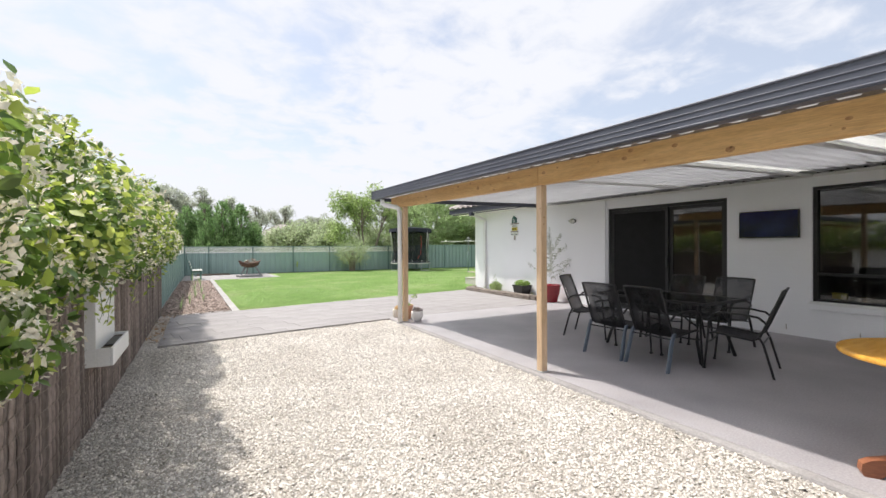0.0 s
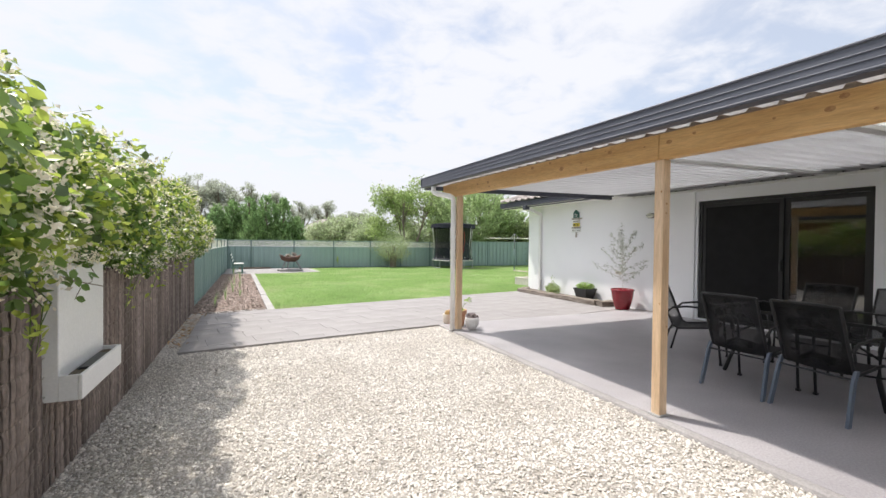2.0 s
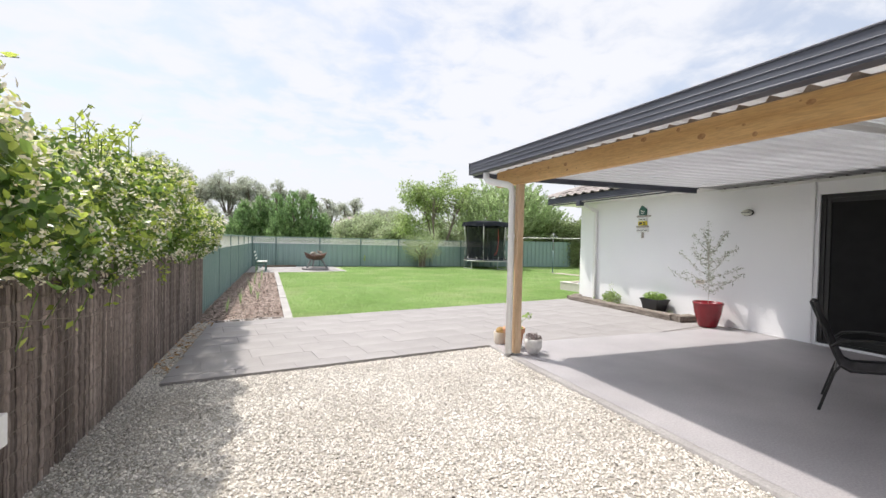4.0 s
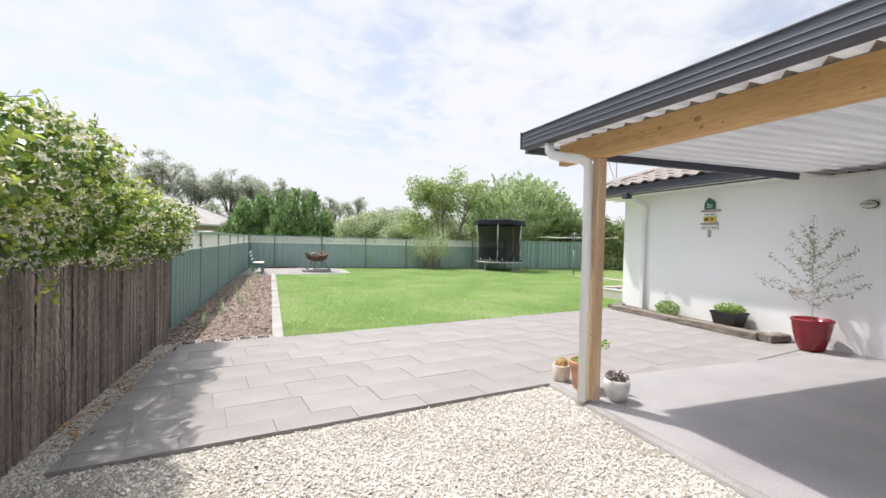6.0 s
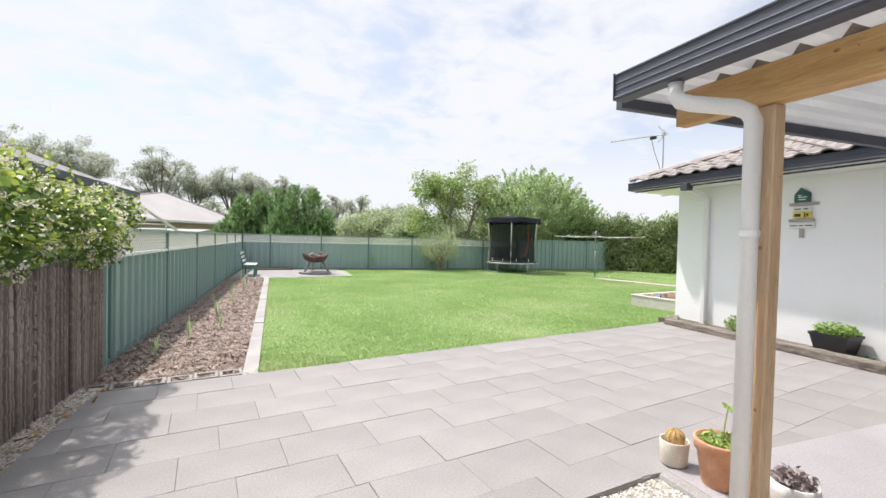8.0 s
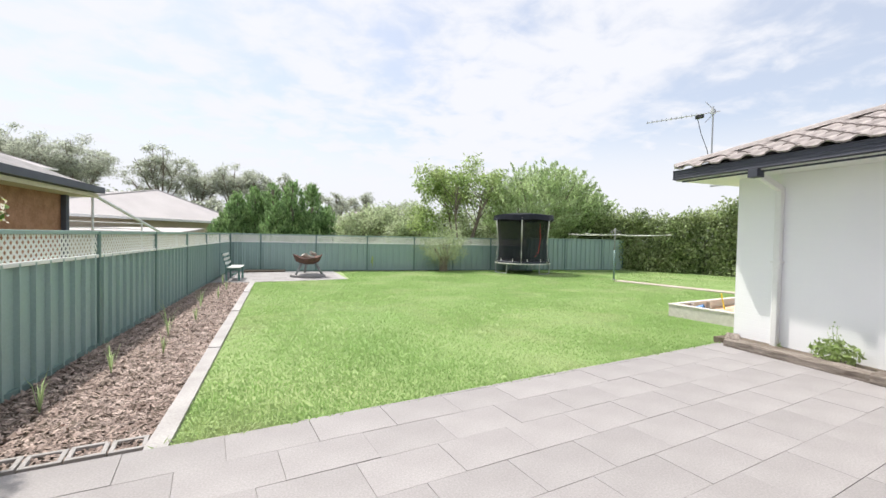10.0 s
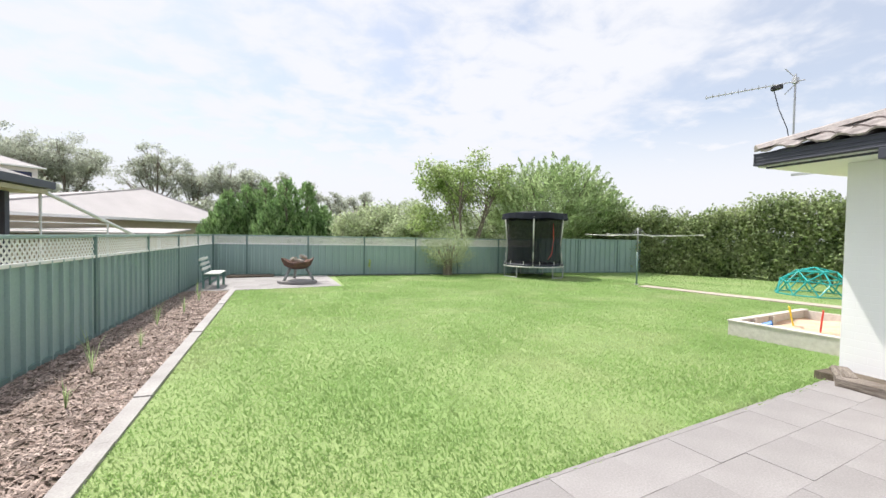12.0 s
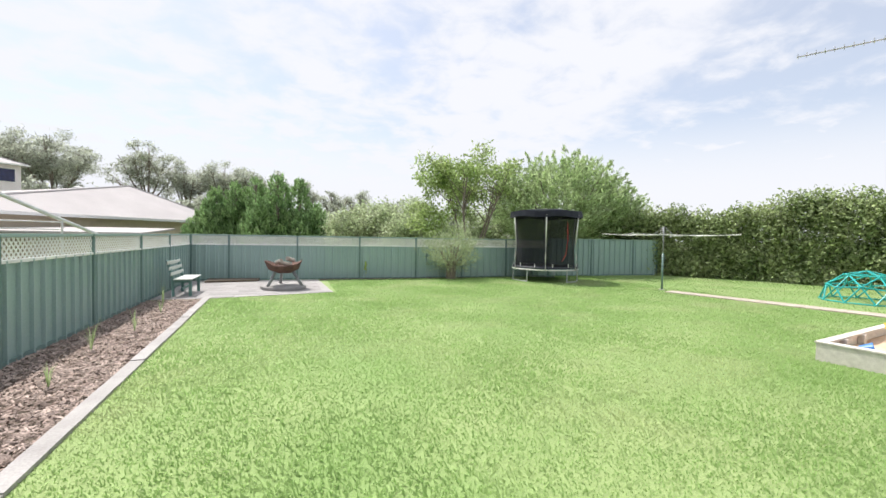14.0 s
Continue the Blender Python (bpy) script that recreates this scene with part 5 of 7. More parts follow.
for k in range(4):
    a = math.pi / 2 * k + 0.35
    c, s = math.cos(a), math.sin(a)
    part("arm", tubes([(0.02 * c, 0.02 * s, 1.74), (1.0 * c, 1.0 * s, 1.70), (ARM * c, ARM * s, 1.74)], r=0.014), M_WHITEPOT, hoist)
    part("arm_brace", tubes([(0.02 * c, 0.02 * s, 1.97), (0.28 * c, 0.28 * s, 1.73)], r=0.008), M_GREYMETAL, hoist)
for f in (0.35, 0.55, 0.75, 0.95):
    pts = []
    for k in range(4):
        a = math.pi / 2 * k + 0.35
        b = a + math.pi / 2
        p, q = Vector((ARM * f * math.cos(a), ARM * f * math.sin(a), 1.735)), Vector((ARM * f * math.cos(b), ARM * f * math.sin(b), 1.735))
        pts += [tuple(p), tuple(p.lerp(q, 0.5) - Vector((0, 0, 0.03 * f)))]
    bm = bmesh.new()
    tube(bm, pts, 0.006, 5, closed=True)
    part("line", bm, M_GREYMETAL, hoist)

# sandpit
sand = thing("sandpit", pose(9.121, 11.798, LAWN_Z, 0, 0, 10), "pale timber sandpit filled with sand beside the house", "sandpit")
SW, SL, SH = 2.7, 1.85, 0.235
part("board", boxes((0, 0, 0, 0.05, SL, SH), bevel=0.004), M_PALEWOOD, sand)
part("board", boxes((SW - 0.05, 0, 0, SW, SL, SH), bevel=0.004), M_PALEWOOD, sand)
part("board", boxes((0.051, SL - 0.05, 0, SW - 0.051, SL, SH), bevel=0.004), M_PALEWOOD, sand)
part("board", boxes((0.051, 0, 0, SW - 0.051, 0.05, SH), bevel=0.004), M_PALEWOOD, sand)
part("capping", boxes((-0.012, -0.01, SH + 0.001, 0.11, SL + 0.012, SH + 0.026), bevel=0.004), M_PALEWOOD, sand)
part("capping", boxes((0.111, SL - 0.10, SH + 0.001, SW, SL + 0.012, SH + 0.026), bevel=0.004), M_PALEWOOD, sand)
for x in (0.6, 1.25):
    part("brace_block", boxes((x, SL - 0.13, 0.05, x + 0.09, SL - 0.051, SH), bevel=0.004), M_PALEWOOD, sand)
bm = bmesh.new()
bmesh.ops.create_grid(bm, x_segments=24, y_segments=24, size=0.5)
for v in bm.verts:
    v.co = Vector((0.052 + (v.co.x + 0.5) * (SW - 0.104), 0.052 + (v.co.y + 0.5) * (SL - 0.104), 0.09 + 0.05 * noise.noise(Vector((v.co.x * 5, v.co.y * 5, 0)))))
part("sand", bm, M_SAND, sand, smooth=True)


def toy_spade(x, y, material, colour, rz, lean):
    t = thing("toy_spade", pose(x, y, 0.06, lean, 0, rz), f"{colour} plastic toy spade stuck in the sand", "toy", "toys in the sandpit")
    part("shaft", tubes([(0, 0, 0.0), (0, 0, 0.27)], r=0.014), material, t)
    part("grip", tubes([(-0.06, 0, 0.27), (-0.055, 0, 0.34), (0.055, 0, 0.34), (0.06, 0, 0.27), (-0.06, 0, 0.27)], r=0.012), material, t)
    part("blade", boxes((-0.05, -0.006, -0.07, 0.05, 0.006, 0.02), bevel=0.004), material, t)


toy_spade(10.15, 13.45, M_YELLOW, "yellow", 40, -12)
toy_spade(10.15, 13.05, M_RED, "red", 30, 4)
ball = thing("toy_bucket", pose(9.30, 13.40, 0.05), "small blue plastic toy bucket lying in the sand", "toy", "toys in the sandpit")
part("bucket", lathe([(0, 0), (0.06, 0), (0.085, 0.13), (0.092, 0.13), (0.092, 0.14), (0.08, 0.14), (0.056, 0.012), (0, 0.012)], 20), M_BLUE, ball, m=pose(0, 0, 0.06, 75, 0, 30))

# climbing dome: a triangulated half globe of tubes
dome = thing("climbing_dome", pose(16.72, 16.85, LAWN_Z), "teal tube climbing dome standing on the lawn", "climbing frame")
bm = bmesh.new()
bmesh.ops.create_icosphere(bm, subdivisions=1, radius=0.94)
bmesh.ops.rotate(bm, verts=bm.verts[:], cent=(0, 0, 0), matrix=Matrix.Rotation(0.32, 3, "Z"))
bmesh.ops.subdivide_edges(bm, edges=bm.edges[:], cuts=1, use_grid_fill=True)
for v in bm.verts:
    v.co = v.co.normalized() * 0.94
seen = [(e.verts[0].co.copy(), e.verts[1].co.copy()) for e in bm.edges if min(e.verts[0].co.z, e.verts[1].co.z) > -0.08]
bm.free()
knots = {}
for a, b in seen:
    part("strut", tubes([tuple((p.x, p.y, max(0.02, p.z * 0.86 + 0.02))) for p in (a, b)], r=0.02), M_TEAL, dome)
    for p in (a, b):
        knots[tuple(round(q, 2) for q in p)] = p
for p in knots.values():
    part("joint", lathe([(0, -0.02), (0.04, -0.015), (0.04, 0.015), (0, 0.02)], 10), M_TEAL, dome, m=pose(p.x, p.y, max(0.022, p.z * 0.86 + 0.02)))

# roof antenna
ant = thing("roof_antenna", pose(8.52, 12.58, 2.40), "thin metal television antenna on a mast at the eaves", "antenna")
part("mast", tubes([(0, 0, 0.12), (0, 0, 1.45)], r=0.013), M_GALV, ant)
part("bracket", boxes((-0.02, -0.34, 0.04, 0.02, 0.0, 0.07), (-0.02, -0.34, 0.14, 0.02, 0.0, 0.17)), M_GALV, ant)
tip, root = Vector((-0.60, 0.88, 1.31)), Vector((0.05, -0.09, 1.35))
part("boom", tubes([tuple(root), tuple(tip)], r=0.009), M_GALV, ant)
side = Vector((0.87, 0.48, 0.0))
for k in range(11):
    p = root.lerp(tip, 0.30 + 0.69 * k / 10)
    a, b = p - side * 0.03, p + side * 0.03
    part("element", tubes([tuple(p - Vector((0, 0, 0.025))), tuple(p + Vector((0, 0, 0.035)))], [tuple(a), tuple(b)], r=0.005, seg=5), M_GALV, ant)
for s, h in ((-1, 0.16), (1, 0.20)):
    part("reflector", tubes([(0.0, -0.02, 1.35 + 0.02 * s), (-0.06, 0.10, 1.35 + h * s)], r=0.007, seg=5), M_GALV, ant)
part("balun", boxes((-0.14, 0.10, 1.27, -0.08, 0.24, 1.33), bevel=0.006), M_BLACKPOT, ant)
part("cable", tubes([(-0.12, 0.2, 1.27), (-0.10, 0.14, 1.0), (-0.05, 0.05, 0.7), (0.0, 0.02, 0.35)], r=0.006, seg=5), M_BLACKPOT, ant)
part("clamp", boxes((-0.03, -0.03, 1.32, 0.03, 0.03, 1.40), bevel=0.004), M_GALV, ant)


# ---- neighbouring houses ----
def hip_roof(bm, x0, y0, x1, y1, z, rise, apex=None, t=0.12):
    """A hipped roof over a rectangle; the ridge runs along the longer side."""
    w, d = x1 - x0, y1 - y0
    if w >= d:
        a, b = (x0 + d / 2, (y0 + y1) / 2, z + rise), (x1 - d / 2, (y0 + y1) / 2, z + rise)
    else:
        a, b = ((x0 + x1) / 2, y0 + w / 2, z + rise), ((x0 + x1) / 2, y1 - w / 2, z + rise)
    if apex:
        a = b = (apex[0], apex[1], z + rise)
    c = [bm.verts.new(p) for p in ((x0, y0, z), (x1, y0, z), (x1, y1, z), (x0, y1, z))]
    lo = [bm.verts.new((v.co.x, v.co.y, z - t)) for v in c]
    ra = bm.verts.new(a)
    rb = bm.verts.new(b) if (Vector(a) - Vector(b)).length > 0.05 else ra
    if w >= d:
        quads = [(c[0], c[1], rb, ra), (c[1], c[2], rb), (c[2], c[3], ra, rb), (c[3], c[0], ra)]
    else:
        quads = [(c[0], c[1], ra), (c[1], c[2], rb, ra), (c[2], c[3], rb), (c[3], c[0], ra, rb)]
    for q in quads:
        q = list(dict.fromkeys(q))
        bm.faces.new(q)
    for i in range(4):
        bm.faces.new((lo[i], lo[(i + 1) % 4], c[(i + 1) % 4], c[i]))
    bm.faces.new(lo[::-1])
    bmesh.ops.recalc_face_normals(bm, faces=bm.faces[:])
    return bm


def far_house(name, x0, y0, x1, y1, eave, rise, roof_m, wall_m, label, windows=(), m=None, over=0.5, apex=None):
    h = thing(name, m or pose(0, 0, -0.16), label, "house", "neighbouring houses")
    part("wall", boxes((x0, y0, 0, x1, y1, eave)), wall_m, h)
    part("roof", hip_roof(bmesh.new(), x0 - over, y0 - over, x1 + over, y1 + over, eave + 0.12, rise, apex), roof_m, h)
    part("gutter", boxes((x0 - over - 0.06, y0 - over - 0.06, eave + 0.0, x1 + over + 0.06, y0 - over, eave + 0.15), (x1 + over, y0 - over, eave + 0.0, x1 + over + 0.06, y1 + over, eave + 0.15)), M_WHITE if roof_m is not M_DARKROOF else M_SLATE, h)
    n = int((x1 - x0) / 0.6)
    # standing ribs and hip caps of the roof
    if apex:
        for q in (x0 - over, x1 + over):
            part("hip_cap", tubes([(q, y0 - over, eave + 0.13), (apex[0], apex[1], eave + 0.13 + rise)], r=0.06, seg=6), roof_m, h)
    for a, b in (((x0 - over, y0 - over, eave + 0.13), (x0 - over + (y1 - y0) / 2 + over, (y0 + y1) / 2, eave + 0.13 + rise)), ((x1 + over, y0 - over, eave + 0.13), (x1 + over - (y1 - y0) / 2 - over, (y0 + y1) / 2, eave + 0.13 + rise))):
        if x1 - x0 >= y1 - y0 and not apex:
            part("hip_cap", tubes([a, b], r=0.06, seg=6), roof_m, h)
    for (wx, wz, ww, wh) in windows:
        w = part("window", boxes((wx - 0.05, y0 - 0.03, wz - 0.05, wx + ww + 0.05, y0 - 0.001, wz + wh + 0.05)), M_WHITE, h)
        part("pane", boxes((wx, y0 - 0.036, wz, wx + ww, y0 - 0.031, wz + wh)), M_TV, w)
    return h


pale = far_house("neighbour_house", -18.5, 0.5, -0.5, 8.5, 2.32, 2.35, M_PALEROOF, M_BRICK_TAN, "tan brick house with a pale hipped steel roof", [(-1.7, 1.1, 0.6, 0.9)], m=pose(-2.2, 46.9, -0.16, 0, 0, 60.3), apex=(-4.5, 4.5))
part("roof_vent", lathe([(0.0, 0), (0.28, 0), (0.28, 0.25), (0.36, 0.3), (0.36, 0.62), (0.2, 0.72), (0, 0.74)], 14), M_GREYMETAL, pale, "round grey roof ventilator", m=pose(-7.0, 5.6, 3.75))
part("flood_lamp", boxes((-3.6, 0.42, 1.85, -3.1, 0.5, 2.1)), M_WHITE, pale)
far_house("neighbour_house", -40, 0.5, -0.5, 12, 8.3, 2.6, M_PALEROOF, mat("pale_pink_cladding", (0.72, 0.67, 0.67), (0.78, 0.73, 0.73), 2, 0.7, bump=0.05), "pale two-storey house with a low steel roof", [(-3.0, 6.6, 2.0, 1.3), (-8.0, 6.6, 2.0, 1.3)], m=pose(-23.9, 67.5, -0.16, 0, 0, 45))
far_house("neighbour_house", -20, 52, -13, 62, 3.1, 1.6, M_PALEROOF, M_BRICK_TAN, "pale roofed house beyond the tan brick house")
far_house("neighbour_house", 5.2, 58, 15, 66, 2.5, 2.1, M_TILE, M_BRICK_TAN, "grey tiled house half hidden by conifers")
brick_house = far_house("neighbour_house", -12.0, 8.0, -3.55, 19.6, 2.55, 2.0, M_DARKROOF, M_BRICK_RED, "red brick house with dark tiles and black gutter", over=0.55)
part("eave_lining", boxes((-12.4, 7.6, 2.44, -3.06, 20.1, 2.53)), mat("cream_eaves", (0.66, 0.58, 0.40), (0.7, 0.62, 0.45), 3, 0.6, bump=0), brick_house)
part("downpipe", boxes((-3.54, 19.4, 0, -3.44, 19.55, 2.43)), M_SLATE, brick_house)
# white shade frame behind the fence
frame_w = thing("shade_frame", pose(-3.1, 20.3, -0.16), "white tubular shade frame behind the side fence", "shade frame")
part("rafter", tubes([(-0.1, -0.6, 2.60), (0.45, 4.3, 1.45)], r=0.045), M_WHITE, frame_w)
part("post", tubes([(-0.05, -0.3, 0), (-0.05, -0.3, 2.5)], r=0.028), M_WHITE, frame_w)
part("post", tubes([(0.25, 2.3, 0), (0.25, 2.3, 1.9)], r=0.025), M_WHITE, frame_w)
part("rail", tubes([(-1.6, -0.3, 1.85), (0.25, 2.3, 1.85)], [(-1.6, -0.3, 1.68), (0.25, 2.3, 1.68)], r=0.014), M_WHITE, frame_w)
shed = thing("low_shed_roof", pose(-6.9, 33.5, -0.16), "low pale steel carport roof behind the side fence", "carport")
bm = bmesh.new()
box(bm, -4.5, -2.0, 1.62, 3.2, 3.5, 1.70, m=pose(0, 0, 0, 2.5))
part("roof", bm, M_PALEROOF, shed)
for x, y in ((-4.2, -1.7), (2.9, -1.7), (-4.2, 3.2), (2.9, 3.2)):
    part("post", boxes((x - 0.05, y - 0.05, 0, x + 0.05, y + 0.05, 1.62)), M_WHITE, shed)


# ---- plants ----
ROUND = [(0, -0.5, 0), (0.24, -0.22, 0.05), (0.28, 0.1, 0.05), (0, 0.5, -0.03), (-0.28, 0.1, 0.05), (-0.24, -0.22, 0.05)]
ROUND_F = [(0, 1, 2), (0, 2, 3), (0, 3, 4), (0, 4, 5)]


def in_ellipsoid(n, c, r, shell=0.55):
    d = unit(RNG.normal(size=(n, 3)))
    q = (shell + (1 - shell) * RNG.random(n)) ** 0.8
    return np.array(c) + d * q[:, None] * np.array(r), d


def crown(name, blobs, per_area, size, material, parent, template=LEAF, label="", droop=0.0, jitter=0.15, shell=0.5, up=0.25):
    """Leaves over many overlapping lumps."""
    cs, ns = [], []
    for c, r in blobs:
        area = 4 * math.pi * ((r[0] * r[1]) ** 1.6 / 3 + (r[0] * r[2]) ** 1.6 / 3 + (r[1] * r[2]) ** 1.6 / 3) ** (1 / 1.6)
        n = max(4, int(per_area * area))
        p, d = in_ellipsoid(n, c, r, shell)
        p += RNG.normal(size=p.shape) * jitter * np.mean(r)
        cs.append(p)
        ns.append(d * 0.7 + RNG.normal(size=d.shape) * 0.7 + np.array((0, 0, up)))
    cs, ns = np.concatenate(cs), np.concatenate(ns)
    me = scatter(name, template, ROUND_F if len(template) == 6 else LEAF_F, cs, RNG.uniform(0.6, 1.4, len(cs)) * size, material, ns)
    return part(name, me, None, parent, label, kind="stuff")


def lumps(n, centre, extent, r0, r1, rnd):
    out = []
    for _ in range(n):
        d = Vector([rnd.gauss(0, 1) for _ in range(3)]).normalized() * rnd.uniform(0.35, 1.0)
        r = rnd.uniform(r0, r1)
        out.append(((centre[0] + d.x * extent[0], centre[1] + d.y * extent[1], centre[2] + d.z * extent[2]), (r, r * rnd.uniform(0.8, 1.2), r * rnd.uniform(0.55, 0.85))))
    return out


def tree(name, x, y, height, spread, base, material, label, seed, bare=0.35, n_lumps=14, per_area=9, size=0.2, r=(0.5, 1.0), trunks=1, group="", trunk_r=0.14, template=LEAF, fill=1.0, jitter=0.15):
    rnd = random.Random(seed)
    t = thing(name, pose(x, y, -0.16), label, "tree", group)
    crown_h = height * (1 - bare)
    cz = height - crown_h / 2
    blobs = lumps(n_lumps, (0, 0, cz), (spread * 0.5, spread * 0.5, crown_h * 0.42), r[0], r[1], rnd)
    bm = bmesh.new()
    for k in range(trunks):
        a = 2 * math.pi * k / trunks + rnd.random()
        ox = 0.0 if trunks == 1 else 0.12
        p0 = Vector((ox * math.cos(a), ox * math.sin(a), 0))
        lean = spread * (0.05 if trunks == 1 else 0.22)
        p1 = p0 + Vector((lean * math.cos(a), lean * math.sin(a), height * bare))
        p2 = p1 + Vector((lean * 0.5 * math.cos(a + 0.5), lean * 0.5 * math.sin(a + 0.5), crown_h * 0.45))
        tube(bm, [p0, p0.lerp(p1, 0.5) + Vector((rnd.uniform(-0.05, 0.05), rnd.uniform(-0.05, 0.05), 0)), p1, p2], trunk_r, 8, trunk_r * 0.35)
        near = sorted(blobs, key=lambda b: (Vector(b[0]) - p2).length)
        for c, rr in near[:max(3, len(blobs) // trunks)]:
            st = p0.lerp(p1, rnd.uniform(0.75, 1.0)) if rnd.random() < 0.5 else p1.lerp(p2, rnd.uniform(0.1, 0.9))
            mid = st.lerp(Vector(c), 0.55) + Vector((0, 0, 0.1 * spread * rnd.uniform(-0.3, 0.6)))
            tube(bm, [st, mid, Vector(c)], trunk_r * 0.35, 6, trunk_r * 0.08)
    part("trunk", bm, M_BARK, t)
    crown("crown", blobs, per_area * fill, size, material, t, template, jitter=jitter)
    return t


# climbing jasmine over the screen and fence
jas = thing("jasmine_hedge", pose(0, 0, 0), "flowering climbing jasmine spilling over the brush screen", "climbing plant")
rnd = random.Random(5)
blobs = []
y = -1.2
while y < 10.9:
    f = min(1.0, max(0.0, (y - 7.2) / 3.7))
    top = 2.02 - 0.36 * f + 0.10 * math.sin(y * 1.9) + rnd.uniform(-0.06, 0.06)
    top += 0.06 if 2.5 < y < 3.5 else -0.10 if y < 5.2 else 0.07 if 6.7 < y < 8.2 else 0.0
    low = 1.11 + 0.05 * math.sin(y * 2.7)
    if 3.6 < y < 5.2:
        low = 1.30
    if 0.5 < y < 3.2:
        low = 1.14 if y > 2.3 else 0.85
    for _ in range(3):
        z = rnd.uniform(low + 0.12, top - 0.12)
        bulge = 0.30 * math.sin(math.pi * min(1, max(0, (z - low) / (top - low)))) + 0.06
        blobs.append(((-0.76 + rnd.uniform(-0.25, 1.0) * bulge * (1 - 0.4 * f), y + rnd.uniform(-0.15, 0.15), z), (0.20 + 0.08 * rnd.random(), 0.24, 0.20)))
    y += 0.20
JC, JR = np.array([b[0] for b in blobs]), np.array([b[1] for b in blobs])


def over_mass(n, grow, least):
    """Points spread over the lumps, without those buried deeper than least; with the way out at each."""
    k = RNG.integers(0, len(JC), n)
    d = unit(RNG.normal(size=(n, 3)))
    p = JC[k] + d * JR[k] * (grow * RNG.uniform(0.86, 1.0, (n, 1)))
    deep = np.array([np.min(np.sum(((q - JC) / JR) ** 2, 1)) for q in p])
    keep = deep > least ** 2
    return p[keep], d[keep]


p, d = over_mass(60000, 1.0, 0.62)
p, d = p[:30000], d[:30000]
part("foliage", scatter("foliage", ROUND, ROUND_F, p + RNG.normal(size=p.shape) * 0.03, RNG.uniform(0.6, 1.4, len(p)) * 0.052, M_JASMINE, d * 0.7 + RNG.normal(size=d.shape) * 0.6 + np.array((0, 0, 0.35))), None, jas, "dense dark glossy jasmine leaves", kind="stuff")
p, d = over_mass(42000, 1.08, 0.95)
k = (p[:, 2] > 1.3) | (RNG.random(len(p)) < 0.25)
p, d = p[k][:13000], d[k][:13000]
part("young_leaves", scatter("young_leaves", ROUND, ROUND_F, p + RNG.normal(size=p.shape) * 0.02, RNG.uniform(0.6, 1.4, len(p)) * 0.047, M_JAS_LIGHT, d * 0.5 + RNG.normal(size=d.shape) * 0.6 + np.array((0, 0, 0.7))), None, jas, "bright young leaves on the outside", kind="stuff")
p, d = over_mass(16000, 1.12, 1.0)
p = np.repeat(p[:2500], 12, 0)
p = p + RNG.normal(size=p.shape) * 0.020
part("blossom", scatter("blossom", LEAF, LEAF_F, p, RNG.uniform(0.018, 0.036, len(p)), M_FLOWER), None, jas, "clusters of cream jasmine flowers", kind="stuff")
# dark inner stems that hold it up, and long shoots above it
bm = bmesh.new()
for y in np.arange(-1.0, 10.6, 0.42):
    tube(bm, [(-0.80, y, 0.0), (-0.82, y + 0.1, 0.8), (-0.78, y + rnd.uniform(-0.2, 0.2), 1.5)], 0.012, 5)
part("stems", bm, M_BARK, jas)
bm = bmesh.new()
tips = []
for _ in range(120):
    y0 = rnd.uniform(2.4, 10.4)
    f = min(1.0, max(0.0, (y0 - 7.2) / 3.7))
    x0, z0 = -0.72 + rnd.uniform(-0.2, 0.22), 1.92 - 0.42 * f
    h = rnd.uniform(0.06, 0.20) if y0 < 6.2 else rnd.uniform(0.08, 0.36)
    pts = [Vector((x0, y0, z0 - 0.15)), Vector((x0 + rnd.uniform(-0.05, 0.08), y0 + rnd.uniform(-0.08, 0.08), z0 + h * 0.6)), Vector((x0 + rnd.uniform(-0.1, 0.18), y0 + rnd.uniform(-0.2, 0.2), z0 + h))]
    tube(bm, pts, 0.004, 4, 0.002)
    for q in range(7):
        tips.append(tuple(pts[1].lerp(pts[2], q / 6) + Vector([rnd.gauss(0, 0.02) for _ in range(3)])))
for _ in range(12):
    y0 = rnd.uniform(2.2, 7.5)
    x0, z0 = -0.55 + rnd.uniform(-0.05, 0.12), 1.22
    pts = [Vector((x0, y0, z0)), Vector((x0 + 0.08, y0 + rnd.uniform(-0.1, 0.1), z0 - 0.12)), Vector((x0 + rnd.uniform(0.0, 0.12), y0 + rnd.uniform(-0.2, 0.2), z0 - rnd.uniform(0.18, 0.38)))]
    tube(bm, pts, 0.004, 4, 0.002)
    for q in range(6):
        tips.append(tuple(pts[1].lerp(pts[2], q / 5) + Vector([rnd.gauss(0, 0.02) for _ in range(3)])))
part("shoot_mass", bm, M_JASMINE, jas, kind="stuff")
part("shoot_leaves", scatter("shoot_leaves", LEAF, LEAF_F, np.array(tips), RNG.uniform(0.035, 0.062, len(tips)), M_JAS_LIGHT), None, jas, "bright green leaves on loose shoots", kind="stuff")

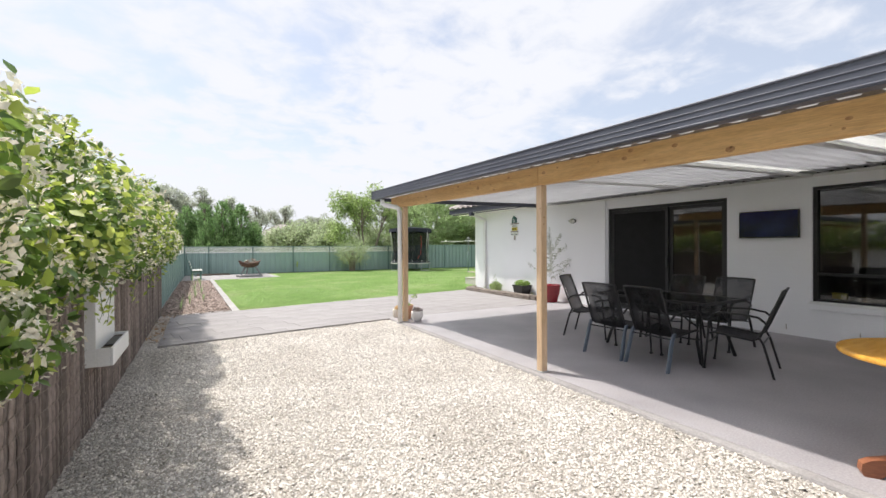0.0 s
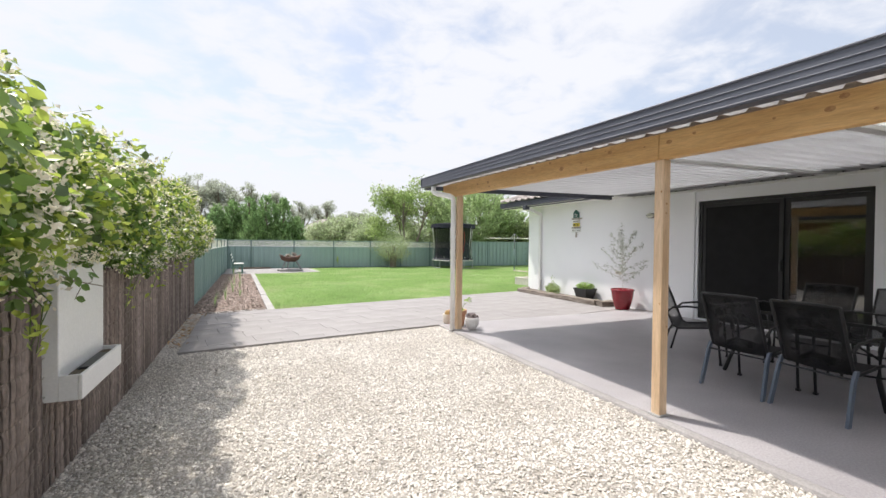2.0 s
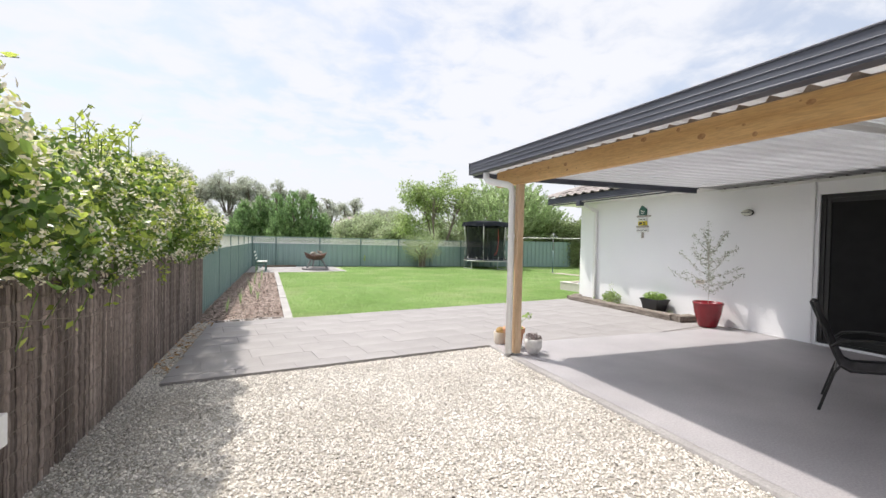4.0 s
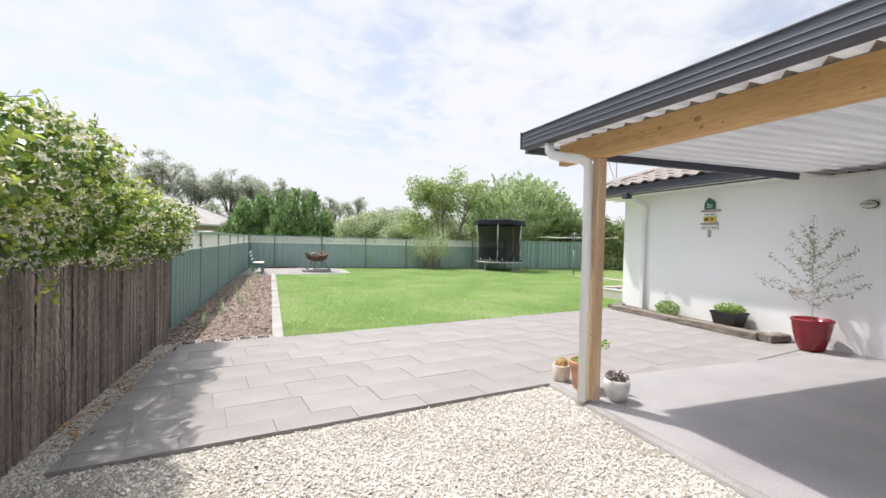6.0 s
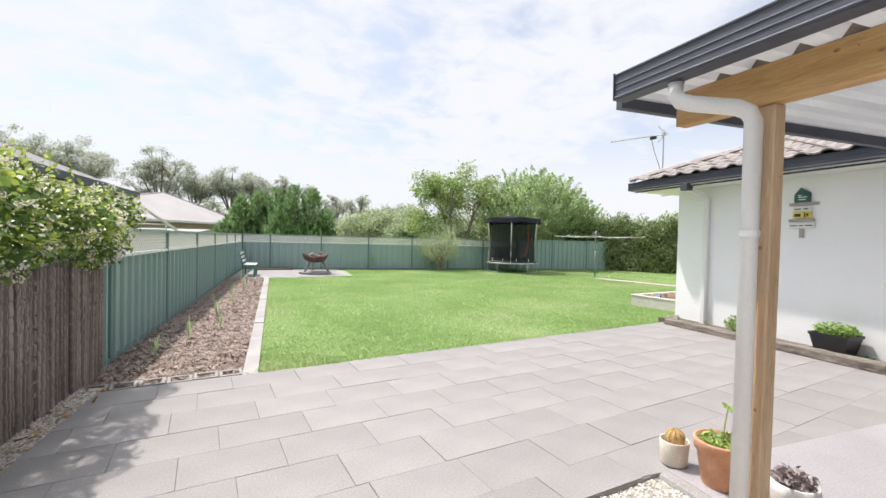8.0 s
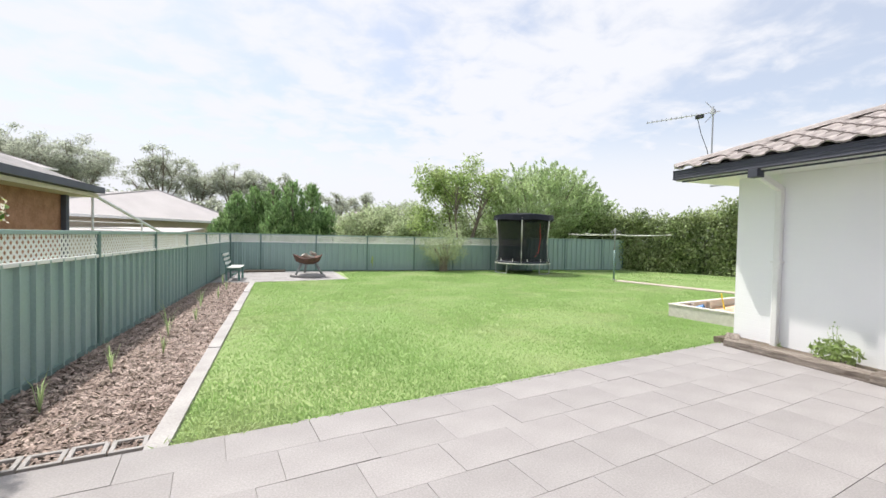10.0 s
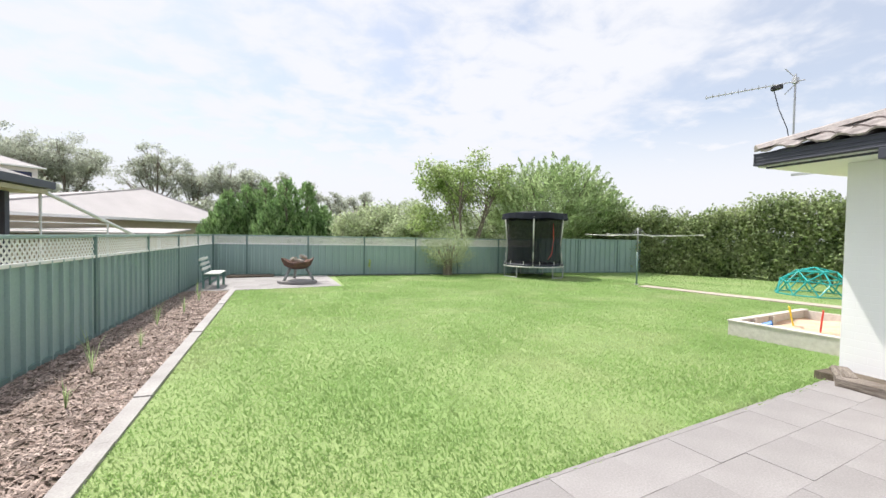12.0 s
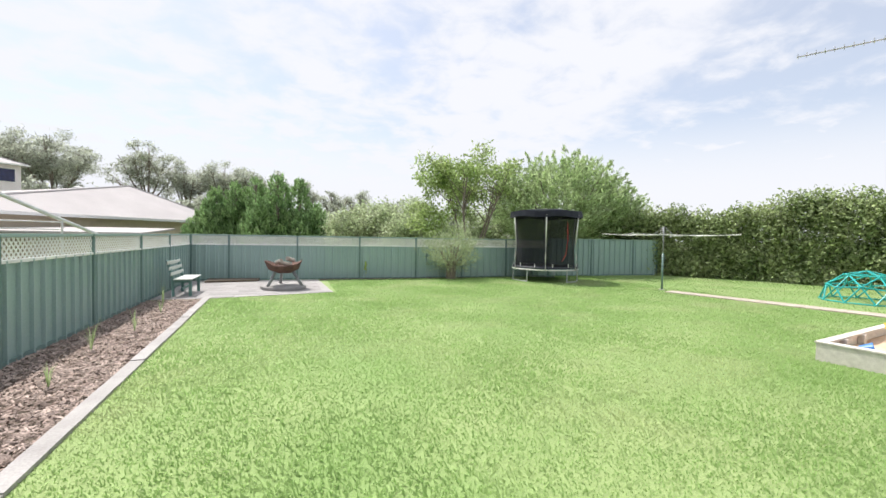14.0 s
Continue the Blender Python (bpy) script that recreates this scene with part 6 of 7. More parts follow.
# long runners hanging clear of the screen
bm = bmesh.new()
runner = [(-0.48, 3.71, 1.19), (-0.48, 3.90, 1.15), (-0.48, 4.36, 1.08), (-0.48, 5.01, 0.98), (-0.48, 5.65, 0.89), (-0.48, 6.75, 0.84)]
hanging = [(-0.50, 4.10, 1.24), (-0.50, 4.20, 1.21), (-0.50, 4.27, 1.17), (-0.50, 4.22, 1.12), (-0.50, 4.06, 1.11), (-0.50, 3.96, 1.05)]
tube(bm, runner, 0.004, 5, 0.002)
tube(bm, hanging, 0.003, 5, 0.002)
part("runner", bm, M_BARK, jas)
tips = [Vector(p) + Vector([rnd.gauss(0, 0.012) for _ in range(3)]) for p in hanging] + [Vector(runner[0]).lerp(Vector(runner[1]), q / 3) + Vector((0.01, 0, rnd.uniform(-0.03, 0.03))) for q in range(4)]
part("runner_leaves", scatter("runner_leaves", ROUND, ROUND_F, np.array([tuple(p) for p in tips]), RNG.uniform(0.055, 0.07, len(tips)), M_JASMINE, np.tile((0.6, -0.7, 0.3), (len(tips), 1)) + RNG.normal(size=(len(tips), 3)) * 0.3), None, jas, "dark leaves on a loose runner", kind="stuff")

# clipped hedge along the far side
hedge = thing("boundary_hedge", pose(0, 0, 0), "tall dense leafy green boundary hedge", "hedge")
rnd = random.Random(9)
line = [Vector((15.6, 25.75)), Vector((17.2, 24.9)), Vector((19.3, 22.0)), Vector((20.4, 18.8)), Vector((21.2, 14.0)), Vector((21.6, 7.0))]
blobs = []
for a, b in zip(line, line[1:]):
    n = int((b - a).length / 0.42)
    for i in range(n):
        p = a.lerp(b, i / n)
        for z in (0.3, 0.75, 1.2, 1.65, 2.1, 2.55, 2.9):
            rr = rnd.uniform(0.42, 0.62)
            blobs.append(((p.x + 0.75 + rnd.uniform(-0.22, 0.15), p.y + rnd.uniform(-0.2, 0.2), z * (0.78 + 0.22 * min(1.0, max(0.0, (25.5 - p.y) / 6.0))) + rnd.uniform(-0.15, 0.2) + (0.12 * math.sin(p.y * 1.3) if z > 2 else 0)), (rr, rr, rr)))
crown("foliage", blobs, 112, 0.135, M_HEDGE, hedge, shell=0.3, jitter=0.2)
bm = bmesh.new()
for a, b in zip(line, line[1:]):
    n = int((b - a).length / 0.9)
    for i in range(n):
        p = a.lerp(b, i / n)
        tube(bm, [(p.x + 0.8, p.y, -0.1), (p.x + 0.8, p.y, 1.2), (p.x + 0.85, p.y + 0.1, 2.5)], 0.05, 6, 0.02)
part("stems", bm, M_BARK, hedge)

# conifers behind the fence: each a cluster of pointed leaders
def spray(name, starts, dirs, length, per, size, material, parent, template=SLIM, spread=0.10, lean=0.5):
    """Leaves set along many short shoots, pointing the way the shoot grows."""
    n = len(starts)
    f = RNG.random((n, per, 1)) ** 0.8
    p = starts[:, None] + dirs[:, None] * f * np.asarray(length).reshape(-1, 1, 1) + RNG.normal(size=(n, per, 3)) * spread * (1.2 - f)
    d = dirs[:, None] + RNG.normal(size=(n, per, 3)) * lean
    p, d = p.reshape(-1, 3), d.reshape(-1, 3)
    me = scatter(name, template, LEAF_F, p, RNG.uniform(0.6, 1.4, len(p)) * size, material, RNG.normal(size=p.shape), d)
    return part(name, me, None, parent, kind="stuff")


for k, (x, y, h, w) in enumerate(((-2.2, 39.8, 4.5, 1.6), (-1.0, 39.4, 4.9, 1.75), (0.2, 38.9, 5.2, 1.9), (1.45, 38.3, 5.4, 1.9), (2.75, 37.8, 5.1, 1.6))):
    rnd = random.Random(20 + k)
    t = thing("conifer", pose(x, y, -0.16), "dense dark green conifer behind the back fence", "tree", "conifers behind the fence")
    part("trunk", tubes([(0, 0, 0), (0.03, 0, h * 0.5), (0, 0, h * 0.9)], r=0.09), M_BARK, t)
    starts, dirs, lens = [], [], []
    for q in range(6):
        lh = h * (1.0 if q == 0 else rnd.uniform(0.55, 0.84))
        a0, o = rnd.random() * 6.283, 0.0 if q == 0 else w * rnd.uniform(0.35, 0.7)
        cx, cy = o * math.cos(a0), o * math.sin(a0)
        for i in range(190):
            f = rnd.random() ** 0.75
            rad = w * (0.95 if q == 0 else 0.8) * (1 - f) ** 0.75 * rnd.uniform(0.6, 1.05)
            a = rnd.random() * 6.283
            starts.append((cx + rad * math.cos(a), cy + rad * math.sin(a), 0.15 + (lh - 0.55) * f))
            d = Vector((math.cos(a) * 0.45, math.sin(a) * 0.45, 1.0)).normalized()
            dirs.append(tuple(d))
            lens.append(rnd.uniform(0.25, 0.6))
    spray("crown", np.array(starts), np.array(dirs), lens, 16, 0.24, M_CONIFER, t, spread=0.07, lean=0.35)

# trees just behind the fence
tree("garden_tree", 9.9, 27.9, 5.8, 5.3, 0, M_TREE, "open light green tree with several slender trunks", 3, bare=0.50, n_lumps=52, per_area=75, size=0.15, r=(0.30, 0.58), jitter=0.25, trunks=4, trunk_r=0.07)


def feathery_tree(x, y, height, wide, material, label, seed, shoots, per, size):
    rnd = random.Random(seed)
    t = thing("garden_tree", pose(x, y, -0.16), label, "tree")
    bm = bmesh.new()
    limbs = []
    for k in range(9):
        a = 6.283 * k / 9 + rnd.uniform(-0.3, 0.3)
        reach = wide * rnd.uniform(0.2, 0.42)
        tip = Vector((reach * math.cos(a), reach * math.sin(a), height * rnd.uniform(0.6, 0.8)))
        root = Vector((0.1 * math.cos(a), 0.1 * math.sin(a), 0))
        mid = Vector((0.3 * tip.x, 0.3 * tip.y, height * 0.35))
        tube(bm, [root, mid, tip], 0.09, 7, 0.02)
        limbs.append((mid, tip))
    part("trunk", bm, M_BARK, t)
    starts, dirs, lens = [], [], []
    for i in range(shoots):
        d = Vector([rnd.gauss(0, 1) for _ in range(3)]).normalized()
        q = rnd.uniform(0.25, 1.0) ** 0.6
        c = Vector((d.x * wide * 0.46 * q, d.y * wide * 0.46 * q, height * 0.50 + d.z * height * 0.37 * q))
        g = (Vector((d.x * 0.9, d.y * 0.9, 0.75 + 0.4 * d.z)) + Vector([rnd.gauss(0, 0.22) for _ in range(3)])).normalized()
        starts.append(tuple(c))
        dirs.append(tuple(g))
        lens.append(rnd.uniform(0.5, 1.15))
    spray("crown", np.array(starts), np.array(dirs), lens, per, size, material, t, spread=0.11, lean=0.55)
    return t


feathery_tree(14.5, 27.6, 5.9, 6.6, M_ASH, "broad feathery light green tree behind the trampoline", 4, 1100, 34, 0.21)
feathery_tree(17.2, 26.8, 4.3, 3.4, M_ASH, "leafy green tree overhanging the fence corner", 14, 330, 32, 0.19)
for k, (x, y, h, s) in enumerate(((5.5, 33.8, 3.9, 2.8), (6.6, 33.0, 4.2, 3.2), (8.6, 33.8, 3.9, 3.0), (7.6, 30.4, 2.9, 2.2), (11.8, 30.5, 3.4, 2.8))):
    tree("garden_shrub", x, y, h, s, 0, M_OLIVE, "pale grey-green shrub behind the back fence", 30 + k, bare=0.08, n_lumps=24, per_area=70, size=0.16, r=(0.4, 0.75), jitter=0.25, trunks=3, trunk_r=0.05, group="shrubs behind the fence")
tree("garden_shrub", 8.7, 29.2, 4.0, 3.0, 0, M_TREE, "yellow-green leafy shrub behind the back fence", 36, bare=0.1, n_lumps=26, per_area=70, size=0.15, r=(0.35, 0.65), jitter=0.25, trunks=3, trunk_r=0.05, group="shrubs behind the fence")
bush = feathery_tree(7.85, 24.7, 1.75, 1.2, M_OLIVE, "small airy grey-green bush against the back fence", 40, 300, 24, 0.085)
bush.name = "fence_bush"
seedling = thing("seedling", pose(4.75, 25.0, -0.05), "small bright green seedling by the fence", "plant")
part("stem", tubes([(0, 0, 0), (0.02, 0, 0.3), (0, 0, 0.55)], r=0.008, seg=5), M_TREE, seedling)
leaves("foliage", 26, (0.13, 0.13, 0.42), 0.09, M_JAS_LIGHT, seedling, centre=(0, 0, 0.42))

# far gum trees and woods
EUCS = ((-40, 92, 16.5, 15), (-31, 90, 16.0, 12), (-20.5, 93, 16.5, 9.5), (-15, 95, 13.5, 8), (-9.5, 95, 14.2, 9), (-4.5, 97, 14.0, 8), (0.2, 97, 14.2, 4.2), (5.2, 95, 11.5, 5), (10.5, 98, 10.5, 6), (16.0, 102, 11.0, 6.5), (24, 106, 9.5, 8), (-52, 88, 15, 14))
def gum_tree(x, y, h, spread, seed):
    """Forked trunk, rising limbs and flat leaf clumps held out at their ends."""
    rnd = random.Random(seed)
    t = thing("gum_tree", pose(x, y, -0.16), "tall airy grey-green gum tree in the distance", "tree", "distant gum trees")
    bm = bmesh.new()
    fork = Vector((rnd.uniform(-0.4, 0.4), 0, h * 0.34))
    tube(bm, [(0, 0, 0), (rnd.uniform(-0.3, 0.3), 0, h * 0.2), fork], 0.34, 8, 0.24)
    blobs = []
    n = max(5, int(spread * 0.9))
    for k in range(n):
        a = 6.283 * k / n + rnd.uniform(-0.4, 0.4)
        reach = spread * 0.5 * rnd.uniform(0.25, 0.95)
        top = h * (0.95 - 0.34 * (reach / (spread * 0.5)) ** 1.5 * rnd.uniform(0.5, 1.2))
        tip = Vector((reach * math.cos(a), reach * math.sin(a), top))
        mid = fork.lerp(tip, 0.5) + Vector((0, 0, -0.06 * h * rnd.random()))
        tube(bm, [fork, mid, tip], 0.18, 6, 0.04)
        for q in range(9):
            f = rnd.uniform(0.45, 1.05)
            c = fork.lerp(tip, f) + Vector((rnd.gauss(0, 0.09 * spread), rnd.gauss(0, 0.09 * spread), rnd.uniform(-0.04, 0.05) * h))
            r = rnd.uniform(0.55, 1.15) * (0.6 + 0.055 * spread)
            blobs.append((tuple(c), (r, r, r * 0.55)))
            tube(bm, [mid.lerp(tip, rnd.uniform(0.2, 0.8)), c], 0.06, 4, 0.02)
    part("trunk", bm, M_BARK, t)
    crown("crown", blobs, 14, 0.46, M_EUC, t, SLIM, shell=0.25, jitter=0.3)


for k, (x, y, h, s) in enumerate(EUCS):
    gum_tree(x, y, h * 1.07, s, 50 + k)
woods = thing("far_woods", pose(0, 0, 0), "low band of distant grey-green woodland", "woods", kind="stuff")
rnd = random.Random(77)
blobs = []
for i in range(300):
    x = rnd.uniform(-75, 75)
    y = rnd.uniform(84, 112) - abs(x) * 0.12
    r = rnd.uniform(1.0, 2.3)
    blobs.append(((x, y, rnd.uniform(0.8, 4.6) + (2.2 if x < -2 else 0)), (r, r, r * 0.7)))
tagged(crown("canopy", blobs, 7.5, 0.7, M_EUC, woods, shell=0.3, jitter=0.3), kind="stuff")

# tufts in the mulch bed
for k, (x, y, h) in enumerate(((-0.2, 12.4, 0.34), (-0.1, 14.15, 0.42), (0.05, 15.2, 0.22), (-0.15, 16.7, 0.34), (0.0, 17.8, 0.3), (-0.05, 19.4, 0.25), (0.1, 13.1, 0.2), (-0.35, 11.4, 0.3), (-0.3, 20.6, 0.3))):
    rnd = random.Random(90 + k)
    t = thing("grass_tuft", pose(x, y, -0.05), "thin pale green tuft growing in the mulch", "plant", "tufts in the garden bed")
    bm = bmesh.new()
    for _ in range(12):
        a, L = rnd.random() * 6.283, h * rnd.uniform(0.7, 1.5)
        o = rnd.uniform(0.1, 0.5) * L
        w = 0.004
        px, py = -math.sin(a) * w, math.cos(a) * w
        v = [bm.verts.new(p) for p in ((px, py, 0), (-px, -py, 0), (o * 0.4 * math.cos(a) - px, o * 0.4 * math.sin(a) - py, L * 0.6), (o * 0.4 * math.cos(a) + px, o * 0.4 * math.sin(a) + py, L * 0.6), (o * math.cos(a), o * math.sin(a), L * rnd.uniform(0.8, 1.0)))]
        bm.faces.new(v[:4])
        bm.faces.new((v[3], v[2], v[4]))
    part("blade_clump", bm, M_ASH, t)


# ---- brush screen ----
screen_t = thing("brush_screen", pose(SX, 0, -0.06), "weathered brown brushwood screen tied along the fence", "screen")
N = 2700
ys = np.sort(RNG.uniform(-2.5, 10.85, N))
layer = RNG.uniform(-0.02, 0.016, N)
hgt = 1.20 + 0.025 * np.sin(ys * 3.1) + RNG.normal(0, 0.02, N) - 0.03 * np.clip((ys - 8) / 3, 0, 1)
rad = RNG.uniform(0.003, 0.0078, N)
lean = RNG.normal(0, 0.022, N)
TIES = 11
zs = np.append(np.concatenate([(k + np.array((0.0, 0.18, 0.5, 0.82))) / TIES for k in range(TIES)]), 1.0)
puff = np.append(np.tile((0.0, 0.72, 1.0, 0.72), TIES), 0.3)
band = np.minimum((zs * TIES).astype(int), TIES - 1)
ang = np.array([2.09, 0, -2.09])
cell = np.floor(ys / 0.23).astype(int)
swell = RNG.uniform(0.6, 1.3, (cell.max() - cell.min() + 1, TIES))[cell - cell.min()][:, band]
v = np.zeros((N, len(zs), 3, 3))
pillow = 0.006 * puff[None] * swell
wave = 0.014 * np.sin(ys * 3.3) + 0.007 * np.sin(ys * 11)
v[..., 0] = layer[:, None, None] + pillow[:, :, None] + rad[:, None, None] * np.cos(ang)[None, None] * 1.3
v[..., 1] = ys[:, None, None] + (lean[:, None] * zs[None])[..., None] + (np.cumsum(RNG.normal(0, 0.0006, (N, len(zs))), 1))[..., None] + rad[:, None, None] * np.sin(ang)[None, None] * 1.6
v[..., 2] = (hgt[:, None] * zs[None] + wave[:, None] * np.sin(np.pi * zs)[None])[..., None]
f = []
for i in range(len(zs) - 1):
    for k in range(2):
        j = k + 1
        f.append((i * 3 + k, i * 3 + j, (i + 1) * 3 + j, (i + 1) * 3 + k))
f = np.array(f)[None] + (np.arange(N) * 3 * len(zs))[:, None, None]
part("brush", array_mesh("brush", v.reshape(-1, 3), f.reshape(-1, 4), M_REED), None, screen_t, kind="stuff")
part("backing", boxes((-0.03, -2.5, 0.0, -0.022, 10.85, 1.17)), M_BARK, screen_t)
for k in range(1, TIES):
    z = 1.2 * k / TIES
    pts = [(0.026, y, z + (0.014 * math.sin(y * 3.3) + 0.007 * math.sin(y * 11)) * math.sin(math.pi * k / TIES)) for y in np.arange(-2.5, 10.9, 0.12)]
    bm = bmesh.new()
    tube(bm, pts, 0.0022, 4)
    part("tie_wire", bm, M_BARK, screen_t)
part("end_batten", boxes((-0.02, 10.86, 0.0, 0.02, 10.90, 1.14)), M_SLEEPER, screen_t)

# ---- gravel stones ----
PEB = np.array([(1.0, 0.1, -0.25), (0.25, 0.85, -0.25), (-0.85, 0.5, -0.25), (-0.75, -0.6, -0.25), (0.35, -0.85, -0.25), (0.05, 0.0, 0.55)])
PEB_F = [(0, 1, 5), (1, 2, 5), (2, 3, 5), (3, 4, 5), (4, 0, 5)]


def pebbles(name, n, xa, xb, ya, yb, keep, size, material, z, parent, squash=0.7, template=PEB, tris=PEB_F):
    p = np.stack([RNG.uniform(xa, xb, n), RNG.uniform(ya, yb, n), np.full(n, z)], 1)
    p = p[keep(p[:, 0], p[:, 1])]
    m = len(p)
    p[:, 2] += RNG.uniform(-0.004, 0.006, m)
    t = np.asarray(template)
    jit = t[None] * RNG.uniform(0.7, 1.3, (m, len(t), 1))
    rot = RNG.uniform(0, 2 * np.pi, m)
    tilt = RNG.normal(0, 0.35, (m, 2))
    s = size * RNG.lognormal(0, 0.28, m)
    x, y, zz = jit[..., 0], jit[..., 1], jit[..., 2] * squash
    zz = zz + x * tilt[:, :1] + y * tilt[:, 1:]
    c, sn = np.cos(rot)[:, None], np.sin(rot)[:, None]
    v = np.stack([x * c - y * sn, x * sn + y * c, zz], -1) * s[:, None, None] + p[:, None]
    f = np.asarray(tris)[None] + (np.arange(m) * len(t))[:, None, None]
    return part(name, array_mesh(name, v.reshape(-1, 3), f.reshape(-1, 3), material), None, parent, kind="stuff")


near = lambda x, y: (y < gravel_line(x) - 0.005) & (x < 3.25)
pebbles("pebbles", 136000, -0.72, 3.26, 0.9, 7.75, near, 0.0080, M_GRAVEL, -0.032, gravel_bed, 1.0)
pebbles("pebbles", 7000, -0.72, 3.26, 0.9, 7.75, near, 0.0105, M_GRAVEL, -0.029, gravel_bed, 1.0)
pebbles("stray_pebbles", 14000, -0.72, -0.44, 7.0, 10.35, lambda x, y: (x < -0.475 + 0.015 * np.sin(y * 9)) & (y > 7.05), 0.0095, M_GRAVEL, -0.030, gravel_bed, 1.0)
CHIP = np.array([(-1, -0.3, 0), (1, -0.22, 0.05), (0.9, 0.3, 0), (-0.85, 0.25, -0.05), (0, 0.0, 0.2)])
CHIP_F = [(0, 1, 4), (1, 2, 4), (2, 3, 4), (3, 0, 4)]
pebbles("mulch", 36000, -0.75, 0.72, 10.3, 21.2, lambda x, y: (x < kerb_x(y) - 0.005) & (y > lawn_line(x) + 0.11), 0.021, M_MULCH, -0.045, mulch_bed, 1.0, CHIP, CHIP_F)
pebbles("dead_leaves", 300, -0.70, -0.35, 7.5, 10.5, lambda x, y: x < -0.42, 0.024, mat("dry_leaf", (0.38, 0.21, 0.08), (0.5, 0.32, 0.15), 9, 0.8, bump=0, island=0.3), -0.02, mulch_bed, 1.0, CHIP, CHIP_F)


# ---- grass ----
def blades(name, n, xa, xb, ya, yb, keep, h, w, parent, fall=1.0):
    x, y = RNG.uniform(xa, xb, n), ya + (yb - ya) * RNG.random(n) ** fall
    k = keep(x, y)
    x, y = x[k], y[k]
    m = len(x)
    a = RNG.uniform(0, 2 * np.pi, m)
    patch = 0.75 + 0.5 * (np.sin(x * 1.7 + 0.6 * np.sin(y * 1.1)) * np.sin(y * 1.3 + x * 0.4) * 0.5 + 0.5)
    L = h * RNG.uniform(0.55, 1.25, m) * patch
    o = L * RNG.uniform(0.4, 1.3, m)
    ca, sa = np.cos(a), np.sin(a)
    z0 = np.full(m, LAWN_Z - 0.004)
    ww = w * RNG.uniform(0.7, 1.3, m) * (1 + 0.09 * np.clip(y - 11, 0, 14))
    v = np.zeros((m, 4, 3))
    v[:, 0] = np.stack([x - sa * ww, y + ca * ww, z0], 1)
    v[:, 1] = np.stack([x + sa * ww, y - ca * ww, z0], 1)
    v[:, 2] = np.stack([x + ca * o * 0.45 + sa * ww * 0.7, y + sa * o * 0.45 - ca * ww * 0.7, z0 + L * 0.65], 1)
    v[:, 3] = np.stack([x + ca * o, y + sa * o, z0 + L], 1)
    f = np.array([(0, 1, 2), (0, 2, 3)])[None] + (np.arange(m) * 4)[:, None, None]
    return part(name, array_mesh(name, v.reshape(-1, 3), f.reshape(-1, 3), M_GRASS), None, parent, kind="stuff")


inside = lambda x, y: (x > kerb_x(y) + 0.14) & (y > lawn_line(x) - 0.012)
clear = lambda x, y: inside(x, y) & ~((y > 21.1 + 0.17 * x) & (x < 3.42)) & ~((x > 9.121 - 0.176 * (y - 11.798)) & (x < 11.75) & (y < 13.62 + 0.176 * (x - 8.8))) & (y < 24.95)
blades("grass", 425000, 0.3, 14.0, 10.2, 25.0, clear, 0.027, 0.0046, lawn, 1.6)
blades("grass", 50000, 14.0, 20.5, 11.5, 25.0, lambda x, y: y < 24.6, 0.028, 0.0046, lawn)
edge_keep = lambda x, y: (y > lawn_line(x) - 0.03) & (y < lawn_line(x) + 0.05) & (x > 0.75)
blades("grass_edge", 26000, 0.7, 8.6, 10.2, 12.0, edge_keep, 0.055, 0.003, lawn)

# ---- terrace stones ----
ROW = 0.42
mesh_bank = {}
k = 0
terr = [o for o in scene.objects if o.name == "terrace"][0]
y = 21.3
while y < 25.3:
    x = -0.7 + (0.21 if k % 2 else 0)
    while x < 3.3:
        lim = 21.27 + 0.172 * (x - 0.42) if x > 0.3 else 21.25
        if y > lim and x + ROW < 3.33 - 0.06 * (y - 21.7) and y + ROW < 25.3:
            if "stone" not in mesh_bank:
                mesh_bank["stone"] = finish("stone", boxes((0.004, 0.004, -0.02, ROW - 0.004, ROW - 0.004, 0.006), bevel=0.004), M_STONE)
            part("stone", mesh_bank["stone"], None, terr, m=pose(x, y, -0.034))
        x += ROW
    y += ROW
    k += 1


# ---- pavers ----
def clip(poly, a, b, c):
    """Keeps the part of a polygon where a*x + b*y >= c."""
    out = []
    for (p, q) in zip(poly, poly[1:] + poly[:1]):
        dp, dq = a * p[0] + b * p[1] - c, a * q[0] + b * q[1] - c
        if dp >= 0:
            out.append(p)
        if dp * dq < 0:
            t = dp / (dp - dq)
            out.append((p[0] + t * (q[0] - p[0]), p[1] + t * (q[1] - p[1])))
    return out


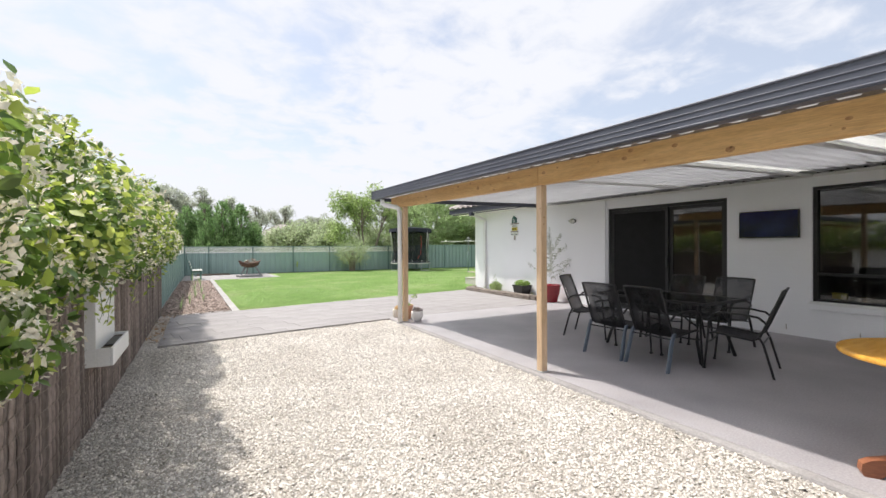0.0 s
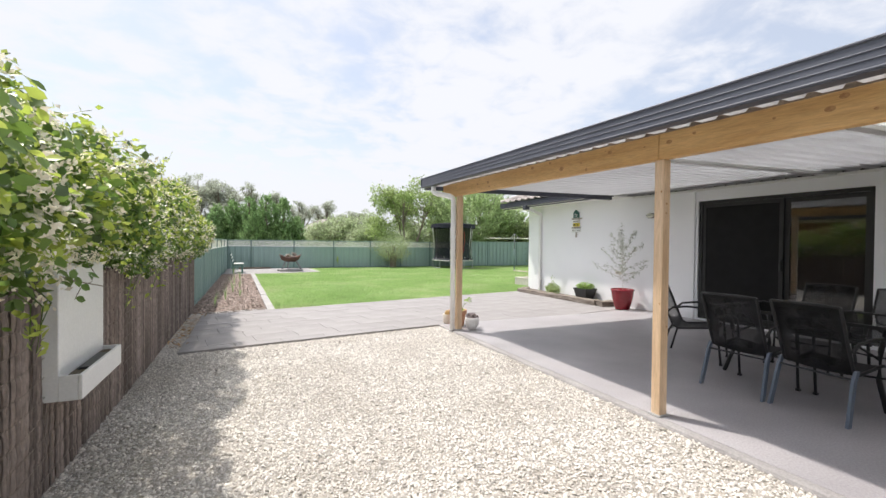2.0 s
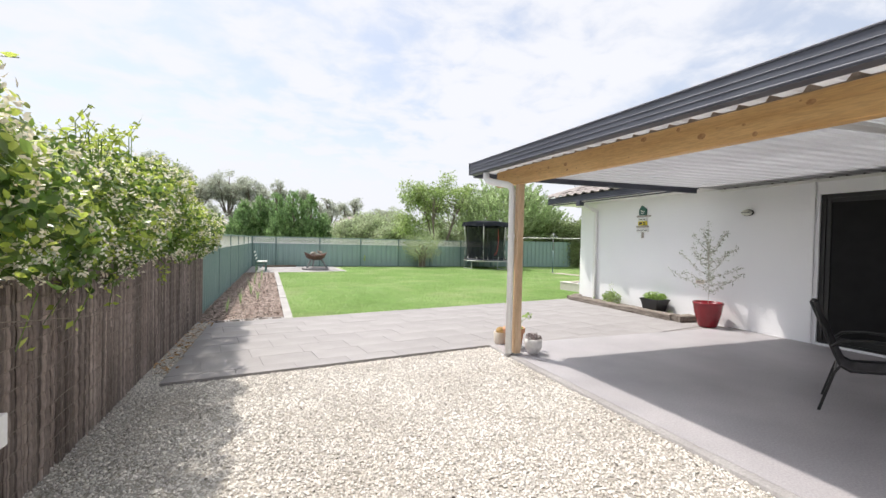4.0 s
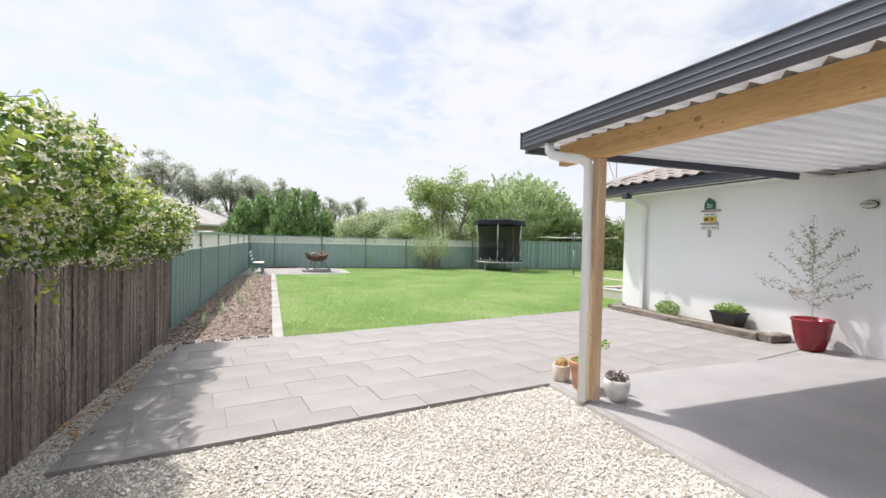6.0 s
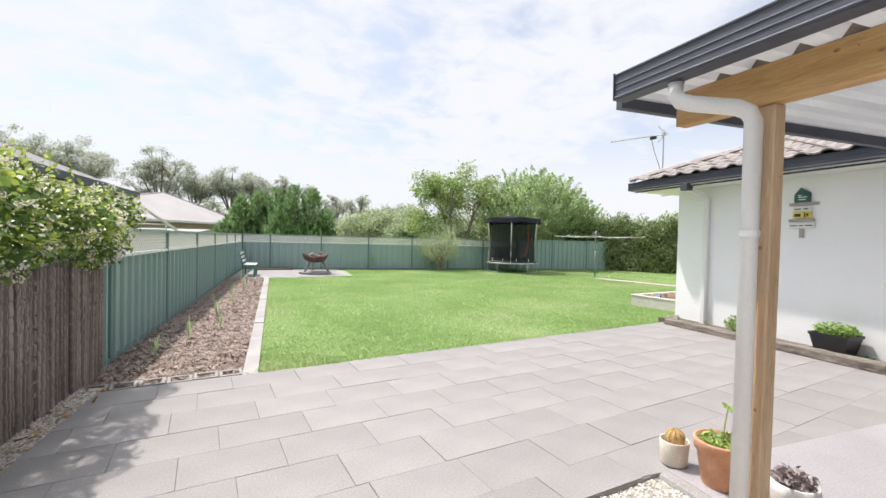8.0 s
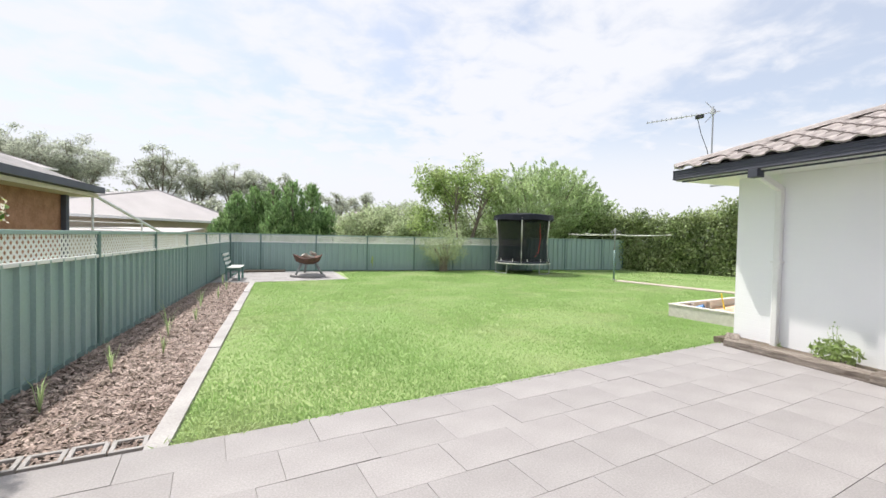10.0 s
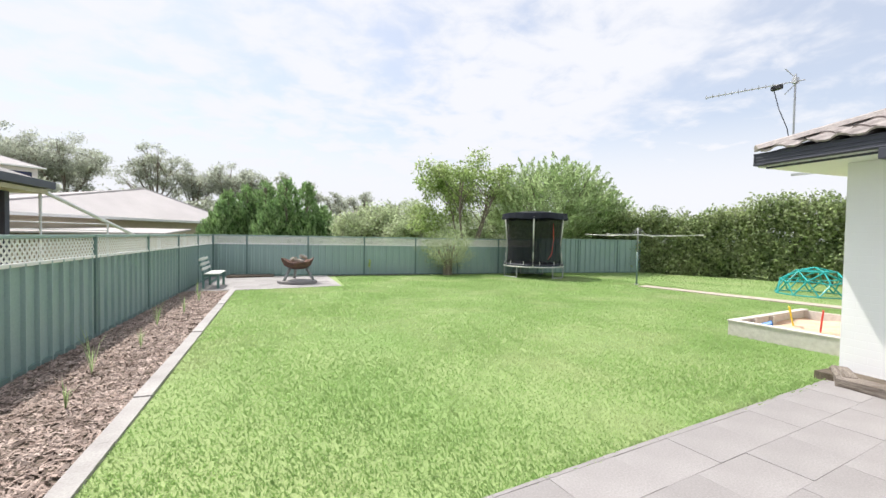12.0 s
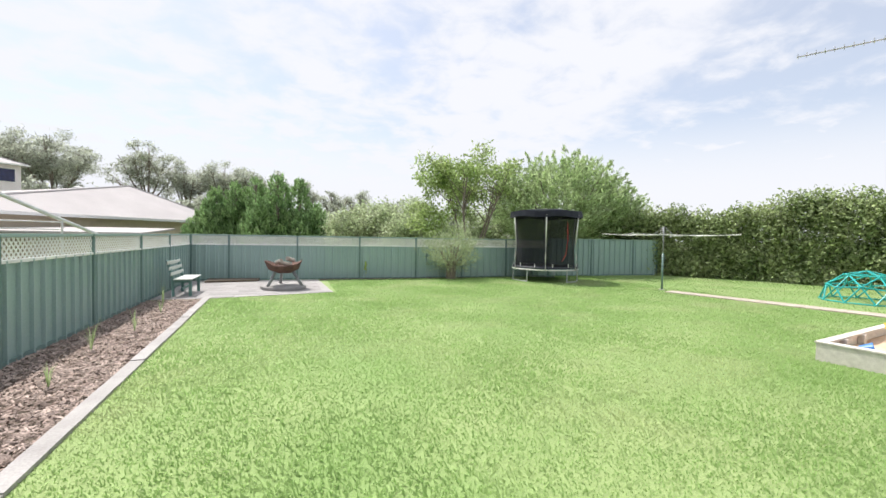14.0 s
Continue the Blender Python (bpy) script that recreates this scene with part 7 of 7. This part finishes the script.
ang = math.atan(0.165)
ca, sa = math.cos(ang), math.sin(ang)
PL, PW, GAP = 0.595, 0.398, 0.0012
for r in range(-6, 9):
    shift = (0.0, 0.31, 0.14, 0.45, 0.22, 0.52)[r % 6]
    for q in range(-4, 16):
        u, w = q * PL + shift, -r * PW
        rect = [(u + GAP, w - PW + GAP), (u + PL - GAP, w - PW + GAP), (u + PL - GAP, w - GAP), (u + GAP, w - GAP)]
        rect = [(0.56 + px * ca - py * sa, 10.345 + px * sa + py * ca) for px, py in rect]
        cx, cy = sum(p[0] for p in rect) / 4, sum(p[1] for p in rect) / 4
        rect = clip(rect, 1, 0, -0.468 + 0.008 * (r % 3))
        rect = clip(rect, -1, 0, -7.60) if rect else rect
        rect = clip(rect, 0.175, -1, -(10.36 - 0.175 * 0.56) + 0.012) if rect else rect
        if cx < 3.0:
            rect = clip(rect, -0.135, 1, 7.25 - 0.135 * 0.28 + 0.004) if rect else rect
        else:
            rect = clip(rect, 0, 1, 7.647) if rect else rect
        if len(rect) < 3:
            continue
        area = abs(sum(p[0] * s[1] - s[0] * p[1] for p, s in zip(rect, rect[1:] + rect[:1]))) / 2
        if area < 0.006:
            continue
        mx, my = sum(p[0] for p in rect) / len(rect), sum(p[1] for p in rect) / len(rect)
        local = [(p[0] - mx, p[1] - my) for p in rect]
        bm = bmesh.new()
        lo = [bm.verts.new((px, py, -0.05)) for px, py in local]
        mid = [bm.verts.new((px, py, -0.003)) for px, py in local]
        hi = [bm.verts.new((px * 0.997, py * 0.996, 0.0)) for px, py in local]
        n = len(local)
        for i in range(n):
            j = (i + 1) % n
            bm.faces.new((lo[i], lo[j], mid[j], mid[i]))
            bm.faces.new((mid[i], mid[j], hi[j], hi[i]))
        bm.faces.new(hi)
        bmesh.ops.recalc_face_normals(bm, faces=bm.faces[:])
        tilt = random.uniform(-0.15, 0.15)
        part("paver", bm, M_PAVER, paving_bed, m=pose(mx, my, -0.006 + random.uniform(-0.0015, 0.0015), tilt, random.uniform(-0.2, 0.2), 0))

# ---- roof tiles along the visible edge ----
roof = [o for o in house.children if o.name.startswith("roof") and "room" not in o.name][0]
TW, TL = 0.30, 0.34
bm = bmesh.new()
cols = [(0.0, 0.0), (0.16, 0.032), (0.34, 0.045), (0.5, 0.03), (0.62, 0.006), (0.8, 0.0), (1.0, 0.012)]
top = [[bm.verts.new((t * (TL + 0.03), c[0] * TW, c[1] + 0.022 * (1 - t))) for c in cols] for t in (0.0, 1.0)]
bot = [bm.verts.new((0, c[0] * TW, c[1] + 0.022 - 0.02)) for c in cols]
for i in range(len(cols) - 1):
    bm.faces.new((top[0][i], top[0][i + 1], top[1][i + 1], top[1][i]))
    bm.faces.new((bot[i], bot[i + 1], top[0][i + 1], top[0][i]))
bmesh.ops.recalc_face_normals(bm, faces=bm.faces[:])
tile_mesh = finish("tile", bm, M_TILE)
slope = math.degrees(math.atan(PITCH))
for i in range(8):
    xx = EX - 0.02 + i * TL * math.cos(radians(slope))
    zz = 2.585 + i * TL * math.sin(radians(slope))
    yy = 7.7
    while yy + TW < EY - (xx - EX) + 0.12:
        part("tile", tile_mesh, None, roof, m=pose(xx, yy, zz + 0.012, 0, -slope, 0))
        yy += TW
for i in range(9):
    d = i * 0.36
    bm = prism([(-0.11, 0.0), (-0.07, 0.05), (0.0, 0.07), (0.07, 0.05), (0.11, 0.0)], "x", 0, 0.40)
    part("ridge_tile", bm, M_TILE, roof, m=pose(EX + 0.02 + d * 0.69, EY - 0.02 - d * 0.69, 2.61 + d * 0.69 * PITCH + 0.03, 0, -15, -45))
